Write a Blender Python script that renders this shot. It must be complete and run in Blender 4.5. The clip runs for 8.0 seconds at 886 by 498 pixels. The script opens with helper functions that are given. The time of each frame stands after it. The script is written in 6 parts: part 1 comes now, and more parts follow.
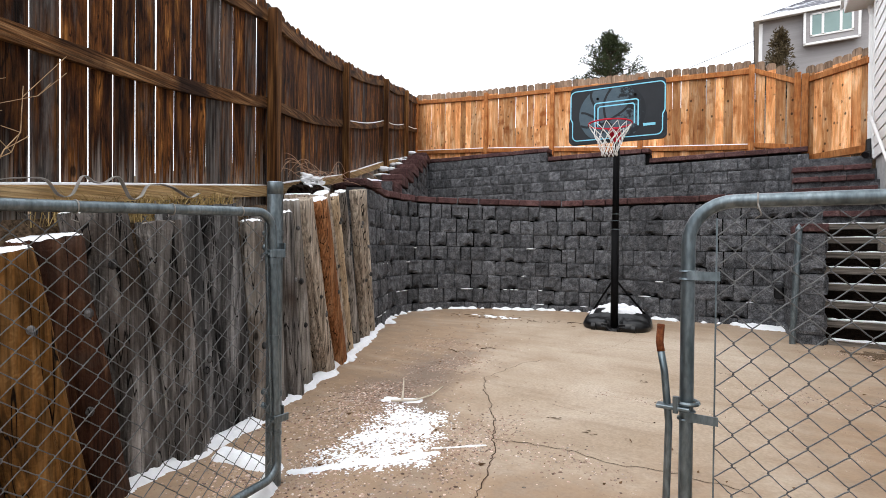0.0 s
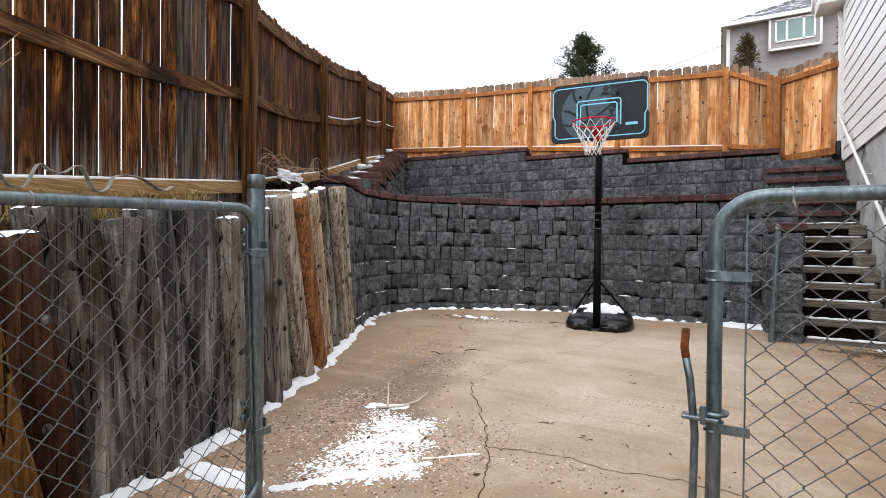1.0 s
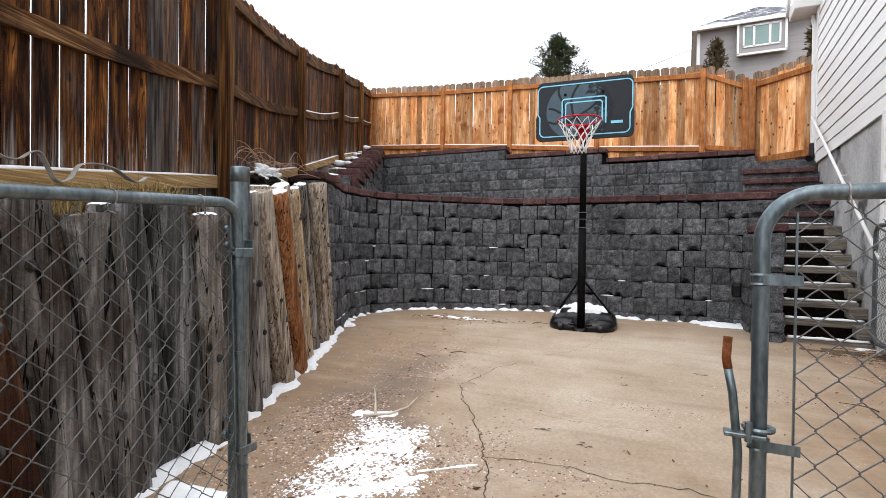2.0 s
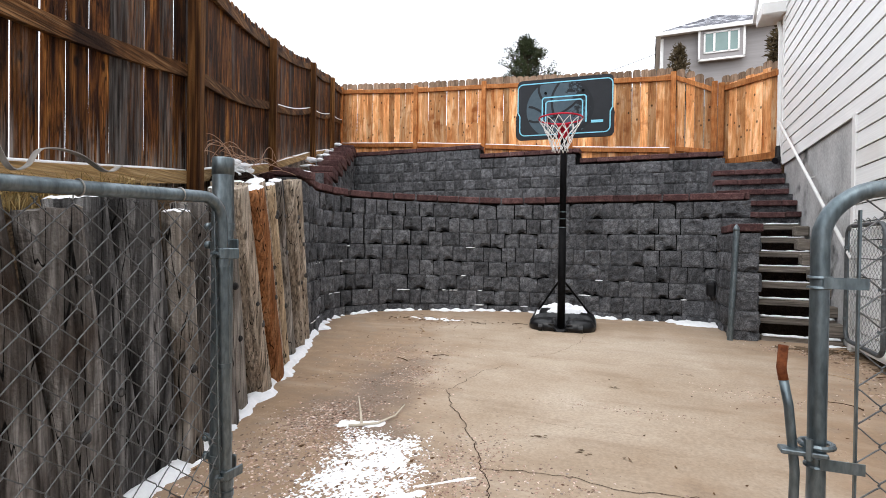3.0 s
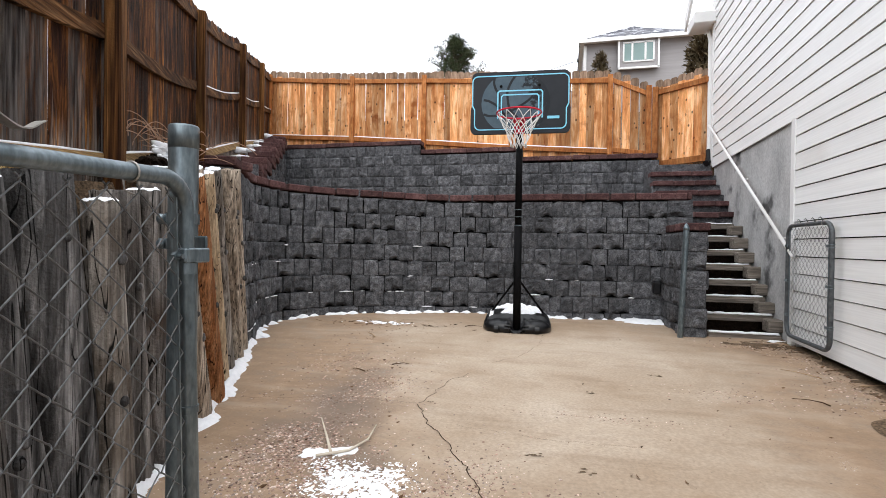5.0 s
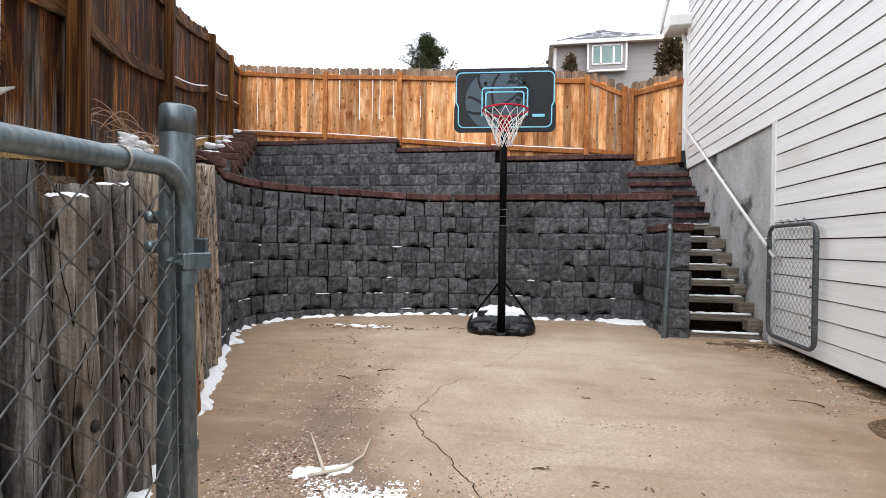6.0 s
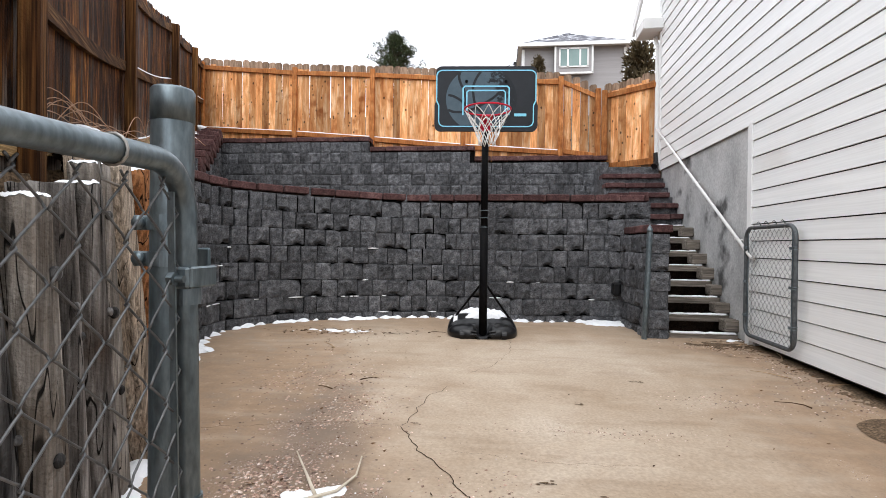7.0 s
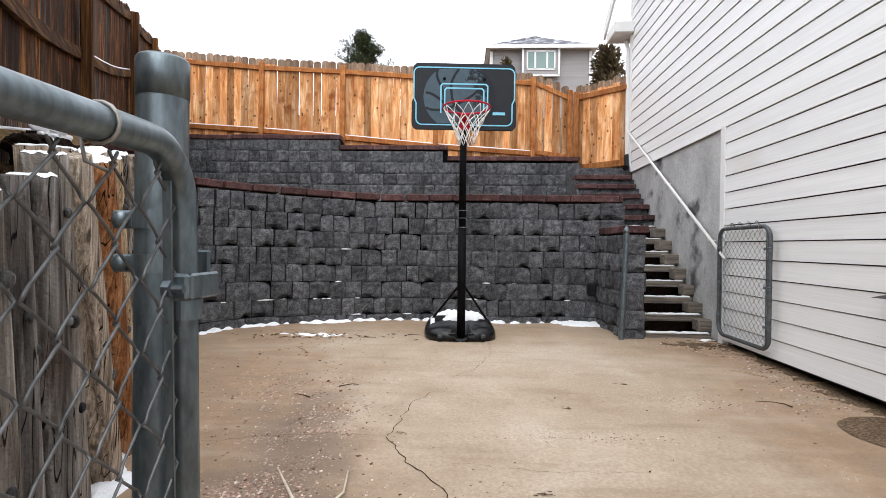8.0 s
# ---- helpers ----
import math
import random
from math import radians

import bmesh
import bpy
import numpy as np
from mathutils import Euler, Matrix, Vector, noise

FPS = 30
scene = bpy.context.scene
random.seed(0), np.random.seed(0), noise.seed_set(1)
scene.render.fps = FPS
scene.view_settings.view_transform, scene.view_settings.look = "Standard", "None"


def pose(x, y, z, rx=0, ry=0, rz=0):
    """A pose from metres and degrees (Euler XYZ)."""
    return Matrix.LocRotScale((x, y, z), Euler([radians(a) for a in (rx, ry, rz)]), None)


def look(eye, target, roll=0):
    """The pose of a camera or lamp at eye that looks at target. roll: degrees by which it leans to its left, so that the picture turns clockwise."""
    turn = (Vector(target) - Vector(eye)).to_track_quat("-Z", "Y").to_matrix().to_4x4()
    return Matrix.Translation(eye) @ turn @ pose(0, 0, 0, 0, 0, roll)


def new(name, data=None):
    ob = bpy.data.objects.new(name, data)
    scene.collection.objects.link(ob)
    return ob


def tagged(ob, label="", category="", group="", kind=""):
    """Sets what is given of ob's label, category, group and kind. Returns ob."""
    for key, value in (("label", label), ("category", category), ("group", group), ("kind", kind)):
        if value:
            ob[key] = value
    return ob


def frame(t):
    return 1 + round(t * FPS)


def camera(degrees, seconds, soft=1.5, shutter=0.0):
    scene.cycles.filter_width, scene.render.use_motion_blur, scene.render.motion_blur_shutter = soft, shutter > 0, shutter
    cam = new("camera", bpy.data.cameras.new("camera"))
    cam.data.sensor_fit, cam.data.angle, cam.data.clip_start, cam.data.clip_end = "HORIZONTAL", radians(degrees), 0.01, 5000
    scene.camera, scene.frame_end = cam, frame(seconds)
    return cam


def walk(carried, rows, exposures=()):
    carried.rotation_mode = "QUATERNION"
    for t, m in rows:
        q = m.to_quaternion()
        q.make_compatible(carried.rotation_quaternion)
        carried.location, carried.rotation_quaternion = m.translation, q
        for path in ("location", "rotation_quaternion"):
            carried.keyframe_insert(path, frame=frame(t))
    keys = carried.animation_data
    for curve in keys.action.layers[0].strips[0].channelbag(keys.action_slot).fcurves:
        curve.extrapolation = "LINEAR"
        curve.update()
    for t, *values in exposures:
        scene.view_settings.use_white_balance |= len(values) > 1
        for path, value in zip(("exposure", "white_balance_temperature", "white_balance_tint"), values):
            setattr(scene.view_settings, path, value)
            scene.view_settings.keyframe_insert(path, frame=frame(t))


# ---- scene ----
cam = camera(83.2, 8.0, soft=0.4)
PATH = [
    (0, (0.094, -0.049, 1.066), (-0.967, 1.646, 1.05), 0.6),
    (0.5, (0.025, -0.01, 1.06), (-0.993, 1.712, 1.044), 0.6),
    (1, (-0.053, 0.018, 1.061), (-1.024, 1.767, 1.045), 0.6),
    (1.5, (-0.134, 0.057, 1.063), (-1.06, 1.83, 1.044), 0.7),
    (3, (-0.409, 0.171, 1.061), (-1.165, 2.023, 1.042), 0.8),
    (3.5, (-0.502, 0.217, 1.064), (-1.187, 2.096, 1.044), 0.8),
    (4, (-0.591, 0.272, 1.061), (-1.204, 2.175, 1.042), 0.8),
    (4.5, (-0.703, 0.332, 1.055), (-1.242, 2.258, 1.036), 0.8),
    (6, (-1.005, 0.517, 1.062), (-1.353, 2.487, 1.043), 0.8),
    (6.5, (-1.093, 0.579, 1.066), (-1.377, 2.559, 1.049), 0.8),
    (7, (-1.174, 0.638, 1.078), (-1.39, 2.627, 1.061), 0.7),
    (7.5, (-1.244, 0.695, 1.082), (-1.392, 2.689, 1.066), 0.7),
    (8, (-1.302, 0.748, 1.078), (-1.384, 2.747, 1.065), 0.7),
]
walk(cam, [(t, look(eye, target, roll)) for t, eye, target, roll in PATH])

# ---- world and light: a bright overcast winter day ----
world = bpy.data.worlds.new("overcast")
scene.world = world
world.use_nodes = True
wn, wl = world.node_tree.nodes, world.node_tree.links
wn.clear()
sky = wn.new("ShaderNodeTexSky")
sky.sky_type = "NISHITA"
sky.sun_disc = False
sky.sun_elevation, sky.sun_rotation = radians(60), radians(176)
sky.air_density, sky.dust_density = 1.0, 3.0
grey = wn.new("ShaderNodeHueSaturation")
grey.inputs["Saturation"].default_value = 0.12
wmix = wn.new("ShaderNodeMix")
wmix.data_type = "RGBA"
wmix.inputs[0].default_value = 0.8
wmix.inputs[7].default_value = (10.7, 11.1, 11.9, 1)
bg = wn.new("ShaderNodeBackground")
bg.inputs["Strength"].default_value = 0.14
wout = wn.new("ShaderNodeOutputWorld")
wl.new(sky.outputs[0], grey.inputs["Color"])
wl.new(grey.outputs[0], wmix.inputs[6])
wl.new(wmix.outputs[2], bg.inputs["Color"])
wl.new(bg.outputs[0], wout.inputs[0])
sun_data = bpy.data.lights.new("sun", "SUN")
sun_data.energy, sun_data.angle, sun_data.color = 1.0, radians(50), (1.0, 0.98, 0.95)
sun = new("sun", sun_data)
sun.matrix_world = look((0.4, -4.5, 10.4), (0, 1.5, 0))
scene.view_settings.exposure = 0.52


# ---- materials ----
def nodes_of(name):
    m = bpy.data.materials.new(name)
    m.use_nodes = True
    t = m.node_tree
    return m, t.nodes, t.links, t.nodes["Principled BSDF"]


def surface(name, stops, scale=(8, 8, 8), detail=6.0, rough=0.8, fine=60.0, bump=0.3, bump_dist=0.004,
            metal=0.0, per_object=0.0, per_island=0.0, stain=None, stain_scale=1.2, stain_at=(0.52, 0.68), distort=0.0, spec=0.12, grain=None, bleach=None, knots=None, checks=None):
    """stops: colours along a stretched noise; stain: a second colour laid over in large soft patches."""
    m, n, l, b = nodes_of(name)
    tc = n.new("ShaderNodeTexCoord")
    mp = n.new("ShaderNodeMapping")
    mp.inputs["Scale"].default_value = scale
    info = n.new("ShaderNodeObjectInfo")
    geo = n.new("ShaderNodeNewGeometry")
    shift = n.new("ShaderNodeVectorMath")
    shift.operation = "MULTIPLY_ADD"
    comb = n.new("ShaderNodeCombineXYZ")
    for k in range(3):
        l.new(info.outputs["Random"], comb.inputs[k])
    l.new(comb.outputs[0], shift.inputs[0])
    shift.inputs[1].default_value = (37, 53, 91)
    l.new(tc.outputs["Object"], shift.inputs[2])
    l.new(shift.outputs[0], mp.inputs["Vector"])
    tex = n.new("ShaderNodeTexNoise")
    tex.inputs["Scale"].default_value = 1.0
    tex.inputs["Detail"].default_value = detail
    tex.inputs["Roughness"].default_value = 0.65
    tex.inputs["Distortion"].default_value = distort
    l.new(mp.outputs[0], tex.inputs["Vector"])
    ramp = n.new("ShaderNodeValToRGB")
    els = ramp.color_ramp.elements
    while len(els) < len(stops):
        els.new(0.5)
    for k, (at, col) in enumerate(stops):
        els[k].position, els[k].color = at, (*col, 1)
    l.new(tex.outputs["Fac"], ramp.inputs[0])
    col = ramp.outputs[0]
    if stain:
        t2 = n.new("ShaderNodeTexNoise")
        t2.inputs["Scale"].default_value = stain_scale
        t2.inputs["Detail"].default_value = 5
        l.new(shift.outputs[0], t2.inputs["Vector"])
        r2 = n.new("ShaderNodeMapRange")
        r2.inputs[1].default_value, r2.inputs[2].default_value = stain_at
        l.new(t2.outputs["Fac"], r2.inputs[0])
        mx = n.new("ShaderNodeMix")
        mx.data_type = "RGBA"
        l.new(r2.outputs[0], mx.inputs[0])
        l.new(col, mx.inputs[6])
        mx.inputs[7].default_value = (*stain, 1)
        col = mx.outputs[2]
    if bleach:
        # weathered colour that climbs in streaks from the foot: (r, g, b, height)
        sep = n.new("ShaderNodeSeparateXYZ")
        l.new(tc.outputs["Object"], sep.inputs[0])
        up = n.new("ShaderNodeMapRange")
        up.inputs[1].default_value, up.inputs[2].default_value = 0.05, bleach[3]
        up.inputs[3].default_value, up.inputs[4].default_value = 0.30, -0.3
        l.new(sep.outputs["Z"], up.inputs[0])
        sm = n.new("ShaderNodeMapping")
        sm.inputs["Scale"].default_value = (55, 55, 1.1)
        l.new(shift.outputs[0], sm.inputs["Vector"])
        st = n.new("ShaderNodeTexNoise")
        st.inputs["Scale"].default_value, st.inputs["Detail"].default_value = 1.0, 5
        l.new(sm.outputs[0], st.inputs["Vector"])
        sa = n.new("ShaderNodeMath")
        sa.operation = "ADD"
        l.new(up.outputs[0], sa.inputs[0])
        l.new(st.outputs["Fac"], sa.inputs[1])
        sr = n.new("ShaderNodeMapRange")
        sr.inputs[1].default_value, sr.inputs[2].default_value = 0.58, 0.86
        l.new(sa.outputs[0], sr.inputs[0])
        bx = n.new("ShaderNodeMix")
        bx.data_type = "RGBA"
        l.new(sr.outputs[0], bx.inputs[0])
        l.new(col, bx.inputs[6])
        bx.inputs[7].default_value = (*bleach[:3], 1)
        col = bx.outputs[2]
    if grain:
        # fine dark and light marks: (scale x, y, z, darkest, lightest)
        gm = n.new("ShaderNodeMapping")
        gm.inputs["Scale"].default_value = grain[:3]
        l.new(shift.outputs[0], gm.inputs["Vector"])
        gt = n.new("ShaderNodeTexNoise")
        gt.inputs["Scale"].default_value = 1.0
        gt.inputs["Detail"].default_value = 4
        gt.inputs["Distortion"].default_value = distort
        l.new(gm.outputs[0], gt.inputs["Vector"])
        gr = n.new("ShaderNodeMapRange")
        gr.inputs[1].default_value, gr.inputs[2].default_value = 0.34, 0.66
        gr.inputs[3].default_value, gr.inputs[4].default_value = grain[3:]
        l.new(gt.outputs["Fac"], gr.inputs[0])
        gh = n.new("ShaderNodeHueSaturation")
        l.new(gr.outputs[0], gh.inputs["Value"])
        l.new(col, gh.inputs["Color"])
        col = gh.outputs[0]
    if knots:
        # round dark knots: (scale across, scale along, radius, darkest)
        km = n.new("ShaderNodeMapping")
        km.inputs["Scale"].default_value = (knots[0], knots[0], knots[1])
        l.new(shift.outputs[0], km.inputs["Vector"])
        kv = n.new("ShaderNodeTexVoronoi")
        kv.inputs["Scale"].default_value = 1.0
        l.new(km.outputs[0], kv.inputs["Vector"])
        kr = n.new("ShaderNodeMapRange")
        kr.inputs[1].default_value, kr.inputs[2].default_value = knots[2] * 0.55, knots[2]
        kr.inputs[3].default_value, kr.inputs[4].default_value = knots[3], 1.0
        l.new(kv.outputs["Distance"], kr.inputs[0])
        kh = n.new("ShaderNodeHueSaturation")
        l.new(kr.outputs[0], kh.inputs["Value"])
        l.new(col, kh.inputs["Color"])
        col = kh.outputs[0]
    if checks:
        # thin dark drying cracks along the grain: (scale across, scale along, width, darkest)
        cm = n.new("ShaderNodeMapping")
        cm.inputs["Scale"].default_value = (checks[0], checks[0], checks[1])
        l.new(shift.outputs[0], cm.inputs["Vector"])
        ct = n.new("ShaderNodeTexNoise")
        ct.inputs["Scale"].default_value, ct.inputs["Detail"].default_value = 1.0, 2
        l.new(cm.outputs[0], ct.inputs["Vector"])
        cs = n.new("ShaderNodeMath")
        cs.operation = "SUBTRACT"
        cs.inputs[1].default_value = 0.5
        l.new(ct.outputs["Fac"], cs.inputs[0])
        ca = n.new("ShaderNodeMath")
        ca.operation = "ABSOLUTE"
        l.new(cs.outputs[0], ca.inputs[0])
        cr = n.new("ShaderNodeMapRange")
        cr.inputs[1].default_value, cr.inputs[2].default_value = checks[2] * 0.4, checks[2]
        cr.inputs[3].default_value, cr.inputs[4].default_value = checks[3], 1.0
        l.new(ca.outputs[0], cr.inputs[0])
        ch = n.new("ShaderNodeHueSaturation")
        l.new(cr.outputs[0], ch.inputs["Value"])
        l.new(col, ch.inputs["Color"])
        col = ch.outputs[0]
    for amount, src in ((per_object, info.outputs["Random"]), (per_island, geo.outputs["Random Per Island"])):
        if amount:
            mr = n.new("ShaderNodeMapRange")
            mr.inputs[3].default_value, mr.inputs[4].default_value = 1 - amount, 1 + amount
            l.new(src, mr.inputs[0])
            hs = n.new("ShaderNodeHueSaturation")
            l.new(mr.outputs[0], hs.inputs["Value"])
            l.new(col, hs.inputs["Color"])
            col = hs.outputs[0]
    l.new(col, b.inputs["Base Color"])
    b.inputs["Roughness"].default_value = rough
    b.inputs["Metallic"].default_value = metal
    b.inputs["Specular IOR Level"].default_value = spec
    if bump:
        fn = n.new("ShaderNodeTexNoise")
        fn.inputs["Scale"].default_value = fine
        fn.inputs["Detail"].default_value = 5
        l.new(shift.outputs[0], fn.inputs["Vector"])
        add = n.new("ShaderNodeMath")
        add.operation = "ADD"
        l.new(fn.outputs["Fac"], add.inputs[0])
        l.new(tex.outputs["Fac"], add.inputs[1])
        bp = n.new("ShaderNodeBump")
        bp.inputs["Strength"].default_value = bump
        bp.inputs["Distance"].default_value = bump_dist
        l.new(add.outputs[0], bp.inputs["Height"])
        l.new(bp.outputs[0], b.inputs["Normal"])
    return m


M_CONC = surface("concrete_slab", [(0.3, (0.35, 0.265, 0.188)), (0.5, (0.43, 0.345, 0.262)), (0.7, (0.53, 0.45, 0.365))], (0.8, 0.8, 0.8), 9, 0.7,
                 90, 0.35, 0.003, distort=0.3, grain=(55, 55, 55, 0.86, 1.1))


def dirty_slab():
    """Brown dirt over the slab but for the cleaner bay between the cracks; fine gravel and damp silt by the logs."""
    t = M_CONC.node_tree
    n, l = t.nodes, t.links
    b = n["Principled BSDF"]
    src = b.inputs["Base Color"].links[0].from_socket
    tc = n.new("ShaderNodeTexCoord")
    here = tc.outputs["Object"]

    def noise_at(scale, detail, rough=0.6):
        t2 = n.new("ShaderNodeTexNoise")
        t2.inputs["Scale"].default_value, t2.inputs["Detail"].default_value, t2.inputs["Roughness"].default_value = scale, detail, rough
        l.new(here, t2.inputs["Vector"])
        return t2.outputs["Fac"]

    def math2(op, a, c):
        k = n.new("ShaderNodeMath")
        k.operation = op
        for i, v in enumerate((a, c)):
            if isinstance(v, (int, float)):
                k.inputs[i].default_value = v
            else:
                l.new(v, k.inputs[i])
        return k.outputs[0]

    def ramp_to(v, lo, hi, a=0.0, c=1.0):
        r = n.new("ShaderNodeMapRange")
        r.interpolation_type = "SMOOTHSTEP"
        for i, q in enumerate((lo, hi, a, c)):
            r.inputs[i + 1].default_value = q
        l.new(v, r.inputs[0])
        return r.outputs[0]

    def across(dx, dy, off):
        d = n.new("ShaderNodeVectorMath")
        d.operation = "DOT_PRODUCT"
        d.inputs[1].default_value = (dx, dy, 0)
        l.new(here, d.inputs[0])
        return math2("ADD", d.outputs["Value"], off)

    def blend(fac, a, c):
        m = n.new("ShaderNodeMix")
        m.data_type = "RGBA"
        l.new(fac, m.inputs[0])
        l.new(a, m.inputs[6])
        if isinstance(c, tuple):
            m.inputs[7].default_value = (*c, 1)
        else:
            l.new(c, m.inputs[7])
        return m.outputs[2]

    def colours(v, *stops):
        r = n.new("ShaderNodeValToRGB")
        els = r.color_ramp.elements
        while len(els) < len(stops):
            els.new(0.5)
        for k, (at, c) in enumerate(stops):
            els[k].position, els[k].color = at, (*c, 1)
        l.new(v, r.inputs[0])
        return r.outputs[0]

    broad, mid = noise_at(1.1, 8), noise_at(4.5, 9, 0.7)
    wob = math2("MULTIPLY", math2("SUBTRACT", broad, 0.5), 2.6)
    # the cleaner bay: beyond the long crack and the cross crack, fading towards the house and the far wall
    right_of = ramp_to(math2("ADD", across(1, 0.455, 0.13), wob), -0.75, 0.75)
    beyond = ramp_to(math2("ADD", across(0.05, 1, -2.35), wob), -0.6, 0.5)
    near_house = ramp_to(math2("ADD", across(-1, 0.14, -0.2), wob), -0.8, 0.6)
    near_wall = ramp_to(math2("ADD", across(0, -1, 5.7), wob), -1.4, 0.9, 0.35, 1.0)
    clean = math2("MULTIPLY", math2("MULTIPLY", right_of, beyond), math2("MULTIPLY", near_house, near_wall))
    dirt = ramp_to(clean, 0.0, 1.0, 0.9, 0.06)
    dirt = math2("MULTIPLY", dirt, ramp_to(mid, 0.3, 0.62, 0.62, 1.0))
    brown = colours(mid, (0.33, (0.175, 0.113, 0.07)), (0.5, (0.282, 0.186, 0.116)), (0.68, (0.385, 0.274, 0.182)))
    col = blend(dirt, src, brown)
    # pale dusty sweeps that follow the fall of the slab
    sm = n.new("ShaderNodeMapping")
    sm.inputs["Scale"].default_value = (1.1, 5.0, 1)
    sm.inputs["Rotation"].default_value = (0, 0, radians(8))
    l.new(here, sm.inputs["Vector"])
    sn = n.new("ShaderNodeTexNoise")
    sn.inputs["Scale"].default_value, sn.inputs["Detail"].default_value = 1.0, 9
    l.new(sm.outputs[0], sn.inputs["Vector"])
    col = blend(ramp_to(sn.outputs["Fac"], 0.5, 0.75, 0.0, 0.3), col, (0.5, 0.42, 0.33))
    col = blend(ramp_to(sn.outputs["Fac"], 0.46, 0.28, 0.0, 0.3), col, (0.2, 0.135, 0.085))
    # damp grey-brown silt round the low spot by the logs
    low = n.new("ShaderNodeMapping")
    low.inputs["Location"].default_value = (2.55, -2.75, 0)
    low.inputs["Scale"].default_value = (1.35, 0.8, 0)
    l.new(here, low.inputs["Vector"])
    ln = n.new("ShaderNodeVectorMath")
    ln.operation = "LENGTH"
    l.new(low.outputs[0], ln.inputs[0])
    silt = math2("ADD", ln.outputs["Value"], math2("MULTIPLY", noise_at(3.2, 9), 1.7))
    wet = math2("MULTIPLY", ramp_to(silt, 2.0, 1.25, 0.0, 0.75), ramp_to(clean, 0.5, 0.0))
    col = blend(wet, col, (0.16, 0.12, 0.092))
    # fine pink and grey gravel trodden into the dirt
    vo = n.new("ShaderNodeTexVoronoi")
    vo.inputs["Scale"].default_value = 105
    l.new(here, vo.inputs["Vector"])
    stone = math2("MULTIPLY", ramp_to(vo.outputs["Distance"], 0.42, 0.3), ramp_to(math2("ADD", mid, math2("MULTIPLY", wet, 0.16)), 0.55, 0.66))
    pebble = n.new("ShaderNodeSeparateColor")
    l.new(vo.outputs["Color"], pebble.inputs[0])
    col = blend(math2("MULTIPLY", stone, ramp_to(clean, 0.6, 0.2, 0.0, 0.85)), col, colours(pebble.outputs[0], (0.1, (0.1, 0.06, 0.045)), (0.45, (0.28, 0.17, 0.13)), (0.75, (0.42, 0.33, 0.29)), (0.95, (0.6, 0.56, 0.53))))
    # small dark specks everywhere
    col = blend(ramp_to(noise_at(38, 6, 0.75), 0.4, 0.28, 0.0, 0.55), col, (0.12, 0.08, 0.055))
    l.new(col, b.inputs["Base Color"])
    l.new(ramp_to(wet, 0.0, 0.7, 0.75, 0.5), b.inputs["Roughness"])


dirty_slab()
M_SOIL = surface("soil", [(0.3, (0.07, 0.048, 0.03)), (0.6, (0.16, 0.11, 0.07))], (3, 3, 3), 8, 0.95, 40, 0.6, 0.02, grain=(70, 70, 70, 0.4, 1.5))
# Leaf litter taken near black to hold the deep shade under step timbers.
M_LITTER = surface("blackened_leaf_litter", [(0.3, (0.006, 0.004, 0.003)), (0.65, (0.026, 0.016, 0.011))], (30, 30, 30), 8, 0.95, 60, 0.8, 0.02)
M_BLOCK = surface("split_block", [(0.28, (0.032, 0.033, 0.036)), (0.5, (0.098, 0.1, 0.107)), (0.74, (0.205, 0.208, 0.219))], (13, 13, 13), 8, 0.9, 110, 1.0, 0.012,
                  per_object=0.3, grain=(85, 85, 85, 0.5, 1.45))
M_CAP = surface("red_cap_block", [(0.25, (0.048, 0.023, 0.023)), (0.55, (0.105, 0.055, 0.053)), (0.8, (0.19, 0.127, 0.12))], (10, 10, 10), 8, 0.85, 90, 0.8, 0.008,
                per_object=0.3, grain=(60, 60, 60, 0.6, 1.35))
# Core behind the blocks, near black so its colour gives the joints contact shade.
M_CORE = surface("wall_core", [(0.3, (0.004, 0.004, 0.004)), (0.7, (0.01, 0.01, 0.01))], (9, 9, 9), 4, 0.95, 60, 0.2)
M_OLDWOOD = surface("stained_fence_wood", [(0.3, (0.005, 0.0022, 0.0012)), (0.44, (0.03, 0.0095, 0.003)), (0.56, (0.125, 0.044, 0.0095)), (0.7, (0.34, 0.145, 0.034))],
                    (13, 13, 1.9), 8, 0.8, 80, 0.6, 0.005, per_object=0.45, distort=0.5, grain=(110, 110, 3.5, 0.42, 1.4),
                    bleach=(0.3, 0.265, 0.235, 0.85), knots=(6, 3.5, 0.13, 0.2), checks=(26, 1.4, 0.014, 0.25))


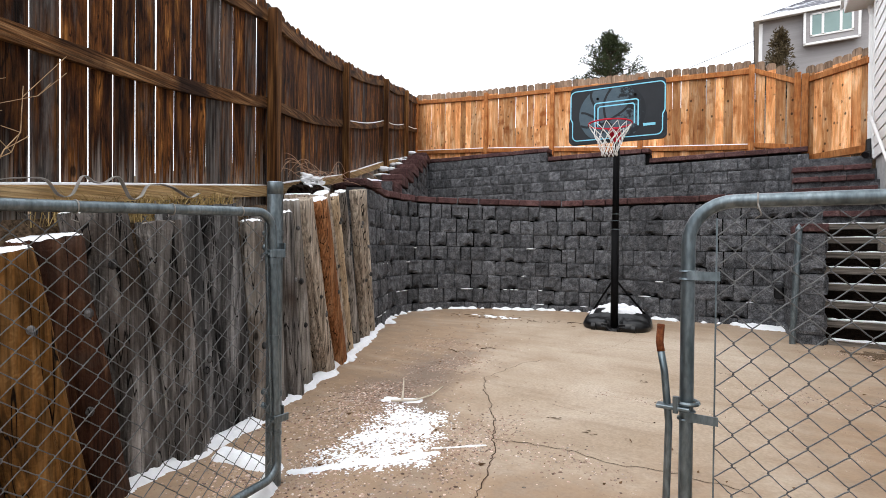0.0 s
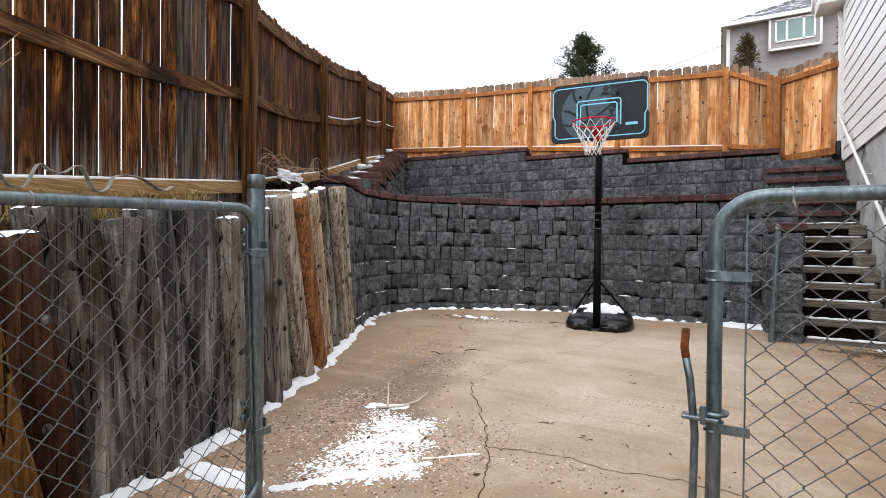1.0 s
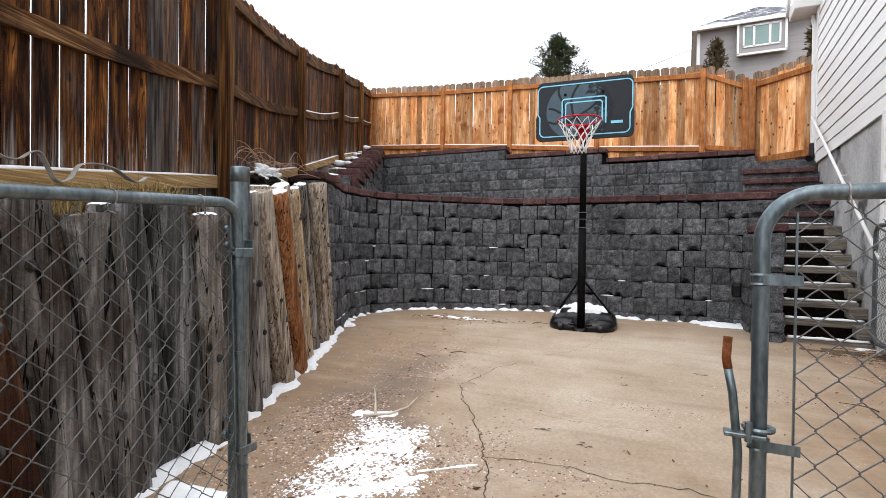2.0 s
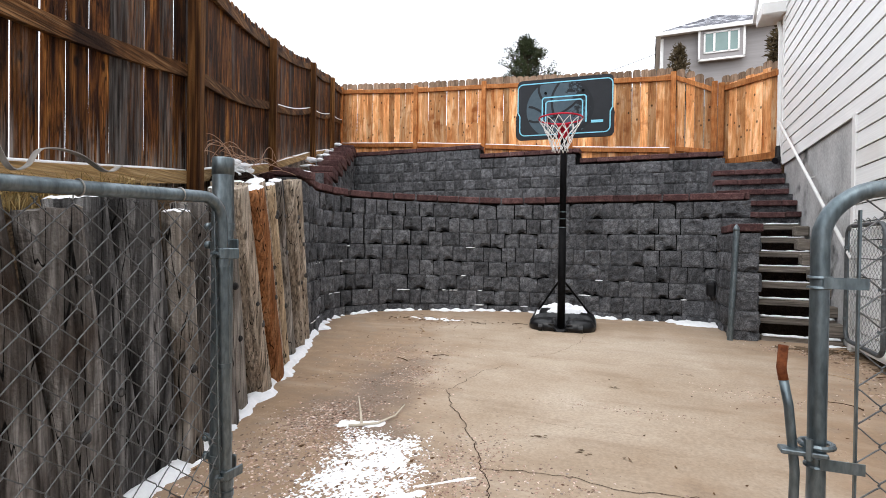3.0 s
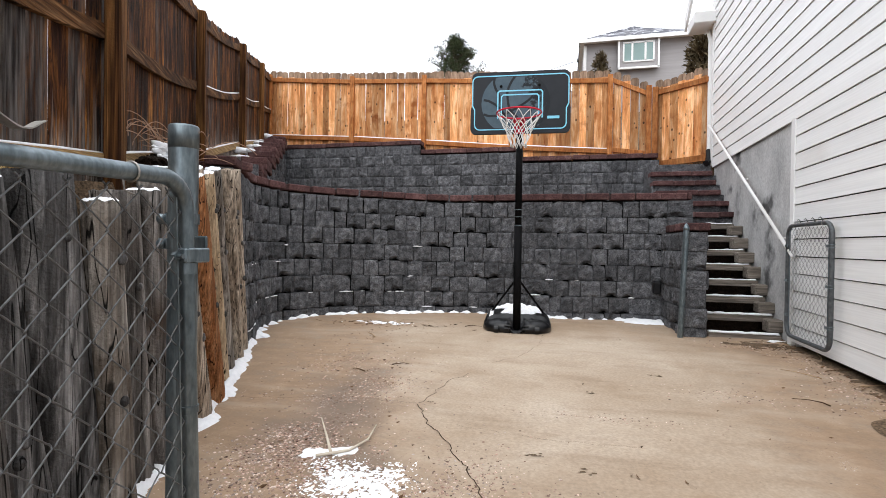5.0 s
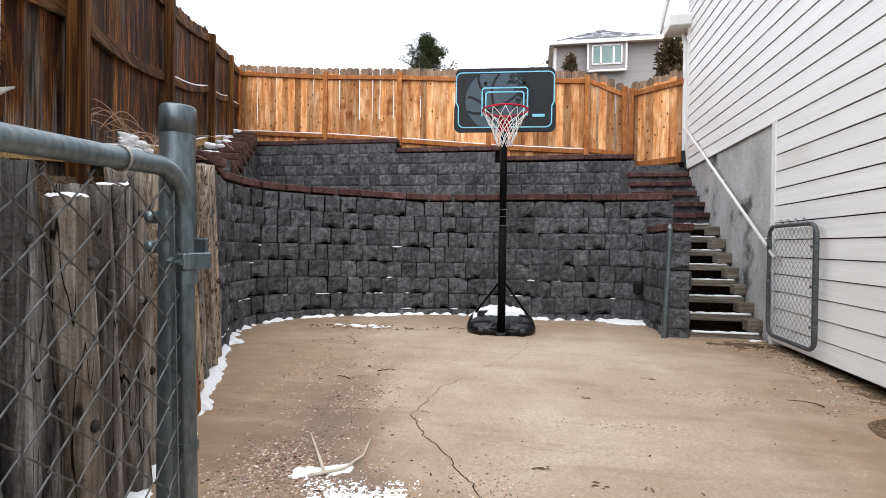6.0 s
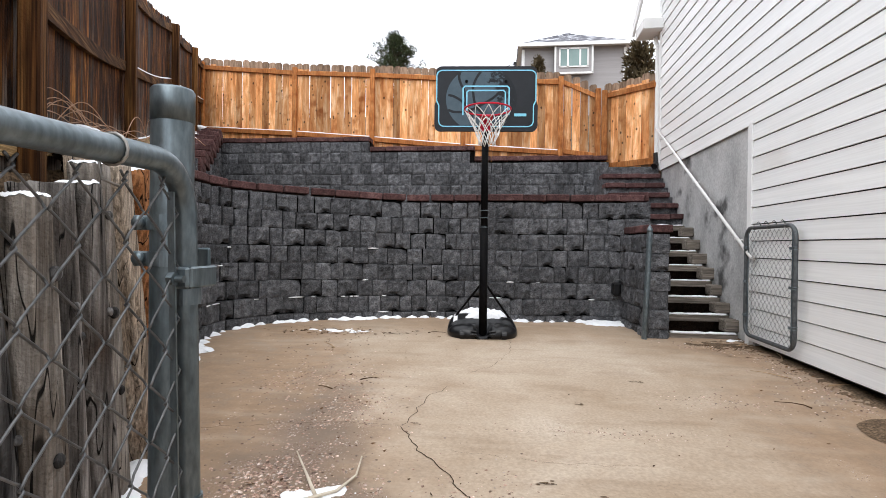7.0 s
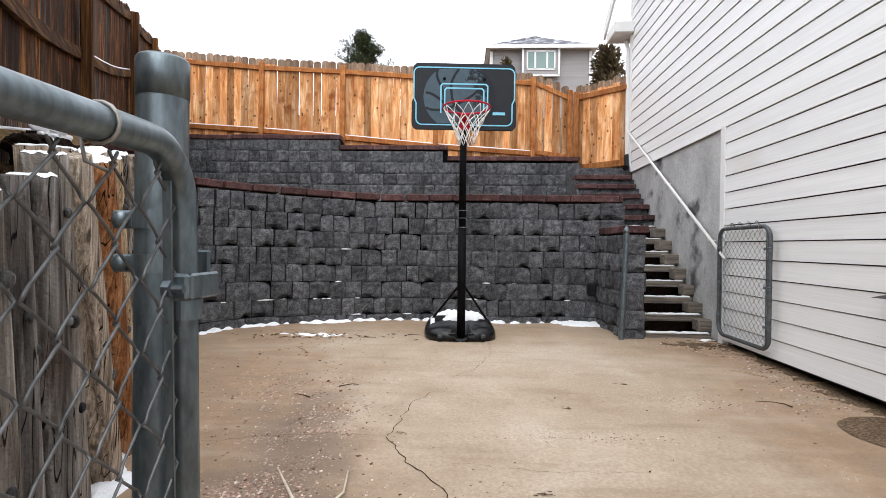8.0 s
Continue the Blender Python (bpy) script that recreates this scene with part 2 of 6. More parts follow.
def weathered_boards():
    """Some boards gone grey all over, the others grey only in patches."""
    t = M_OLDWOOD.node_tree
    n, l = t.nodes, t.links
    b = n["Principled BSDF"]
    src = b.inputs["Base Color"].links[0].from_socket
    info = n.new("ShaderNodeObjectInfo")
    tc = n.new("ShaderNodeTexCoord")
    off = n.new("ShaderNodeVectorMath")
    off.operation = "SCALE"
    off.inputs["Scale"].default_value = 60
    comb = n.new("ShaderNodeCombineXYZ")
    for k in range(3):
        l.new(info.outputs["Random"], comb.inputs[k])
    l.new(comb.outputs[0], off.inputs[0])
    ad = n.new("ShaderNodeVectorMath")
    l.new(off.outputs[0], ad.inputs[0])
    l.new(tc.outputs["Object"], ad.inputs[1])
    mp = n.new("ShaderNodeMapping")
    mp.inputs["Scale"].default_value = (16, 16, 2.2)
    l.new(ad.outputs[0], mp.inputs["Vector"])
    nt = n.new("ShaderNodeTexNoise")
    nt.inputs["Scale"].default_value, nt.inputs["Detail"].default_value, nt.inputs["Roughness"].default_value = 1.0, 8, 0.7
    l.new(mp.outputs[0], nt.inputs["Vector"])
    wh = n.new("ShaderNodeTexWhiteNoise")
    wh.noise_dimensions = "1D"
    l.new(info.outputs["Random"], wh.inputs["W"])
    lift = n.new("ShaderNodeMapRange")
    lift.inputs[1].default_value, lift.inputs[2].default_value = 0.6, 1.0
    lift.inputs[3].default_value, lift.inputs[4].default_value = -0.08, 0.2
    l.new(wh.outputs["Value"], lift.inputs[0])
    sm = n.new("ShaderNodeMath")
    l.new(nt.outputs["Fac"], sm.inputs[0])
    l.new(lift.outputs[0], sm.inputs[1])
    mr = n.new("ShaderNodeMapRange")
    mr.inputs[1].default_value, mr.inputs[2].default_value = 0.5, 0.75
    mr.inputs[4].default_value = 0.85
    l.new(sm.outputs[0], mr.inputs[0])
    rp = n.new("ShaderNodeValToRGB")
    rp.color_ramp.elements[0].position, rp.color_ramp.elements[0].color = 0.35, (0.014, 0.012, 0.011, 1)
    rp.color_ramp.elements[1].position, rp.color_ramp.elements[1].color = 0.72, (0.19, 0.172, 0.16, 1)
    fm = n.new("ShaderNodeMapping")
    fm.inputs["Scale"].default_value = (45, 45, 2.5)
    l.new(ad.outputs[0], fm.inputs["Vector"])
    fn = n.new("ShaderNodeTexNoise")
    fn.inputs["Scale"].default_value, fn.inputs["Detail"].default_value = 1.0, 6
    l.new(fm.outputs[0], fn.inputs["Vector"])
    l.new(fn.outputs["Fac"], rp.inputs[0])
    mx = n.new("ShaderNodeMix")
    mx.data_type = "RGBA"
    l.new(mr.outputs[0], mx.inputs[0])
    l.new(src, mx.inputs[6])
    l.new(rp.outputs[0], mx.inputs[7])
    l.new(mx.outputs[2], b.inputs["Base Color"])


weathered_boards()
M_OLDRAIL = surface("weathered_rail_wood", [(0.3, (0.022, 0.009, 0.004)), (0.5, (0.1, 0.043, 0.014)), (0.7, (0.25, 0.14, 0.066))],
                    (2.5, 1.5, 45), 5, 0.8, 80, 0.6, 0.005, per_object=0.25, grain=(6, 4, 140, 0.35, 1.45), distort=0.2, stain=(0.024, 0.011, 0.006), stain_scale=3.5, stain_at=(0.48, 0.66))
M_PALERAIL = surface("newer_pale_rail_wood", [(0.3, (0.2, 0.12, 0.05)), (0.5, (0.36, 0.23, 0.105)), (0.7, (0.5, 0.36, 0.2))],
                     (2.5, 1.5, 45), 5, 0.8, 80, 0.5, 0.005, per_object=0.2, grain=(6, 4, 140, 0.6, 1.25), distort=0.2)
M_OLDPOST = surface("stained_post_wood", [(0.3, (0.026, 0.01, 0.004)), (0.5, (0.11, 0.044, 0.013)), (0.68, (0.27, 0.13, 0.042))],
                    (22, 22, 0.9), 5, 0.8, 80, 0.6, 0.005, per_object=0.3, grain=(110, 110, 2, 0.3, 1.45), distort=0.1)
M_NEWWOOD = surface("cedar_boards", [(0.3, (0.34, 0.105, 0.028)), (0.5, (0.6, 0.28, 0.11)), (0.7, (0.84, 0.56, 0.33))],
                    (9, 9, 1.5), 7, 0.7, 90, 0.3, 0.003, per_object=0.5, stain=(0.3, 0.095, 0.025), stain_scale=3.2, stain_at=(0.58, 0.72), distort=0.5, grain=(100, 100, 2.6, 0.74, 1.15), knots=(8, 5.5, 0.17, 0.22))
M_NEWTIP = surface("weathered_cedar_tips", [(0.3, (0.16, 0.1, 0.065)), (0.7, (0.34, 0.24, 0.17))], (20, 20, 3), 6, 0.8, 80, 0.4, 0.004, per_object=0.3, grain=(110, 110, 6, 0.6, 1.3))
M_NEWRAIL = surface("cedar_rails", [(0.25, (0.24, 0.075, 0.02)), (0.5, (0.38, 0.14, 0.042)), (0.75, (0.5, 0.23, 0.09))],
                    (6, 6, 6), 7, 0.65, 90, 0.3, 0.003, per_object=0.2, grain=(45, 45, 6, 0.7, 1.2))
M_SNOW = surface("snow", [(0.3, (0.8, 0.82, 0.85)), (0.7, (0.92, 0.93, 0.95))], (20, 20, 20), 5, 0.6, 150, 0.5, 0.006)
M_GALV = surface("galvanised_steel", [(0.3, (0.095, 0.125, 0.14)), (0.7, (0.215, 0.255, 0.275))], (14, 14, 4), 6, 0.4, 120, 0.12, 0.001, metal=0.8, spec=0.5, grain=(90, 90, 30, 0.75, 1.2))
M_WIRE = surface("mesh_wire", [(0.3, (0.075, 0.078, 0.08)), (0.7, (0.2, 0.205, 0.21))], (30, 30, 30), 4, 0.45, 120, 0.1, 0.001, metal=0.55)
M_DARKGALV = surface("dull_steel", [(0.3, (0.06, 0.065, 0.07)), (0.7, (0.14, 0.15, 0.155))], (30, 30, 30), 4, 0.5, 120, 0.1, 0.001, metal=0.4)
M_STRIP = surface("worn_zinc_strip", [(0.3, (0.2, 0.19, 0.175)), (0.7, (0.45, 0.43, 0.4))], (20, 20, 20), 6, 0.45, 120, 0.2, 0.001, metal=0.5, spec=0.4)
M_RUST = surface("rust", [(0.3, (0.07, 0.02, 0.009)), (0.7, (0.24, 0.08, 0.032))], (40, 40, 40), 6, 0.9, 200, 0.5, 0.002)
M_SIDING = surface("painted_siding", [(0.3, (0.77, 0.775, 0.77)), (0.7, (0.85, 0.855, 0.85))], (1.2, 0.35, 14), 6, 0.5, 160, 0.15, 0.002, per_object=0.03,
                   stain=(0.7, 0.68, 0.65), stain_scale=0.9, stain_at=(0.62, 0.85), grain=(30, 1.5, 90, 0.95, 1.03))
M_TRIM = surface("white_paint", [(0.3, (0.74, 0.74, 0.73)), (0.7, (0.82, 0.82, 0.81))], (4, 4, 4), 4, 0.5, 90, 0.1, 0.001)
M_FOUND = surface("foundation_concrete", [(0.25, (0.3, 0.3, 0.3)), (0.55, (0.5, 0.5, 0.495)), (0.8, (0.6, 0.6, 0.59))], (2.2, 2.2, 1.2), 8, 0.85, 70, 0.4, 0.004,
                  stain=(0.1, 0.1, 0.1), stain_scale=2.0, stain_at=(0.58, 0.68), grain=(40, 40, 40, 0.85, 1.1))
M_TIMBER = surface("grey_step_timber", [(0.25, (0.06, 0.05, 0.042)), (0.5, (0.18, 0.155, 0.13)), (0.75, (0.32, 0.28, 0.24))], (2, 40, 40), 6, 0.85, 90, 0.5, 0.004, per_object=0.2, grain=(4, 120, 120, 0.6, 1.3))
# Black plastic parts; also backs the siding, where it paints the gap shade.
M_BLACK = surface("black_plastic_and_gap_shade", [(0.3, (0.004, 0.004, 0.005)), (0.7, (0.01, 0.01, 0.011))], (20, 20, 20), 4, 0.5, 220, 0.1, 0.001, spec=0.25)
M_POLE = surface("black_powder_coat", [(0.3, (0.002, 0.002, 0.0024)), (0.7, (0.005, 0.005, 0.0056))], (20, 20, 20), 4, 0.6, 120, 0.05, 0.001, spec=0.07)


# ---- small building helpers ----
def part(name, bm, material, parent=None, label="", smooth=False):
    me = bpy.data.meshes.new(name)
    bm.to_mesh(me)
    bm.free()
    me.materials.append(material)
    if smooth:
        for p in me.polygons:
            p.use_smooth = True
    ob = new(name, me)
    if parent:
        ob.parent = parent
    if label:
        tagged(ob, label)
    return ob


def raw_part(name, vs, fs, material, parent):
    me = bpy.data.meshes.new(name)
    me.from_pydata(vs, [], fs)
    me.materials.append(material)
    ob = new(name, me)
    ob.parent = parent
    return ob


def thing(name, label, category, group="", kind="", at=(0, 0, 0)):
    e = new(name)
    e.empty_display_size = 0.1
    e.location = at
    return tagged(e, label, category, group, kind)


def rect(bm, lo, hi, m=None, bev=0.0):
    r = bmesh.ops.create_cube(bm, size=1)
    vs = r["verts"]
    c = [(a + b) / 2 for a, b in zip(lo, hi)]
    s = [b - a for a, b in zip(lo, hi)]
    for v in vs:
        v.co = Vector((v.co.x * s[0] + c[0], v.co.y * s[1] + c[1], v.co.z * s[2] + c[2]))
    if bev:
        es = list({e for v in vs for e in v.link_edges})
        out = bmesh.ops.bevel(bm, geom=es, offset=bev, segments=1, affect="EDGES", profile=0.5)
        vs = list({v for f in out["faces"] for v in f.verts} | {v for v in vs if v.is_valid})
    if m is not None:
        bmesh.ops.transform(bm, matrix=m, verts=vs)
    return vs


def tube(bm, pts, r, sides=8, closed=False, caps=True):
    """A round bar along points; r is one radius or one for each point."""
    pts = [Vector(p) for p in pts]
    n = len(pts)
    rs = r if isinstance(r, (list, tuple)) else [r] * n
    rings, up = [], None
    for i, p in enumerate(pts):
        a = pts[(i - 1) % n] if (i or closed) else p
        b = pts[(i + 1) % n] if (i < n - 1 or closed) else p
        d = (b - a).normalized()
        if up is None:
            up = d.orthogonal().normalized()
        up = (up - d * up.dot(d))
        up = up.normalized() if up.length > 1e-6 else d.orthogonal().normalized()
        side = d.cross(up)
        rings.append([bm.verts.new(p + (up * math.cos(k * math.tau / sides) + side * math.sin(k * math.tau / sides)) * rs[i]) for k in range(sides)])
    for i in range(n if closed else n - 1):
        a, b = rings[i], rings[(i + 1) % n]
        for k in range(sides):
            bm.faces.new((a[k], a[(k + 1) % sides], b[(k + 1) % sides], b[k]))
    if caps and not closed:
        bm.faces.new(rings[0][::-1])
        bm.faces.new(rings[-1])


def arc(c, r, a0, a1, u, v, n=8):
    c, u, v = Vector(c), Vector(u), Vector(v)
    return [c + r * (u * math.cos(radians(a0 + (a1 - a0) * i / n)) + v * math.sin(radians(a0 + (a1 - a0) * i / n))) for i in range(n + 1)]


def lerp(a, b, t):
    return a + (b - a) * t


def along(table, x):
    """Straight-line reading of a table of (x, value)."""
    if x <= table[0][0]:
        return table[0][1]
    for (a, u), (b, v) in zip(table, table[1:]):
        if x <= b:
            return lerp(u, v, (x - a) / (b - a))
    return table[-1][1]


def slab_z(x, y):
    return 0.022 * (y - 2.7)


def slab_h(x, y):
    return slab_z(x, y) + 0.006 * noise.noise((x * 0.8, y * 0.8, 3))


# ---- ground and slab ----
FENCE_FOOT = [(-6, 0.45), (-3, 0.75), (0.8, 1.2), (2.7, 1.45), (4.9, 1.84), (7.0, 2.42), (8.9, 2.9), (11.0, 3.35), (16, 4.2)]
LOG_LINE = [(-6, -1.9), (0.0, -2.02), (0.96, -2.22), (1.51, -2.31), (1.98, -2.46), (2.49, -2.67), (3.06, -2.93), (3.66, -3.24), (4.47, -3.68), (4.9, -3.95)]
FENCE_LINE = [(-6, -2.68), (-1.9, -2.6), (0.48, -2.54), (2.74, -3.36), (4.9, -4.57), (7.02, -5.59), (8.85, -6.49), (11.0, -7.56)]


def ground_z(x, y):
    if y > 10.2:
        return 2.72 + 0.05 * (y - 10.2) + (0.27 * min(y - 12, 20) if y > 12 else 0) + max(0, y - 32) * 0.02
    if x > 1.9:
        return 0.02 * y - 0.1
    left = along(LOG_LINE, y) - 0.42
    if y < 4.9 and x < left:
        f = along(FENCE_LINE, y)
        return min(along(FENCE_FOOT, y) - 0.05, along(FENCE_FOOT, y) - 0.05 - 0.25 * max(0, x - f))
    if y >= 4.9 and x < -4.6 + (y - 4.9) * -0.45:
        return along(FENCE_FOOT, y) - 0.05
    if y > 7.95 or (y > 4.9 and x < -4.55):
        return 1.62 if x < 0.7 else 0.0
    return slab_z(x, y) - 0.07


def build_ground():
    xs = sorted(set([-400, -200, -100, -60, -40, -25, -15, -11, -9, -8, 4, 6, 10, 20, 40, 80, 200, 400] + [round(-7.5 + 0.3 * i, 2) for i in range(36)]))
    ys = sorted(set([-200, -80, -40, -20, -12, -8, 12.5, 14, 16, 20, 24, 28, 32, 40, 60, 100, 200, 400] + [round(-6 + 0.3 * i, 2) for i in range(61)]))
    vs = [(x, y, ground_z(x, y) + 0.03 * noise.noise((x * 0.7, y * 0.7, 0))) for y in ys for x in xs]
    w = len(xs)
    fs = [(j * w + i, j * w + i + 1, (j + 1) * w + i + 1, (j + 1) * w + i) for j in range(len(ys) - 1) for i in range(w - 1)]
    me = bpy.data.meshes.new("ground")
    me.from_pydata(vs, [], fs)
    me.materials.append(M_SOIL)
    tagged(new("ground", me), "brown soil ground sloping up behind the walls", "ground", kind="structure")


build_ground()


def build_slab():
    bm = bmesh.new()
    nx, ny = 72, 150
    grid = []
    for j in range(ny + 1):
        y = -6.5 + 14.3 * j / ny
        row = []
        for i in range(nx + 1):
            x0 = along(LOG_LINE, y) - 0.12 if y < 4.9 else -4.4
            x = lerp(x0, 1.62, i / nx)
            z = slab_h(x, y)
            row.append(bm.verts.new((x, y, z)))
        grid.append(row)
    for j in range(ny):
        for i in range(nx):
            bm.faces.new((grid[j][i], grid[j][i + 1], grid[j + 1][i + 1], grid[j + 1][i]))
    edge = [e for e in bm.edges if e.is_boundary]
    low = bmesh.ops.extrude_edge_only(bm, edges=edge)
    for v in low["geom"]:
        if isinstance(v, bmesh.types.BMVert):
            v.co.z -= 0.12
    ob = part("concrete_slab", bm, M_CONC, smooth=True)
    tagged(ob, "tan weathered concrete slab with cracks and grit", "pavement", kind="structure")


build_slab()


# ---- block walls ----
def smooth_path(pts, step=0.05):
    """A rounded line through plan points (Catmull-Rom), as evenly spaced points."""
    ps = [Vector((*p, 0)) for p in pts]
    ps = [2 * ps[0] - ps[1]] + ps + [2 * ps[-1] - ps[-2]]
    fine = []
    for a, b, c, d in zip(ps, ps[1:], ps[2:], ps[3:]):
        for k in range(24):
            t = k / 24
            fine.append(0.5 * (2 * b + (c - a) * t + (2 * a - 5 * b + 4 * c - d) * t * t + (3 * b - a - 3 * c + d) * t ** 3))
    fine.append(ps[-2])
    out, acc = [fine[0]], 0
    for a, b in zip(fine, fine[1:]):
        acc += (b - a).length
        if acc >= step:
            out.append(b)
            acc = 0
    return out


def at_length(path, s):
    acc = 0
    for a, b in zip(path, path[1:]):
        d = (b - a).length
        if acc + d >= s:
            return a + (b - a) * ((s - acc) / d), (b - a).normalized()
        acc += d
    return path[-1], (path[-1] - path[-2]).normalized()


def path_length(path):
    return sum((b - a).length for a, b in zip(path, path[1:]))


COURSE = 0.21


def block_mesh(w, h, d, seed, rough=0.011, cols=9, rows=7):
    """A split-faced block: origin at the bottom middle of its face, the face towards -y."""
    bm = bmesh.new()
    g = []
    chip = int(seed * 13) % 7
    for j in range(rows + 1):
        r = []
        for i in range(cols + 1):
            u, v = i / cols, j / rows
            rim = min(u, 1 - u, v, 1 - v) < 1e-6
            y = 0.005 if rim else -rough * (0.35 + 1.2 * noise.noise((u * 3.1 + seed * 7.7, v * 2.3, seed * 3.1)) + 0.9 * noise.noise((u * 9 + seed, v * 7, seed)))
            jx = 0 if not rim else 0.004 * noise.noise((u * 8 + seed, v * 8, 4))
            cu = u if chip % 2 else 1 - u
            bite = max(0, 1 - math.hypot(cu * 2.2, (1 - v) * 2.6)) if chip < 2 else 0
            low_bite = max(0, 1 - math.hypot((cu - 0.7) * 2.6, v * 3.4)) if chip in (2, 5) else 0
            y += 0.05 * bite + 0.06 * low_bite
            r.append(bm.verts.new(((u - 0.5) * w + jx, y, v * h + (0.004 * noise.noise((u * 7, v * 5, seed + 9)) if rim else 0) - 0.02 * bite * v + 0.03 * low_bite * (1 - v))))
        g.append(r)
    for j in range(rows):
        for i in range(cols):
            bm.faces.new((g[j][i], g[j][i + 1], g[j + 1][i + 1], g[j + 1][i]))
    ring = g[0] + [g[j][-1] for j in range(1, rows + 1)] + g[-1][-2::-1] + [g[j][0] for j in range(rows - 1, 0, -1)]
    bl, br, tr, tl = (bm.verts.new((x, d, z)) for x, z in ((-w / 2, 0), (w / 2, 0), (w / 2, h), (-w / 2, h)))
    bm.faces.new(g[0][::-1] + [bl, br])
    bm.faces.new(g[-1] + [tr, tl])
    bm.faces.new([g[j][-1] for j in range(rows, -1, -1)] + [br, tr])
    bm.faces.new([g[j][0] for j in range(rows + 1)] + [tl, bl])
    me = bpy.data.meshes.new("block")
    bm.to_mesh(me)
    bm.free()
    me.materials.append(M_BLOCK)
    return me


BLOCK_WIDTHS = (0.155, 0.2, 0.255)
BLOCKS = {w: [block_mesh(w - 0.0065, COURSE - 0.006, 0.2, k * 1.7 + w * 10) for k in range(9)] for w in BLOCK_WIDTHS}


CALM = {w: [me for k, me in enumerate(BLOCKS[w]) if int((k * 1.7 + w * 10) * 13) % 7 in (3, 4, 6)] or BLOCKS[w][:1] for w in BLOCK_WIDTHS}


def block_wall(parent, path, z0, top, batter, seed, fit=False, calm=False, rise=None):
    """Courses of blocks along a path whose face looks to the right-hand side of its run; top(s) gives the height to fill to."""
    rng = random.Random(seed)
    total = path_length(path)
    c = 0
    while True:
        z = z0 + c * COURSE
        s, any_block = 0.0 if fit else -rng.uniform(0, 0.15), False
        while s < total - 0.05:
            w = rng.choice((0.155, 0.2, 0.2, 0.255, 0.255))
            ww = w
            if fit and total - s - w < 0.12:
                ww = total - s
            mid = min(max(s + ww / 2, 0.02), total - 0.02)
            if z + COURSE * 0.6 < top(mid):
                p, d = at_length(path, mid)
                inward = Vector((-d.y, d.x, 0))
                ob = new("block", rng.choice((CALM if calm else BLOCKS)[w]))
                up = 1 + rise(mid) / (LOW_TOP - z0) if rise else 1
                q = p + inward * (batter * (z - z0) + rng.choice((-0.016, -0.008, -0.002, 0.002, 0.01)) * (0.4 if calm else 1))
                ob.matrix_world = Matrix.Translation((q.x, q.y, z0 + (z - z0) * up + rng.uniform(-0.003, 0.003))) @ Matrix.Rotation(math.atan2(d.y, d.x) + rng.uniform(-0.02, 0.02), 4, "Z") @ Matrix.Diagonal((ww / w, 1, up, 1))
                ob.parent = parent
                any_block = True
            s += ww
        c += 1
        if not any_block or c > 14:
            return


def core_strip(path, off0, off1, z0, top):
    """A solid behind the blocks."""
    bm = bmesh.new()
    rows = []
    for i, p in enumerate(path):
        d = (path[min(i + 1, len(path) - 1)] - path[max(i - 1, 0)]).normalized()
        n = Vector((-d.y, d.x, 0))
        t = top(i / (len(path) - 1))
        rows.append([bm.verts.new((*(p + n * o).to_2d(), z)) for o, z in ((off0, z0), (off1, z0), (off1, t), (off0, t))])
    for a, b in zip(rows, rows[1:]):
        for k in range(4):
            bm.faces.new((a[k], a[(k + 1) % 4], b[(k + 1) % 4], b[k]))
    bm.faces.new(rows[0][::-1])
    bm.faces.new(rows[-1])
    bmesh.ops.recalc_face_normals(bm, faces=bm.faces)
    return bm


CAP_MESH = {}


def cap_mesh(w, d, h, k):
    key = (round(w, 2), d, h, k)
    if key not in CAP_MESH:
        bm = bmesh.new()
        rect(bm, (-w / 2 + 0.002, -d / 2, 0), (w / 2 - 0.002, d / 2, h), bev=0.009)
        for v in bm.verts:
            v.co += Vector((noise.noise((*v.co.xy * 9, k)), noise.noise((*v.co.yx * 9, k + 5)), noise.noise((v.co.x * 9, v.co.z * 9, k + 9)))) * 0.006
        me = bpy.data.meshes.new("cap")
        bm.to_mesh(me)
        bm.free()
        me.materials.append(M_CAP)
        CAP_MESH[key] = me
    return CAP_MESH[key]


def cap_row(parent, path, off, z, depth=0.28, h=0.085, w=0.31, seed=1, rise=None):
    rng = random.Random(seed)
    total, s = path_length(path), 0.0
    while s < total - 0.05:
        ww = min(w, round(total - s, 2))
        p, d = at_length(path, s + ww / 2)
        n = Vector((-d.y, d.x, 0))
        ob = new("cap", cap_mesh(ww, depth, h, rng.randrange(4)))
        q = p + n * off
        lift = rise(s + ww / 2) if rise else 0
        tip = math.atan2(rise(s + ww) - rise(s), ww) if rise else 0
        ob.matrix_world = Matrix.Translation((q.x, q.y, z + lift + rng.uniform(-0.004, 0.004))) @ Matrix.Rotation(math.atan2(d.y, d.x), 4, "Z") @ Matrix.Rotation(-tip, 4, "Y")
        ob.parent = parent
        s += ww


LOW_PTS = [(-3.66, 4.42), (-3.88, 4.88), (-4.17, 5.45), (-4.24, 5.95), (-4.1, 6.32), (-3.68, 6.71), (-3.06, 6.98), (-2.4, 7.21), (-1.85, 7.27), (-0.92, 7.18), (-0.2, 7.24), (0.46, 7.22)]
LOW_TOP = 1.67


def low_rise(s):
    """The curved end of the lower wall stands a little higher."""
    return along([(0, 0.075), (2.0, 0.06), (3.0, 0.035), (3.9, 0.0)], s)


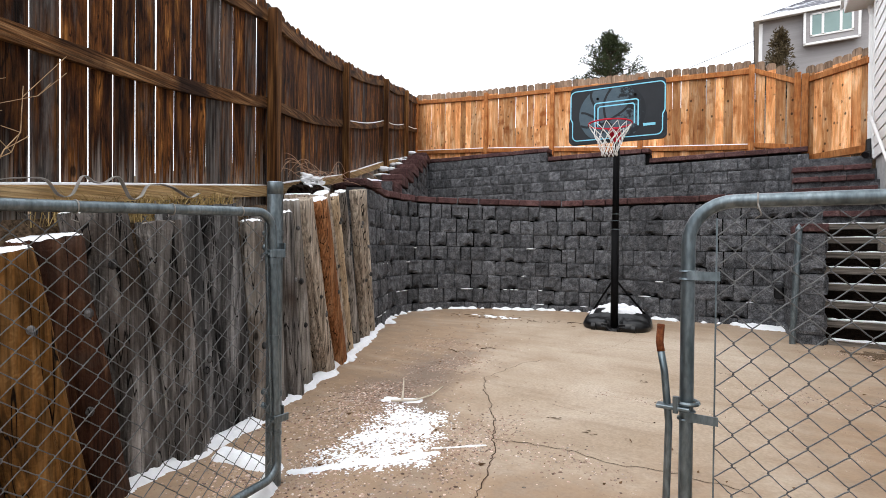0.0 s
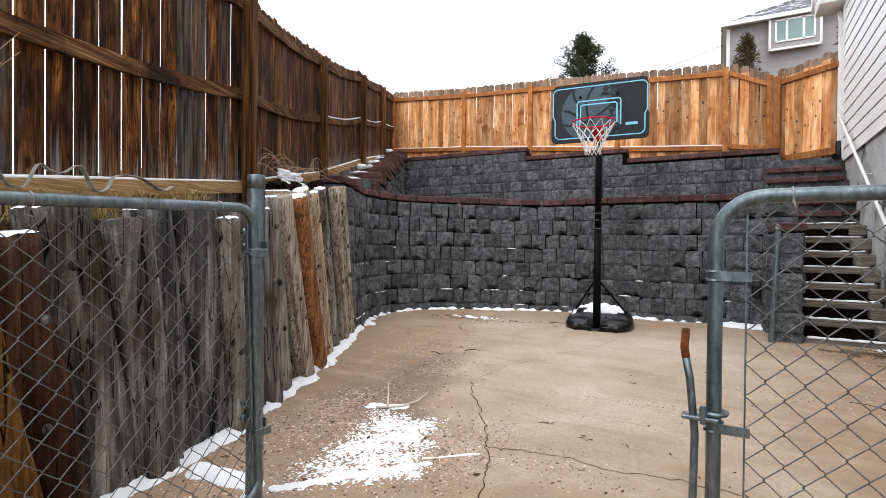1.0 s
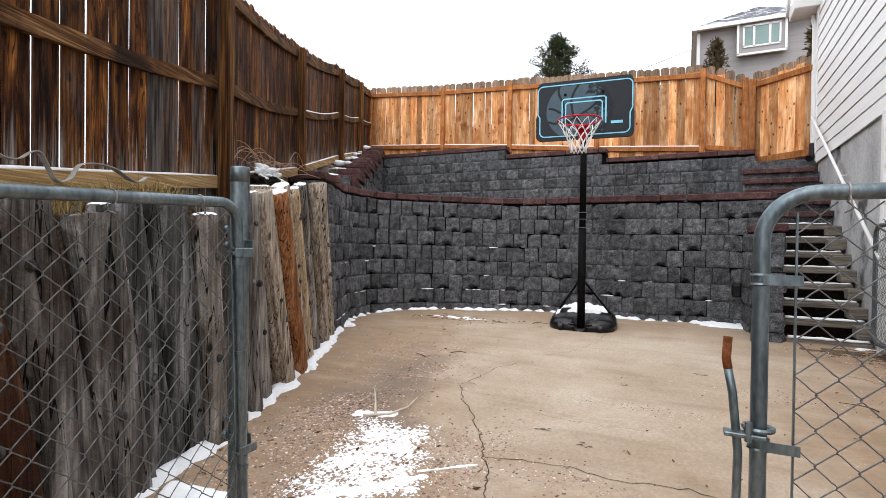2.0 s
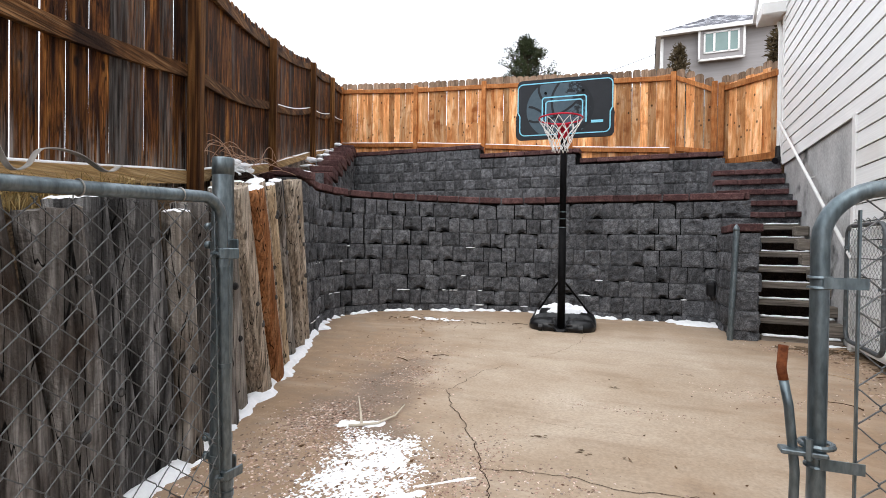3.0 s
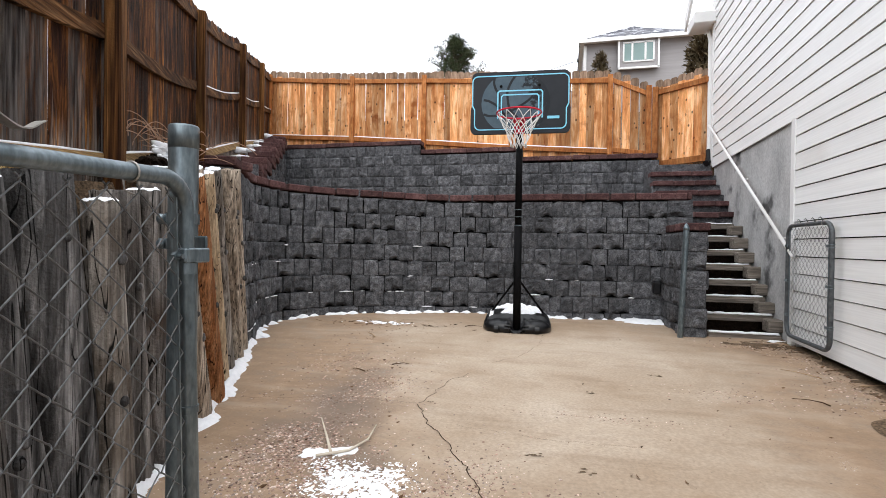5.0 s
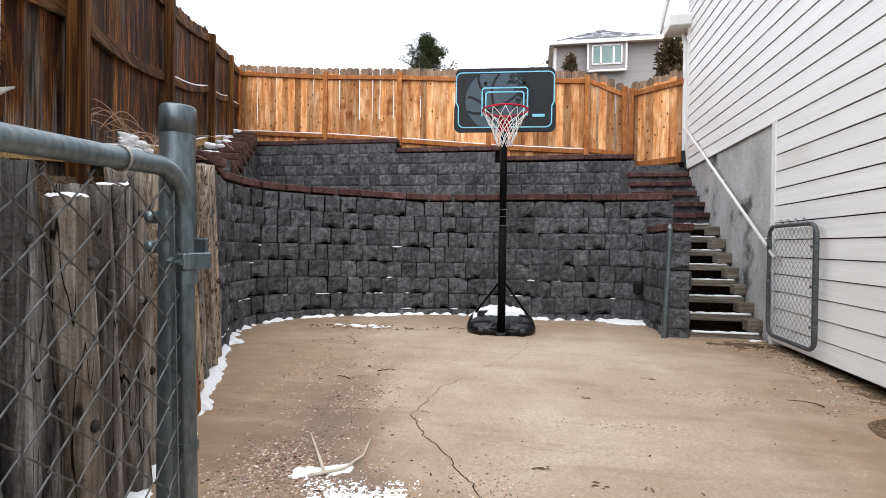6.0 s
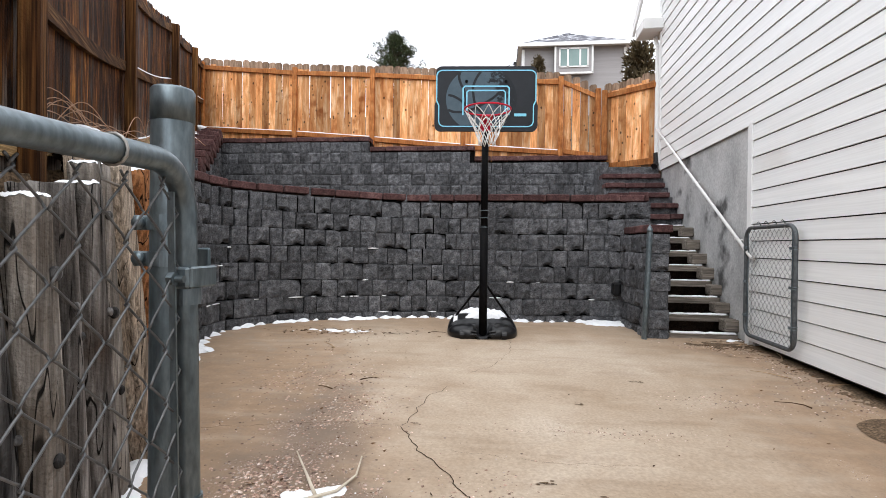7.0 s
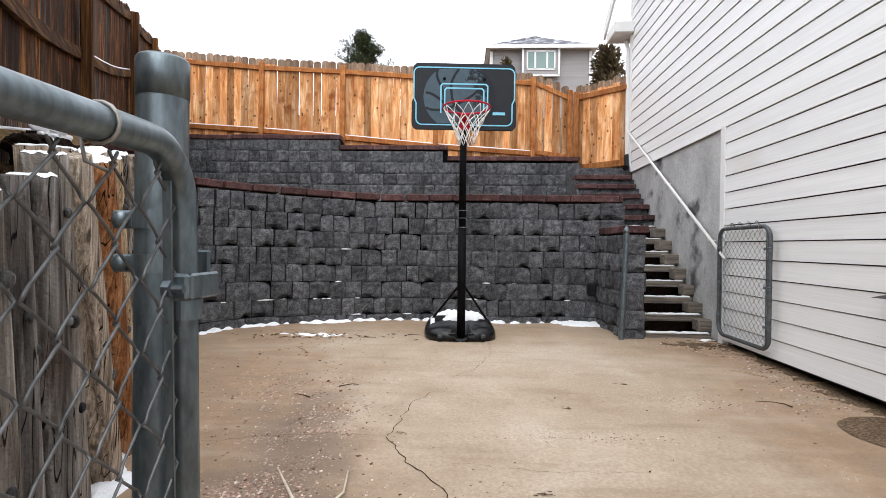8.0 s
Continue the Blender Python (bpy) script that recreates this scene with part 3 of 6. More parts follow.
def wall_lower():
    w = thing("retaining_wall", "curved dark grey split-face block retaining wall with red cap blocks", "retaining wall", kind="structure")
    path = smooth_path(LOW_PTS)
    block_wall(w, path, -0.03, lambda s: LOW_TOP, 0.06, 3, rise=low_rise)
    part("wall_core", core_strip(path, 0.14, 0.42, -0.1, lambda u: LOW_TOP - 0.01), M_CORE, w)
    cap_row(w, smooth_path(LOW_PTS + [(0.78, 7.22)]), 0.22, LOW_TOP, seed=5, rise=low_rise)
    block_wall(w, [Vector((0.46, 7.235, 0)), Vector((0.76, 7.235, 0))], 1.23, lambda s: LOW_TOP, 0.03, 17, fit=True)
    turn = [Vector((-4.6, 4.52, 0)), Vector((-3.93, 4.46, 0))]
    block_wall(w, turn, -0.03, lambda s: LOW_TOP, 0.06, 13, fit=True, rise=lambda s: 0.075)
    cap_row(w, [Vector((-4.6, 4.52, 0)), Vector((-3.86, 4.45, 0))], 0.2, LOW_TOP + 0.079, seed=6)
    return w


def wall_upper():
    w = thing("upper_retaining_wall", "dark grey split-face block wall with stepped red caps, below the cedar fence", "retaining wall", kind="structure")
    path = [Vector((-6.62, 9.95, 0)), Vector((0.78, 9.95, 0))]

    def top(s):
        x = -6.62 + s
        return 3.04 if x < -3.62 else 2.83 if x < -1.62 else 2.64
    block_wall(w, path, 1.57, top, 0.03, 8, calm=True)
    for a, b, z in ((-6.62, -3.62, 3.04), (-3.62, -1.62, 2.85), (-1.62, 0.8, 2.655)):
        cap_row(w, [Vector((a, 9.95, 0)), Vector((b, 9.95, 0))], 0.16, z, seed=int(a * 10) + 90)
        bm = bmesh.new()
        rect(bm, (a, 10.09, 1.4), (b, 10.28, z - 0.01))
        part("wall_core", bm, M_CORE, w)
    return w


def wall_side():
    """The stepped wall that climbs along the left fence from the lower wall to the upper one."""
    w = thing("stepped_side_wall", "stepped dark block wall with red cap blocks climbing the bank", "retaining wall", kind="structure")
    a, b = Vector((-4.42, 5.75, 0)), Vector((-6.6, 9.95, 0))
    path = [a, b]
    n = 7
    total = (b - a).length
    levels = [1.72 + (3.08 - 1.72) * (k + 1) / n for k in range(n)]

    def top(s):
        k = int(s / total * n)
        return levels[min(max(k, 0), n - 1)]
    block_wall(w, path, 1.78, top, 0.02, 21)
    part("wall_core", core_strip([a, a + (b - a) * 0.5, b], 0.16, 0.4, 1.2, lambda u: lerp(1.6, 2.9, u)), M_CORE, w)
    for k in range(n):
        p0, p1 = a + (b - a) * (k / n), a + (b - a) * ((k + 1) / n)
        for j in range(2):
            cap_row(w, [p0, p1], 0.14, levels[k] - 0.085 * j, depth=0.34, seed=40 + k * 2 + j)
    return w


wall_lower()
wall_upper()
wall_side()


def pillar_wall():
    w = thing("cheek_wall", "short grey block cheek wall with red cap beside the steps", "retaining wall", kind="structure")
    block_wall(w, [Vector((0.40, 7.35, 0)), Vector((0.47, 6.36, 0))], -0.03, lambda s: 1.27, 0.0, 31, True)
    block_wall(w, [Vector((0.47, 6.33, 0)), Vector((0.70, 6.33, 0))], -0.03, lambda s: 1.27, 0.0, 33, True)
    block_wall(w, [Vector((0.71, 6.36, 0)), Vector((0.75, 7.35, 0))], -0.03, lambda s: 1.27, 0.0, 35, True)
    bm = bmesh.new()
    rect(bm, (0.55, 6.45, -0.05), (0.64, 7.4, 1.24))
    part("wall_core", bm, M_CORE, w)
    cap_row(w, [Vector((0.59, 7.4, 0)), Vector((0.59, 6.30, 0))], 0.0, 1.245, depth=0.28, seed=77)


pillar_wall()


# ---- left fence ----
def board_mesh(w, h, d, material, seed, ear=0.035, tip=None):
    """A dog-eared board, origin at the bottom middle, with a slight bow."""
    rng = random.Random(seed)
    bm = bmesh.new()
    cut = h - rng.uniform(0.11, 0.17)
    rows = [(0, w / 2), (h * 0.5, w / 2), (cut, w / 2), (h - ear, w / 2), (h, w / 2 - ear)]
    ring = []
    for z, x in rows:
        b = rng.uniform(-0.003, 0.003)
        ring.append([bm.verts.new((px, py, z)) for px, py in ((-x + b, -d / 2), (x + b, -d / 2), (x + b, d / 2), (-x + b, d / 2))])
    for k, (p, q) in enumerate(zip(ring, ring[1:])):
        for i in range(4):
            f = bm.faces.new((p[i], p[(i + 1) % 4], q[(i + 1) % 4], q[i]))
            f.material_index = 1 if tip and k >= 2 else 0
    bm.faces.new(ring[0][::-1])
    bm.faces.new(ring[-1]).material_index = 1 if tip else 0
    me = bpy.data.meshes.new("board")
    bm.to_mesh(me)
    bm.free()
    me.materials.append(material)
    if tip:
        me.materials.append(tip)
    return me


def bent_bar(pts, w, h, name, material, parent, bev=0.006):
    """A timber of w (across) by h (high) that follows points."""
    bm = bmesh.new()
    rows = []
    pts = [Vector(p) for p in pts]
    for i, p in enumerate(pts):
        d = (pts[min(i + 1, len(pts) - 1)] - pts[max(i - 1, 0)])
        d.z = 0
        d.normalize()
        n = Vector((-d.y, d.x, 0))
        rows.append([bm.verts.new(p + n * a + Vector((0, 0, b))) for a, b in ((-w / 2, -h / 2), (w / 2, -h / 2), (w / 2, h / 2), (-w / 2, h / 2))])
    for a, b in zip(rows, rows[1:]):
        for k in range(4):
            bm.faces.new((a[k], a[(k + 1) % 4], b[(k + 1) % 4], b[k]))
    bm.faces.new(rows[0][::-1])
    bm.faces.new(rows[-1])
    bmesh.ops.recalc_face_normals(bm, faces=bm.faces)
    if len(pts) == 2 and bev:
        bmesh.ops.bevel(bm, geom=list(bm.edges), offset=bev, segments=1, affect="EDGES")
    return part(name, bm, material, parent)


# plan place of each post and the height of the middle rail there
LEFT_POSTS = [(-2.65, -4.3, 1.3), (-2.6, -1.9, 1.62), (-2.54, 0.48, 1.96), (-3.36, 2.74, 2.24), (-4.57, 4.9, 2.68), (-5.59, 7.02, 3.25), (-6.49, 8.85, 3.68), (-7.5, 10.9, 4.12)]


def fence_left():
    fence = thing("board_fence", "tall old brown stained board fence with weathered grey patches", "fence")
    meshes = [board_mesh(0.134, 1.72, 0.013, M_OLDWOOD, k) for k in range(6)]
    rng = random.Random(4)
    for (xa, ya, za), (xb, yb, zb) in zip(LEFT_POSTS, LEFT_POSTS[1:]):
        a, b = Vector((xa, ya, 0)), Vector((xb, yb, 0))
        d = (b - a).normalized()
        n = Vector((-d.y, d.x, 0))
        length = (b - a).length
        count = max(1, round(length / 0.147))
        gap = 1.015 if ya < 2 else 0.93
        for i in range(count):
            u = (i + 0.5) / count
            sag = -0.05 * math.sin(math.pi * u)
            ob = new("board", rng.choice(meshes))
            p = a + (b - a) * u + n * 0.055
            z = lerp(za, zb, u) + sag - 0.86 + rng.uniform(-0.02, 0.02)
            ob.matrix_world = Matrix.Translation((p.x, p.y, z)) @ Matrix.Rotation(math.atan2(d.y, d.x), 4, "Z") @ Matrix.Rotation(rng.uniform(-0.004, 0.004), 4, "Y") @ Matrix.Diagonal((1 / gap, 1, 1, 1))
            ob.parent = fence
        for dz, sagk in ((0.72, 1), (0.0, 1), (-0.735, 1)):
            pts = []
            for k in range(7):
                u = 0.012 + 0.976 * k / 6
                p = a + (b - a) * u + n * 0.026
                pts.append((p.x, p.y, lerp(za, zb, u) - (0.05 * math.sin(math.pi * u) if dz > -0.5 else 0) + dz))
            rail = bent_bar(pts, 0.038, 0.088, "rail", M_OLDRAIL if dz > -0.5 else M_PALERAIL, fence)
            top = bmesh.new()
            if dz < -0.5 and ya > -3 or abs(dz) < 0.1 and ya > 4:
                rows = [(Vector(p) + Vector((0, 0, 0.0455))) for p in pts]
                tube(top, [r + Vector((0, 0, 0.003)) - n * 0.006 for r in rows], [0.004] + [0.012 + 0.006 * noise.noise((k * 1.7, dz * 3, ya)) for k in range(5)] + [0.004], 5)
                part("rail_snow", top, M_SNOW, rail, "thin line of snow lying on the rail", smooth=True)
            else:
                top.free()
    for k, (x, y, z) in enumerate(LEFT_POSTS):
        bm = bmesh.new()
        rect(bm, (-0.045, -0.045, 0), (0.045, 0.045, 1.83), bev=0.008)
        ob = part("post", bm, M_OLDPOST, fence)
        d = Vector(LEFT_POSTS[min(k + 1, 7)][:2]) - Vector(LEFT_POSTS[max(k - 1, 0)][:2])
        ob.matrix_world = Matrix.Translation((x + 0.03, y, z - 1.05)) @ Matrix.Rotation(math.atan2(d.y, d.x), 4, "Z")


fence_left()


# ---- back fence, of newer cedar ----
def fence_run(fence, a, b, top_a, top_b, low_a, low_b, meshes, h, seed, rails=True, snow=True, front=1):
    rng = random.Random(seed)
    a, b = Vector((*a, 0)), Vector((*b, 0))
    d = (b - a).normalized()
    n = Vector((-d.y, d.x, 0))
    length = (b - a).length
    count = max(1, round(length / 0.142))
    for i in range(count):
        u = (i + 0.5) / count
        p = a + (b - a) * u + n * (0.032 + 0.004 * (i % 2))
        ob = new("board", rng.choice(meshes))
        ob.matrix_world = Matrix.Translation((p.x, p.y, lerp(top_a, top_b, u) - h + rng.uniform(-0.012, 0.012))) @ Matrix.Rotation(math.atan2(d.y, d.x), 4, "Z") @ Matrix.Rotation(rng.uniform(-0.006, 0.006), 4, "Y")
        ob.parent = fence
    if rails:
        for za, zb, s in ((top_a - 0.2, top_b - 0.2, False), (low_a, low_b, snow)):
            p, q = a - n * 0.0, b - n * 0.0
            rail = bent_bar([(p.x, p.y, za), (q.x, q.y, zb)], 0.04, 0.09, "rail", M_NEWRAIL, fence)
            if s:
                bm = bmesh.new()
                pts = [Vector((*(p + (q - p) * (k / 12)).to_2d(), lerp(za, zb, k / 12) + 0.05)) for k in range(13)]
                tube(bm, pts, [0.014 + 0.009 * noise.noise((k * 1.3, za, 2)) for k in range(13)], 6)
                part("rail_snow", bm, M_SNOW, rail, "thin line of snow lying on the rail", smooth=True)


BACK_POSTS = [(-7.3, 4.9, 3.42), (-5.3, 4.73, 3.3), (-3.69, 4.65, 3.17), (-1.87, 4.52, 3.0), (0.0, 4.42, 2.87)]


def fence_back():
    fence = thing("cedar_fence", "orange cedar board fence with dog-eared tops above the block wall", "fence")
    meshes = [board_mesh(0.1405, 1.86, 0.017, M_NEWWOOD, 20 + k, 0.03, M_NEWTIP) for k in range(6)]
    Y = 10.42
    for k, ((xa, ta, la), (xb, tb, lb)) in enumerate(zip(BACK_POSTS, BACK_POSTS[1:])):
        fence_run(fence, (xa, Y), (xb, Y), ta, tb, la, lb, meshes, 1.86, 50 + k)
    fence_run(fence, (0.05, Y), (0.66, 10.25), 4.42, 4.08, 2.9, 2.78, meshes, 1.86, 60, snow=False)
    posts = [(x, Y, t - 0.09, 2.5) for x, t, _ in BACK_POSTS] + [(0.66, 10.22, 4.02, 2.4), (0.755, 10.14, 3.96, 2.4)]
    for x, y, t, lo in posts:
        bm = bmesh.new()
        rect(bm, (x - 0.046, y - 0.05, lo), (x + 0.046, y + 0.02, t), bev=0.006)
        part("post", bm, M_NEWRAIL, fence)
    return meshes


CEDAR = fence_back()


def fence_gate():
    g = thing("wooden_gate", "cedar board gate at the top of the steps", "gate")
    a, b = Vector((0.75, 10.18, 0)), Vector((1.50, 9.5, 0))
    d = (b - a).normalized()
    n = Vector((-d.y, d.x, 0))
    rot = Matrix.Rotation(math.atan2(d.y, d.x), 4, "Z")
    short = [board_mesh(0.143, 1.58, 0.017, M_NEWWOOD, 70 + k, 0.03, M_NEWTIP) for k in range(3)]
    rng = random.Random(9)
    length = (b - a).length
    cnt = round(length / 0.142)
    for i in range(cnt):
        p = a + d * (length * (i + 0.5) / cnt) + n * (0.032 + 0.004 * (i % 2))
        ob = new("board", rng.choice(short))
        ob.matrix_world = Matrix.Translation((p.x, p.y, 2.5 + rng.uniform(-0.02, 0.03))) @ rot
        ob.parent = g
    bent_bar([(a.x, a.y, 3.86), (b.x, b.y, 3.86)], 0.04, 0.09, "rail", M_NEWRAIL, g)
    bent_bar([(a.x, a.y, 2.56), (b.x, b.y, 2.56)], 0.04, 0.11, "rail", M_NEWRAIL, g)
    bent_bar([(a.x, a.y, 2.6), (a.x + 0.001, a.y, 3.85)], 0.03, 0.05, "strap", M_NEWRAIL, g, bev=0)


fence_gate()


# ---- house with siding ----
HX, HY0, HY1, HTOP = 1.52, -5.0, 9.38, 7.6
REVEAL = 0.1725
# the house stands a little off the line of the slab, about its far corner
TURN = Matrix.Translation((HX, HY1, 0)) @ Matrix.Rotation(radians(-1.4), 4, "Z") @ Matrix.Translation((-HX, -HY1, 0))


M_HOUSEROOF = surface("house_roof_covering", [(0.45, (0.11, 0.11, 0.12)), (0.62, (0.6, 0.62, 0.66))], (1.1, 1.1, 1.1), 8, 0.85, 20, 0.3, distort=0.4)


def house():
    h = thing("house", "white house wall with lap siding over grey concrete foundation", "house", kind="structure")
    # Wall body is coloured black to draw shade lines between the siding boards.
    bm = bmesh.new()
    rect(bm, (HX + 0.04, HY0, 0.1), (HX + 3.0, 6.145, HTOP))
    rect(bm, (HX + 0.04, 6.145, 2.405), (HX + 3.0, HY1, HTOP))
    part("wall_body", bm, M_BLACK, h, "black backing that paints shade into the siding gaps")
    bm = bmesh.new()
    rect(bm, (HX + 0.045, HY0 - 0.1, HTOP + 0.002), (HX + 3.1, HY1 + 0.02, HTOP + 0.09), bev=0.01)
    part("roof", bm, M_HOUSEROOF, h, "grey roof covering dusted with snow")
    bm = bmesh.new()
    rect(bm, (HX + 0.03, 6.07, -0.2), (HX + 2.9, HY1 - 0.02, 2.395))
    part("foundation", bm, M_FOUND, h, "grey stained poured concrete foundation")
    n = 0
    z = 0.114
    while z < HTOP:
        y1 = 6.115 if z < 2.3 else HY1 - 0.02
        bm = bmesh.new()
        v = []
        for y in (HY0, y1):
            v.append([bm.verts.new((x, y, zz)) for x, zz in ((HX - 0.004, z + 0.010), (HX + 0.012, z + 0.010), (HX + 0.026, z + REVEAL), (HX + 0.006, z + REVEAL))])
        for k in range(4):
            bm.faces.new((v[0][k], v[0][(k + 1) % 4], v[1][(k + 1) % 4], v[1][k]))
        bm.faces.new(v[0][::-1])
        bm.faces.new(v[1])
        bmesh.ops.recalc_face_normals(bm, faces=bm.faces)
        part("siding_board", bm, M_SIDING, h)
        z += REVEAL
    bm = bmesh.new()
    rect(bm, (HX - 0.012, 6.115, 0.06), (HX + 0.04, 6.205, 2.385), bev=0.004)
    part("corner_trim", bm, M_TRIM, h)
    bm = bmesh.new()
    rect(bm, (HX - 0.012, HY1 - 0.02, 2.4), (HX + 0.08, HY1 + 0.08, HTOP), bev=0.004)
    part("corner_trim", bm, M_TRIM, h)
    # rake and eave of the roof
    bm = bmesh.new()
    rect(bm, (HX - 0.32, HY1 - 0.1, 4.72), (HX + 2.5, HY1 + 0.42, 4.9), bev=0.01)
    part("soffit", bm, M_TRIM, h)
    bm = bmesh.new()
    slope = 0.62
    ya, yb = HY1 + 0.5, HY1 - 6
    za = 4.82
    vs = []
    for y in (ya, yb):
        zz = za + (ya - y) * slope
        vs.append([bm.verts.new((x, y, q)) for x, q in ((HX - 0.36, zz), (HX - 0.32, zz), (HX - 0.32, zz + 0.2), (HX - 0.36, zz + 0.2))])
    for k in range(4):
        bm.faces.new((vs[0][k], vs[0][(k + 1) % 4], vs[1][(k + 1) % 4], vs[1][k]))
    bm.faces.new(vs[0][::-1])
    bm.faces.new(vs[1])
    part("rake_board", bm, M_TRIM, h)
    bm = bmesh.new()
    tube(bm, [(HX - 0.02, HY1 + 0.3, 4.72), (HX - 0.02, HY1 + 0.14, 4.5), (HX - 0.02, HY1 + 0.12, 2.65)], 0.035, 6)
    part("downspout", bm, M_TRIM, h)
    bm = bmesh.new()
    tube(bm, [(HX - 0.02, HY1 + 0.12, 2.68), (HX - 0.03, HY1 + 0.08, 2.5), (HX - 0.09, HY1 - 0.02, 2.44)], 0.05, 8)
    part("drain_elbow", bm, M_BLACK, h, "black plastic drain elbow")
    h.matrix_world = TURN


house()


def handrail():
    r = thing("handrail", "white painted pipe handrail slanting up the house wall", "handrail")
    bm = bmesh.new()
    tube(bm, [(HX - 0.06, 5.97, 0.98), (HX - 0.06, 9.36, 3.06)], 0.018, 10)
    part("rail", bm, M_TRIM, r, smooth=True)
    for u in (0.12, 0.5, 0.92):
        y, z = lerp(5.97, 9.36, u), lerp(0.98, 3.06, u)
        bm = bmesh.new()
        tube(bm, [(HX + 0.04, y, z - 0.06), (HX - 0.05, y, z - 0.06), (HX - 0.06, y, z - 0.02)], 0.008, 6)
        part("bracket", bm, M_TRIM, r)
    r.matrix_world = TURN


handrail()


# ---- steps ----
def steps():
    rng = random.Random(12)
    for k in range(8):
        z, y = 0.13 + 0.18 * k, 6.40 + 0.232 * k
        s = thing("timber_step", "weathered grey timber step with a dusting of snow", "step", "steps up to the gate", "structure", (0, 0, 0))
        bm = bmesh.new()
        rect(bm, (0.74, y, z - 0.075), (1.46, y + 0.11, z), bev=0.008)
        part("timber", bm, M_TIMBER, s)
        # Tread fill of soil and leaves; its colour also carries the gap's shade.
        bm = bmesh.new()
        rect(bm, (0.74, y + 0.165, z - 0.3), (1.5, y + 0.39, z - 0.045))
        part("tread_fill", bm, M_LITTER, s, "soil and leaves filling the tread, blackened for the shade under the timber")
        if k:
            bm = bmesh.new()
            w = rng.uniform(0.13, 0.2)
            rect(bm, (HX - 0.02 - w, y - 0.2, z - 0.16), (HX - 0.01, y - 0.02, z - 0.03 + rng.uniform(-0.02, 0.02)), bev=0.012)
            part("end_block", bm, M_TIMBER, s)
        bm = bmesh.new()
        g = 14
        pts = [(0.76 + 0.68 * i / g, y + 0.045 + 0.02 * noise.noise((i * 0.9, k, 1)), z + 0.001) for i in range(g + 1)]
        tube(bm, pts, [max(0.008, (0.055 if k < 3 else 0.042) + 0.03 * noise.noise((i * 0.7, k * 3.1, 5))) for i in range(g + 1)], 6)
        for v in bm.verts:
            v.co.z = z + max(-0.002, (v.co.z - z) * 0.35)
        part("step_snow", bm, M_SNOW, s, "thin snow lying on the tread edge", smooth=True)
    for k in range(8, 13):
        z, y = 0.13 + 0.18 * k, 6.40 + 0.232 * k
        xl = 0.72 if k < 10 else 0.55
        s = thing("block_step", "block step with a red cap edge", "step", "steps up to the gate", "structure")
        p = [Vector((xl, y, 0)), Vector((1.53, y, 0))]
        bm = bmesh.new()
        rect(bm, (xl, y + 0.05, z - 0.5), (1.54, y + 0.34, z - 0.07))
        part("riser", bm, M_BLOCK, s)
        cap_row(s, p, 0.14, z - 0.075, depth=0.3, h=0.075, seed=200 + k)
    bm = bmesh.new()
    rect(bm, (0.56, 9.42, 1.6), (1.52, 10.6, 2.44))
    ob = part("landing", bm, M_BLOCK)
    tagged(ob, "dark block landing behind the top step", "landing", kind="structure")


steps()


# ---- log retaining wall ----
def log_wood(name, stops, stain=None, grain=(70, 70, 2.2, 0.55, 1.3), bump=0.9):
    return surface(name, stops, (15, 15, 1.5), 8, 0.88, 70, bump, 0.01, stain=stain, stain_scale=2.2, stain_at=(0.5, 0.74), distort=0.35, grain=grain, knots=(5, 2.6, 0.1, 0.2), checks=(11, 0.6, 0.009, 0.05))


M_LOGS = {
    "grey": log_wood("grey_log_wood", [(0.32, (0.03, 0.027, 0.025)), (0.5, (0.128, 0.116, 0.107)), (0.7, (0.4, 0.375, 0.355))], (0.05, 0.034, 0.025)),
    "tan": log_wood("tan_grey_log_wood", [(0.3, (0.17, 0.132, 0.098)), (0.5, (0.43, 0.355, 0.28)), (0.72, (0.64, 0.56, 0.47))], (0.24, 0.17, 0.118), (95, 95, 2.6, 0.4, 1.35)),
    "tan_grey": log_wood("light_grey_log_wood", [(0.3, (0.07, 0.062, 0.054)), (0.5, (0.235, 0.21, 0.185)), (0.72, (0.47, 0.435, 0.395))], (0.09, 0.068, 0.05)),
    "dark": log_wood("dark_log_wood", [(0.32, (0.016, 0.015, 0.015)), (0.5, (0.082, 0.079, 0.078)), (0.7, (0.34, 0.33, 0.325))]),
    "brown": log_wood("brown_log_wood", [(0.3, (0.015, 0.0065, 0.004)), (0.5, (0.055, 0.022, 0.011)), (0.72, (0.13, 0.066, 0.034))], (0.075, 0.064, 0.054)),
    "rust": log_wood("red_brown_log_wood", [(0.3, (0.12, 0.045, 0.018)), (0.5, (0.3, 0.125, 0.05)), (0.72, (0.46, 0.25, 0.13))], None, (95, 95, 2.6, 0.45, 1.3)),
    "orange": log_wood("orange_log_wood", [(0.28, (0.045, 0.019, 0.006)), (0.5, (0.15, 0.069, 0.018)), (0.75, (0.29, 0.16, 0.06))], None, (60, 60, 5, 0.4, 1.4)),
    "pale": log_wood("pale_log_wood", [(0.25, (0.36, 0.25, 0.15)), (0.6, (0.62, 0.49, 0.34)), (0.85, (0.7, 0.59, 0.44))], None, (95, 95, 2.6, 0.6, 1.2), 0.5),
}


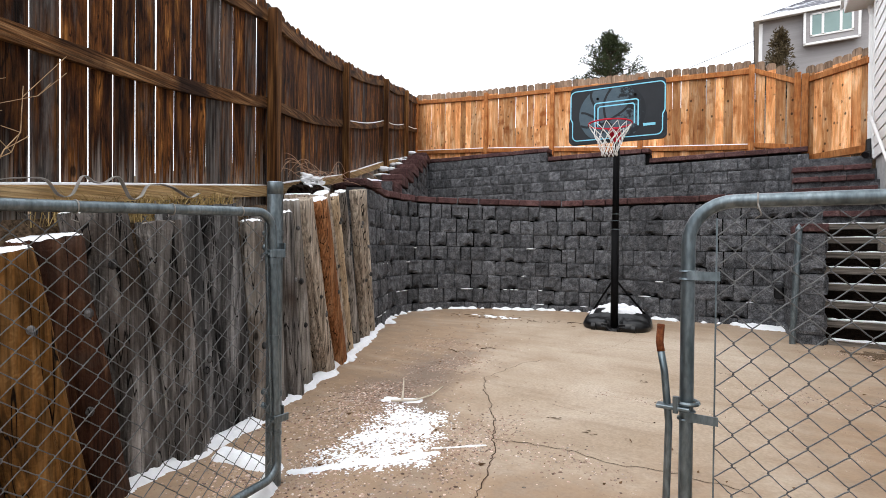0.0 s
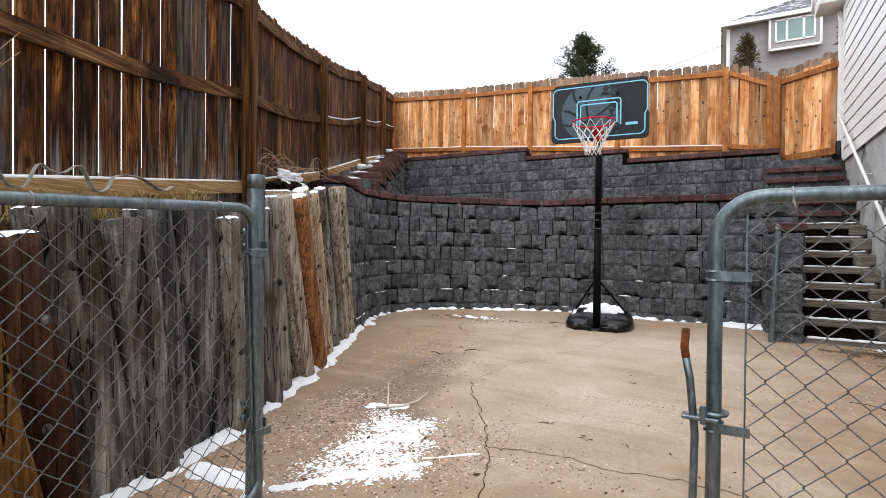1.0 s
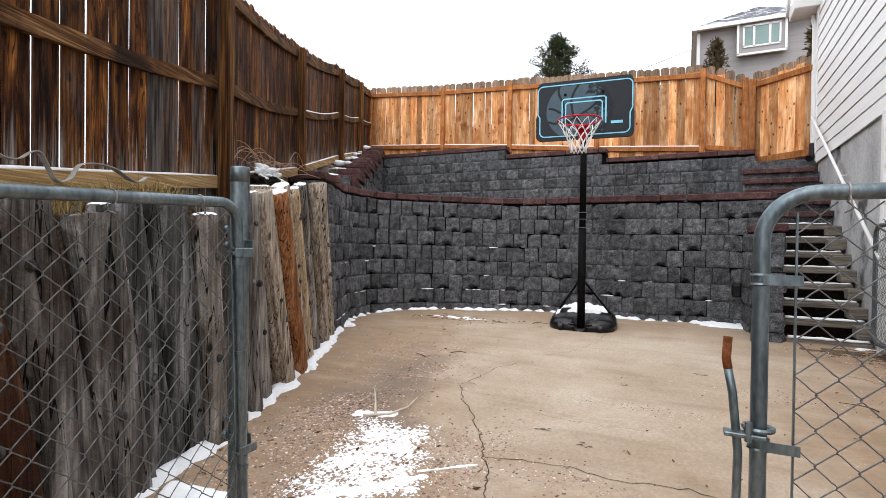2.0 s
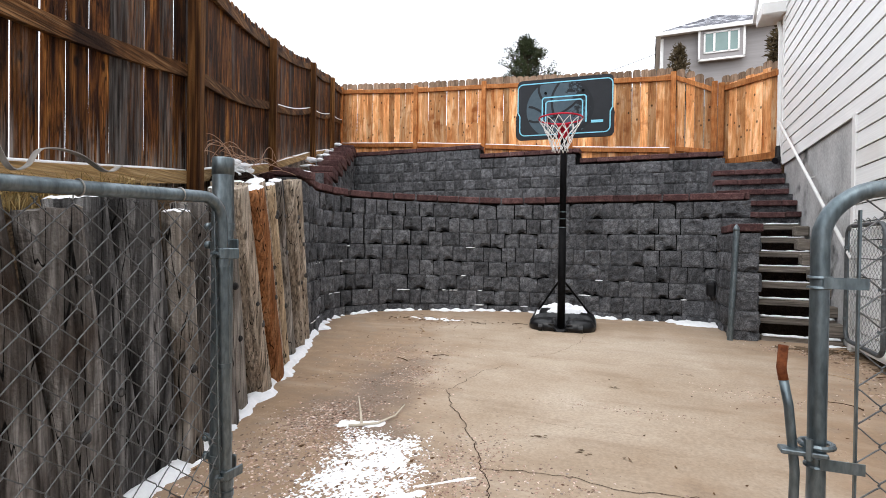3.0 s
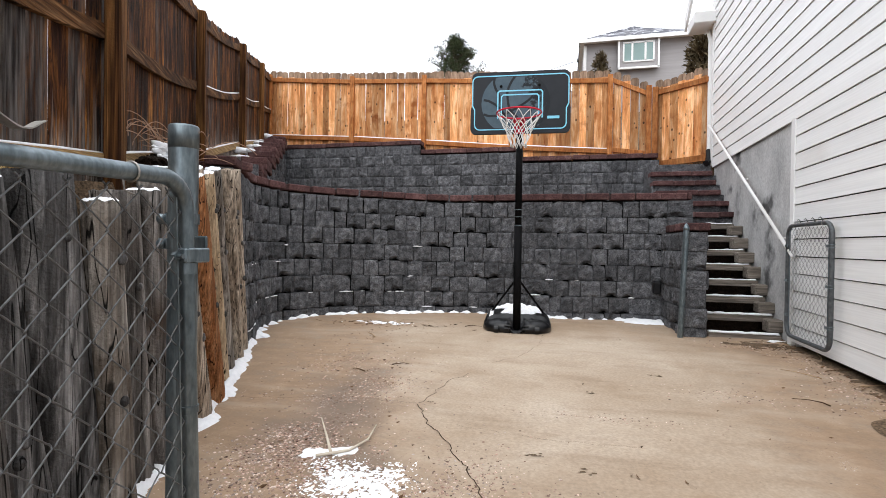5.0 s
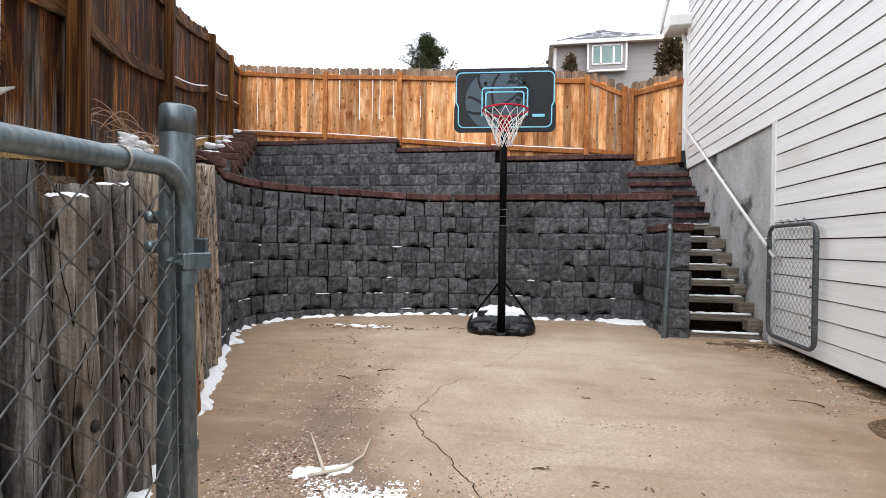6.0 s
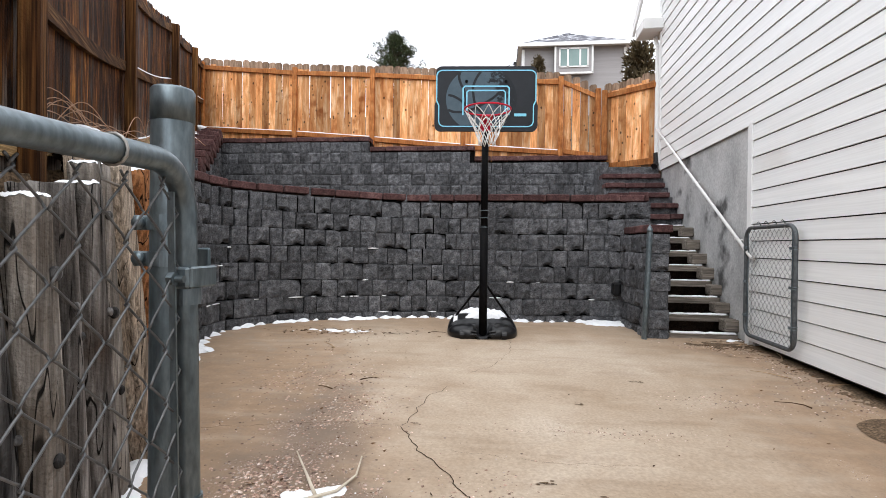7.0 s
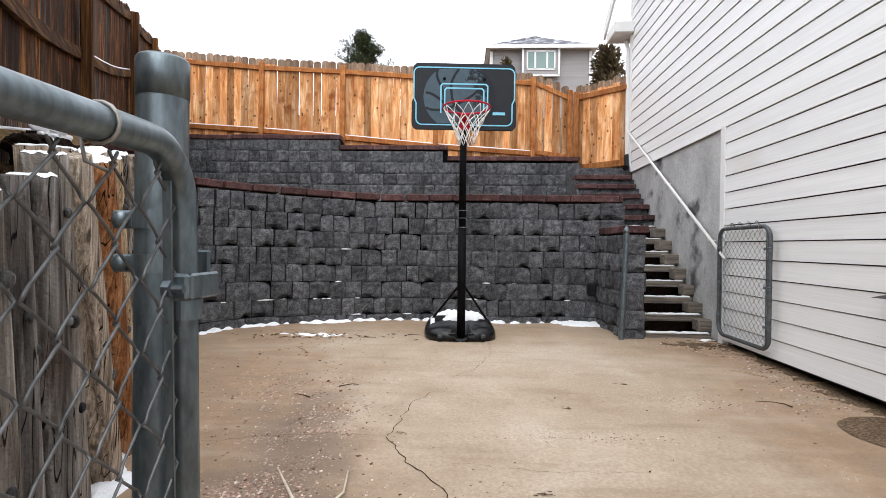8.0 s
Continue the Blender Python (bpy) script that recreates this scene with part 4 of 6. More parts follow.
def log(x0, y0, x1, y1, zt, w, tone, label, seed):
    """A split post set on end, leaning back from its foot to its top."""
    rng = random.Random(seed)
    t = thing("log", label, "log", "upright logs holding the bank")
    foot, top = Vector((x0, y0, slab_z(x0, y0) - 0.08)), Vector((x1, y1, zt))
    ax = (top - foot).normalized()
    slope = (along(LOG_LINE, y1 + 0.1) - along(LOG_LINE, y1 - 0.1)) / 0.2
    face = Vector((1, -slope, 0)).normalized()
    side = ax.cross(face).normalized()
    face = side.cross(ax).normalized()
    bm = bmesh.new()
    sides, rows = 44, 18
    # drying checks: (angle round the face, depth, half width, from, to, drift)
    splits = [(rng.uniform(-1.4, 1.4), rng.uniform(0.14, 0.34), rng.uniform(0.08, 0.14), rng.uniform(-0.3, 0.35), rng.uniform(0.6, 1.2), rng.uniform(-0.25, 0.25)) for _ in range(rng.randrange(3, 6))]
    rings = []
    for j in range(rows + 1):
        u = j / rows
        c = foot + (top - foot) * u + side * 0.012 * noise.noise((u * 3, seed, 1))
        ring = []
        for k in range(sides):
            a = k * math.tau / sides
            ca, sa = math.cos(a), math.sin(a)
            sq = 1 / max(abs(ca), abs(sa)) ** 0.4
            r = w / 2 * sq * (1 + 0.10 * noise.noise((ca * 1.6 + seed * 3, sa * 1.6, u * 1.2)) + 0.05 * noise.noise((ca * 6 + seed, sa * 6, u * 0.9)) + 0.03 * noise.noise((ca * 12, sa * 12, u * 2 + seed))) * (1.06 - 0.1 * u)
            for at, deep, half, lo, hi, drift in splits:
                near = abs(math.remainder(a - at - drift * u - 0.12 * noise.noise((u * 4, at, seed)), math.tau)) / half
                if near < 1 and lo < u < hi:
                    r *= 1 - deep * (1 - near) * min(1, (u - lo) * 6, (hi - u) * 6)
            ring.append(bm.verts.new(c + face * (ca * r * 0.8) + side * (sa * r) + (Vector((0, 0, 0.012 * noise.noise((ca * 3, sa * 3, seed)))) if j == rows else Vector())))
        rings.append(ring)
    for a, b in zip(rings, rings[1:]):
        for k in range(sides):
            bm.faces.new((a[k], a[(k + 1) % sides], b[(k + 1) % sides], b[k]))
    bm.faces.new(rings[-1])
    wood = part("trunk", bm, M_LOGS[tone], t)
    for p in wood.data.polygons:
        p.use_smooth = len(p.vertices) == 4
    # knots
    for q in range(rng.randrange(1, 4)):
        u, off = rng.uniform(0.3, 0.9), rng.uniform(-0.25, 0.25)
        c = foot + (top - foot) * u + side * (off * w) + face * (w * 0.41)
        bm = bmesh.new()
        r = rng.uniform(0.012, 0.02)
        bmesh.ops.create_uvsphere(bm, u_segments=10, v_segments=6, radius=r, matrix=Matrix.Translation(c) @ Matrix.Diagonal((0.8, 1, 1.2, 1)))
        part("knot", bm, M_LOGS["dark"], t, smooth=True)
    # snow on the top
    if rng.random() < 0.6:
        bm = bmesh.new()
        cx = [Vector(p) for p in [wood.data.vertices[rows * sides + k].co for k in range(sides)]]
        lo = [bm.verts.new(top + (p - top) * 0.97 + Vector((0, 0, 0.003))) for p in cx]
        hi = [bm.verts.new(top + (p - top) * (0.8 + 0.08 * noise.noise((k * 0.6, seed, 2))) + Vector((0, 0, 0.011))) for k, p in enumerate(cx)]
        for k in range(sides):
            bm.faces.new((lo[k], lo[(k + 1) % sides], hi[(k + 1) % sides], hi[k]))
        bm.faces.new(hi)
        part("snow_cap", bm, M_SNOW, t, "thin snow on the sawn top", smooth=True)


# along the wall at the foot and at the top (their far edges), top height, width, tone, set back
LOGS = [
    (0.40, 0.22, 0.95, 0.24, "grey", 0.0),
    (0.64, 0.47, 0.98, 0.24, "brown", 0.03),
    (0.885, 0.725, 1.02, 0.25, "orange", -0.05),
    (1.06, 0.915, 1.075, 0.26, "brown", -0.015),
    (1.305, 1.14, 1.20, 0.28, "grey", 0.05),
    (1.49, 1.38, 1.165, 0.22, "grey", 0.0),
    (1.665, 1.525, 1.22, 0.22, "dark", 0.07),
    (1.90, 1.795, 1.28, 0.24, "dark", 0.05),
    (2.02, 1.945, 1.195, 0.145, "tan_grey", -0.02),
    (2.28, 2.19, 1.26, 0.21, "grey", 0.04),
    (2.46, 2.32, 1.275, 0.17, "grey", 0.0),
    (2.64, 2.47, 1.37, 0.17, "tan_grey", 0.03),
    (2.98, 2.86, 1.455, 0.27, "tan", 0.12),
    (3.04, 2.64, 1.395, 0.21, "tan", 0.0),
    (3.32, 2.88, 1.42, 0.19, "rust", -0.02),
    (3.60, 3.05, 1.49, 0.17, "tan", 0.05),
    (3.62, 3.2, 1.49, 0.11, "pale", 0.02),
    (3.88, 3.43, 1.55, 0.135, "tan_grey", 0.03),
    (4.20, 3.82, 1.61, 0.14, "tan", 0.0),
    (4.45, 4.10, 1.65, 0.16, "tan", 0.0),
]
LOG_WORDS = {"tan_grey": "light grey weathered upright log with a snowy top", "grey": "weathered grey upright log with a snowy top", "dark": "dark grey weathered upright log", "brown": "reddish brown upright log with a snowy top",
             "orange": "orange-brown upright log with worn bark", "pale": "pale bare split log standing upright", "tan": "weathered tan-grey upright log with a snowy top", "rust": "red-brown upright log with a snowy top"}


def log_wall():
    for k, (far0, far1, zt, w, tone, back) in enumerate(LOGS):
        y0, y1 = far0 - w * 0.5 + (0.06 if far0 < 2 else 0.02), far1 - w * 0.5
        deep = 0.4 * w + back
        w *= 0.94
        log(along(LOG_LINE, y0) + 0.03 - deep, y0, along(LOG_LINE, y1) - deep, y1, zt, w, tone, LOG_WORDS[tone], k + 1)


log_wall()


# ---- chain link ----
def wire_mesh(height, half, shift, r):
    """One zigzag wire of chain link, as high as given, with rounded bends."""
    bm = bmesh.new()
    pts, k = [], 0
    z = -half * shift
    side = 0
    pts = []
    while z < height + half:
        x = 0 if side == 0 else half
        sgn = 1 if side else -1
        pts += [(x - sgn * 0.0075, -0.0015 * sgn, z - 0.0085), (x - sgn * 0.0005, -0.001 * sgn, z - 0.004), (x + sgn * 0.0018, 0.0035 * sgn, z), (x - sgn * 0.0005, 0.004 * sgn, z + 0.004), (x - sgn * 0.0075, 0.0015 * sgn, z + 0.0085)]
        z += half
        side = 1 - side
    pts = [p for p in pts if -0.001 <= p[2] <= height + 0.012]
    tube(bm, pts, r, 6)
    me = bpy.data.meshes.new("wire")
    bm.to_mesh(me)
    bm.free()
    me.materials.append(M_WIRE)
    for p in me.polygons:
        p.use_smooth = True
    return me


def chain_gate(name, label, width, height, m, tube_r=0.018, half=0.0405, corner=0.11, gap=0.07, both=True, group="", steel=None, wire=0.0017):
    """A gate leaf in its own plane: x along, z up, origin at the foot of the hinge upright."""
    g = thing(name, label, "gate", group)
    steel = steel or M_GALV
    bm = bmesh.new()
    pts = []
    X, Y, Z = (1, 0, 0), (0, 1, 0), (0, 0, 1)
    pts += arc((corner, 0, corner), corner, 180, 270, X, Z)
    pts += arc((width - corner, 0, corner), corner, 270, 360, X, Z)
    pts += arc((width - corner, 0, height - corner), corner, 0, 90, X, Z)
    pts += arc((corner, 0, height - corner), corner, 90, 180, X, Z)
    tube(bm, pts, tube_r, 14, closed=True)
    part("frame", bm, steel, g, smooth=True)
    lo, hi = tube_r + 0.005, height - tube_r - 0.012
    x, k = gap, 0
    meshes = [wire_mesh(hi - lo, half, 0, wire), wire_mesh(hi - lo, half, 1, wire)]
    while x < width - gap - half:
        ob = new("wire", meshes[k % 2])
        ob.location = (x, 0.004 * (k % 2), lo)
        ob.parent = g
        x += half
        k += 1
    for bx in (gap - 0.002, width - gap) if gap > 0.03 else (0.036,):
        bm = bmesh.new()
        rect(bm, (bx - 0.002, -0.005, 0.06), (bx + 0.002, 0.005, height - 0.045))
        part("tension_bar", bm, M_GALV, g)
    for z in (0.2, height * 0.5, height - 0.2) if gap > 0.03 else ():
        for s in (0, 1):
            bm = bmesh.new()
            cx = width if s else 0
            ix = cx - gap * 1.12 if s else cx + gap * 1.12
            tube(bm, arc((cx, 0, z - 0.011), tube_r + 0.003, 0, 360, X, Y, 16)[:-1], 0.0035, 4, closed=True)
            r = tube_r + 0.003
            rect(bm, (min(cx, ix), -r - 0.003, z - 0.012), (max(cx, ix), -r + 0.001, z + 0.012))
            tube(bm, arc((cx, 0, z + 0.011), r, 0, 360, X, Y, 16)[:-1], 0.0035, 4, closed=True)
            part("band", bm, M_GALV, g)
    for tx in (0.16, 0.45, 0.75, 1.05, 1.3):
        if tx < width - 0.1:
            bm = bmesh.new()
            tube(bm, arc((tx, 0, height), tube_r + 0.002, 0, 360, Y, Z, 14)[:-1], 0.0022, 6, closed=True)
            tube(bm, [(tx, -tube_r, height - 0.01), (tx + 0.008, -0.008, height - tube_r - 0.02), (tx - 0.004, 0.006, height - tube_r - 0.028)], 0.002, 5)
            part("wire_tie", bm, M_STRIP, g, smooth=True)
    g.matrix_world = m
    return g


def upright(a, b, up_tilt=0.0):
    """The pose of a leaf whose hinge foot is a and which runs towards b."""
    d = Vector(b) - Vector(a)
    return Matrix.Translation(a) @ Matrix.Rotation(math.atan2(d.y, d.x), 4, "Z") @ Matrix.Rotation(up_tilt, 4, "X")


open_leaf = chain_gate("chain_link_gate", "open galvanised chain link gate leaf beside the logs", 1.2, 1.15, upright((-1.668, 1.42, 0.05), (-1.602, 0.45, 0.05)) @ Matrix.Rotation(radians(2.3), 4, "Y"), corner=0.075, gap=0.02, group="driveway gate leaves")
chain_gate("chain_link_gate", "galvanised chain link gate leaf with a drop rod", 1.25, 1.17, upright((-0.062, 1.475, 0.02), (1.4, 1.50, 0.02)), group="driveway gate leaves")
chain_gate("small_chain_link_gate", "small chain link gate leaning against the white siding", 0.9, 1.085, TURN @ upright((1.455, 6.08, 0.20), (1.455, 5.17, 0.20)), tube_r=0.019, half=0.038, gap=0.05, steel=M_DARKGALV, wire=0.0014)


def gate_post(x, y, r, z0, z1, label, lean=(0, 0), pointed=False):
    p = thing("gate_post", label, "post")
    top = Vector((x + lean[0], y + lean[1], z1))
    bm = bmesh.new()
    tube(bm, [(x, y, z0), (top.x, top.y, z1 - 0.05)], r, 24, caps=False)
    part("pipe", bm, M_GALV, p, smooth=True)
    bm = bmesh.new()
    if pointed:
        tube(bm, [top - Vector((0, 0, 0.055)), top - Vector((0, 0, 0.03)), top - Vector((0, 0, 0.012)), top + Vector((0, 0, 0.022))], [r * 1.08, r * 1.08, r * 0.8, r * 0.12], 20)
    else:
        tube(bm, [top - Vector((0, 0, 0.058)), top - Vector((0, 0, 0.004)), top], [r * 1.025, r * 1.025, r * 0.95], 24)
    cap = part("cap", bm, M_GALV, p)
    for f in cap.data.polygons:
        f.use_smooth = len(f.vertices) == 4
    return p


gp = gate_post(-1.738, 1.452, 0.0345, -0.1, 1.342, "galvanised round steel gate post with hinge bands")


def sleeve(x, y, z, r, h):
    bm = bmesh.new()
    tube(bm, [(x, y, z - h / 2), (x, y, z + h / 2)], r, 22)
    return bm


def hinge(z, leaf_x, leaf_y):
    """Band and pintle on the post, clamp and bolt on the leaf's upright."""
    for dz, tail in ((0.0, True), (0.062, False)):
        bm = sleeve(-1.738, 1.452, z + dz, 0.0375, 0.026)
        rect(bm, (-1.802, 1.436, z + dz - 0.013), (-1.765, 1.446, z + dz + 0.013), bev=0.003)
        if tail:
            rect(bm, (-1.712, 1.444, z - 0.045), (-1.664, 1.452, z + 0.02), bev=0.003)
        band = part("hinge_band", bm, M_GALV, gp)
        bm = bmesh.new()
        bmesh.ops.create_uvsphere(bm, u_segments=12, v_segments=8, radius=0.012, matrix=Matrix.Translation((-1.786, 1.431, z + dz)) @ Matrix.Diagonal((1, 0.6, 1, 1)))
        part("bolt_head", bm, M_GALV, band, smooth=True)
    bm = sleeve(leaf_x, leaf_y, z - 0.056, 0.0215, 0.026)
    rect(bm, (leaf_x - 0.012, leaf_y - 0.028, z - 0.043), (leaf_x + 0.02, leaf_y - 0.017, z - 0.009), bev=0.004)
    rect(bm, (leaf_x + 0.016, leaf_y - 0.02, z - 0.043), (leaf_x + 0.022, leaf_y + 0.05, z - 0.009), bev=0.003)
    clamp = part("hinge_clamp", bm, M_GALV, open_leaf)
    clamp.matrix_parent_inverse = open_leaf.matrix_world.inverted()
    bm = bmesh.new()
    tube(bm, [(leaf_x - 0.006, leaf_y - 0.036, z - 0.027), (leaf_x + 0.02, leaf_y - 0.036, z - 0.027)], 0.0055, 8)
    tube(bm, [(leaf_x - 0.004, leaf_y - 0.036, z - 0.027), (leaf_x + 0.006, leaf_y - 0.036, z - 0.027)], 0.011, 6)
    nut = part("nut", bm, M_GALV, clamp)
    return nut


hinge(1.048, -1.664, 1.382)
hinge(0.33, -1.667, 1.41)
for z in (0.24, 0.66):
    bm = sleeve(-1.666, lerp(1.42, 1.374, z / 1.2), z, 0.0212, 0.016)
    band = part("band", bm, M_GALV, open_leaf)
    band.matrix_parent_inverse = open_leaf.matrix_world.inverted()
gate_post(0.428, 6.27, 0.03, 0.0, 1.30, "grey pipe post with a pointed cap beside the cheek wall", (0.045, 0.0), True)


def drop_rod():
    r = thing("drop_rod", "bent grey steel drop rod with a rusty top", "gate rod")
    bm = bmesh.new()
    tube(bm, [(-0.108, 1.46, 0.02), (-0.108, 1.46, 0.36), (-0.104, 1.46, 0.58), (-0.117, 1.462, 0.72), (-0.127, 1.464, 0.775)], 0.0098, 10)
    part("rod", bm, M_GALV, r, smooth=True)
    bm = bmesh.new()
    tube(bm, [(-0.127, 1.464, 0.775), (-0.131, 1.465, 0.80), (-0.128, 1.466, 0.85)], 0.0101, 10)
    part("rusty_end", bm, M_RUST, r, "rusty bent rod end", smooth=True)
    bm = bmesh.new()
    rect(bm, (-0.135, 1.435, 0.622), (-0.05, 1.47, 0.632), bev=0.002)
    tube(bm, arc((-0.062, 1.475, 0.64), 0.03, 0, 360, (1, 0, 0), (0, 1, 0), 16)[:-1], 0.006, 6, closed=True)
    tube(bm, [(-0.085, 1.44, 0.615), (-0.085, 1.44, 0.66)], 0.008, 6)
    part("latch_plate", bm, M_GALV, r)


drop_rod()


# ---- basketball hoop ----
M_BOARD = surface("backboard_black", [(0.3, (0.012, 0.014, 0.018)), (0.7, (0.016, 0.019, 0.024))], (8, 8, 8), 4, 0.45, 90, 0.03, 0.001, spec=0.25)
M_BASE = surface("glossy_black_plastic", [(0.3, (0.003, 0.003, 0.0035)), (0.7, (0.008, 0.008, 0.009))], (20, 20, 20), 4, 0.32, 220, 0.08, 0.001, spec=0.35)
M_BALL = surface("backboard_slate", [(0.3, (0.055, 0.085, 0.11)), (0.7, (0.075, 0.11, 0.135))], (14, 14, 14), 8, 0.45, 90, 0.03, 0.001, spec=0.2)


def worn_print():
    """The ball print breaks up into black flecks towards one side."""
    t = M_BALL.node_tree
    n, l = t.nodes, t.links
    b = n["Principled BSDF"]
    src = b.inputs["Base Color"].links[0].from_socket
    tc = n.new("ShaderNodeTexCoord")
    sp = n.new("ShaderNodeSeparateXYZ")
    l.new(tc.outputs["Object"], sp.inputs[0])
    nt = n.new("ShaderNodeTexNoise")
    nt.inputs["Scale"].default_value, nt.inputs["Detail"].default_value, nt.inputs["Roughness"].default_value = 9.0, 9, 0.75
    l.new(tc.outputs["Object"], nt.inputs["Vector"])
    ma = n.new("ShaderNodeMath")
    ma.operation = "MULTIPLY_ADD"
    ma.inputs[1].default_value = 0.55
    l.new(sp.outputs["X"], ma.inputs[0])
    l.new(nt.outputs["Fac"], ma.inputs[2])
    mr = n.new("ShaderNodeMapRange")
    mr.inputs[1].default_value, mr.inputs[2].default_value = 0.575, 0.61
    l.new(ma.outputs[0], mr.inputs[0])
    mx = n.new("ShaderNodeMix")
    mx.data_type = "RGBA"
    l.new(mr.outputs[0], mx.inputs[0])
    l.new(src, mx.inputs[6])
    mx.inputs[7].default_value = (0.013, 0.016, 0.02, 1)
    l.new(mx.outputs[2], b.inputs["Base Color"])


worn_print()
M_CYAN = surface("cyan_line", [(0.3, (0.2, 0.55, 0.72)), (0.7, (0.26, 0.62, 0.78))], (8, 8, 8), 3, 0.4, 90, 0.0)
M_RED = surface("red_rim", [(0.3, (0.42, 0.012, 0.03)), (0.7, (0.55, 0.02, 0.045))], (8, 8, 8), 3, 0.4, 90, 0.05)
M_NET = surface("net_cord", [(0.3, (0.7, 0.69, 0.67)), (0.7, (0.82, 0.81, 0.8))], (40, 40, 40), 4, 0.8, 200, 0.2)


def hoop():
    t = thing("basketball_hoop", "portable black basketball hoop with red rim and white net", "basketball hoop", at=(-1.318, 6.06, 0.07))
    t.rotation_euler = (0, 0, radians(4.0))
    bm = bmesh.new()
    tube(bm, [(0, 0, 0.0), (0, 0, 1.22)], 0.044, 16)
    tube(bm, [(0, 0, 1.2), (0, 0, 2.36)], 0.038, 16)
    part("pole", bm, M_POLE, t, smooth=True)
    for z in (1.2, 1.3, 1.38):
        bm = bmesh.new()
        tube(bm, [(0, 0, z), (0, 0, z + 0.008)], 0.0455, 16)
        part("collar", bm, M_GALV, t)
    # base: a moulded tank with two front lobes, a channel for the pole and a ribbed tray behind
    def base_top(x, y):
        u, v = abs(x) / 0.39, abs(y - 0.27) / 0.36
        e = (u ** 3.6 + v ** 3.6) ** (1 / 3.6)
        h = 0.06 + (0.085 + 0.075 * min(1, max(0, (y - 0.08) / 0.25))) * max(0.0, 1 - e ** 7) ** 0.7
        h -= 0.09 * math.exp(-(x / 0.075) ** 4) * (1 if y < 0.06 else max(0, 1 - (y - 0.06) / 0.06))
        h -= 0.035 * math.exp(-((y - 0.13) / 0.025) ** 2) + 0.02 * math.exp(-((abs(x) - 0.15) / 0.012) ** 2) * (y < 0.1)
        return h - 0.03 * max(0.0, (y - 0.4) / 0.2)

    def rim_point(a, s):
        ca, sa = math.cos(a), math.sin(a)
        q = s / (abs(ca) ** 3.6 + abs(sa) ** 3.6) ** (1 / 3.6)
        return 0.39 * ca * q, 0.27 + 0.36 * sa * q
    bm = bmesh.new()
    n = 72
    rows = [[bm.verts.new((x, y, 0.0)) for x, y in (rim_point(k * math.tau / n, 0.96) for k in range(n))],
            [bm.verts.new((x, y, 0.03)) for x, y in (rim_point(k * math.tau / n, 1.0) for k in range(n))]]
    for st in (1.0, 0.985, 0.96, 0.92, 0.86, 0.78, 0.68, 0.56, 0.42, 0.28, 0.14):
        rows.append([bm.verts.new((x, y, base_top(x, y))) for x, y in (rim_point(k * math.tau / n, st) for k in range(n))])
    for a, b in zip(rows, rows[1:]):
        for k in range(n):
            bm.faces.new((a[k], a[(k + 1) % n], b[(k + 1) % n], b[k]))
    bm.faces.new(rows[-1])
    bm.faces.new(rows[0][::-1])
    bmesh.ops.recalc_face_normals(bm, faces=bm.faces)
    base = part("base", bm, M_BASE, t, "glossy black plastic water-filled base", smooth=True)
    for s in (-1, 1):
        for k in range(2):
            bm = bmesh.new()
            rect(bm, (s * 0.1 - 0.035, -0.1, 0.045 + k * 0.035), (s * 0.1 + 0.035, -0.07, 0.058 + k * 0.035), bev=0.004)
            part("base_rib", bm, M_BASE, base)
        bm = bmesh.new()
        tube(bm, [(s * 0.03, 0.0, 0.58), (s * 0.31, 0.3, 0.18)], 0.012, 8)
        part("brace", bm, M_POLE, t)
        bm = bmesh.new()
        tube(bm, [(s * 0.2, -0.07, 0.045), (s * 0.25, -0.07, 0.045)], 0.045, 14)
        part("wheel", bm, M_BASE, t)
    bm = bmesh.new()
    tube(bm, [(0.02, 0.47, 0.17), (0.02, 0.47, 0.232)], 0.028, 12)
    part("filler_cap", bm, M_BASE, base)
    # snow on the tray, broken by the ribs
    for lo, hi, y0, y1, thick in ((-0.31, 0.3, 0.38, 0.57, 0.06), (-0.2, 0.26, 0.2, 0.33, 0.04), (-0.33, -0.26, 0.16, 0.4, 0.012), (0.05, 0.3, 0.25, 0.4, 0.016)):
        vs, fs, idx = [], [], {}
        nx, ny = int((hi - lo) / 0.012), int((y1 - y0) / 0.012)
        for b in range(ny + 1):
            for a in range(nx + 1):
                x, y = lo + 0.012 * a, y0 + 0.012 * b
                edge = min(a / nx, 1 - a / nx, b / ny, 1 - b / ny) * 3.2 + 0.35 * noise.noise((x * 17, y * 17, thick * 90)) - 0.2
                idx[a, b] = len(vs)
                vs.append((x, y, base_top(x, y) + (thick * min(1, edge) ** 0.5 * (1 + 0.5 * noise.noise((x * 22, y * 22, 4))) if edge > 0 else -0.01)))
        fs = [(idx[a, b], idx[a + 1, b], idx[a + 1, b + 1], idx[a, b + 1]) for b in range(ny) for a in range(nx)]
        ob = raw_part("snow_patch", vs, fs, M_SNOW, t)
        tagged(ob, "snow lying on the base")
        for f in ob.data.polygons:
            f.use_smooth = True
    # backboard: local plane, face to -y at y = -0.06
    fy = -0.065
    z0, z1, w = 2.23, 2.92, 1.10

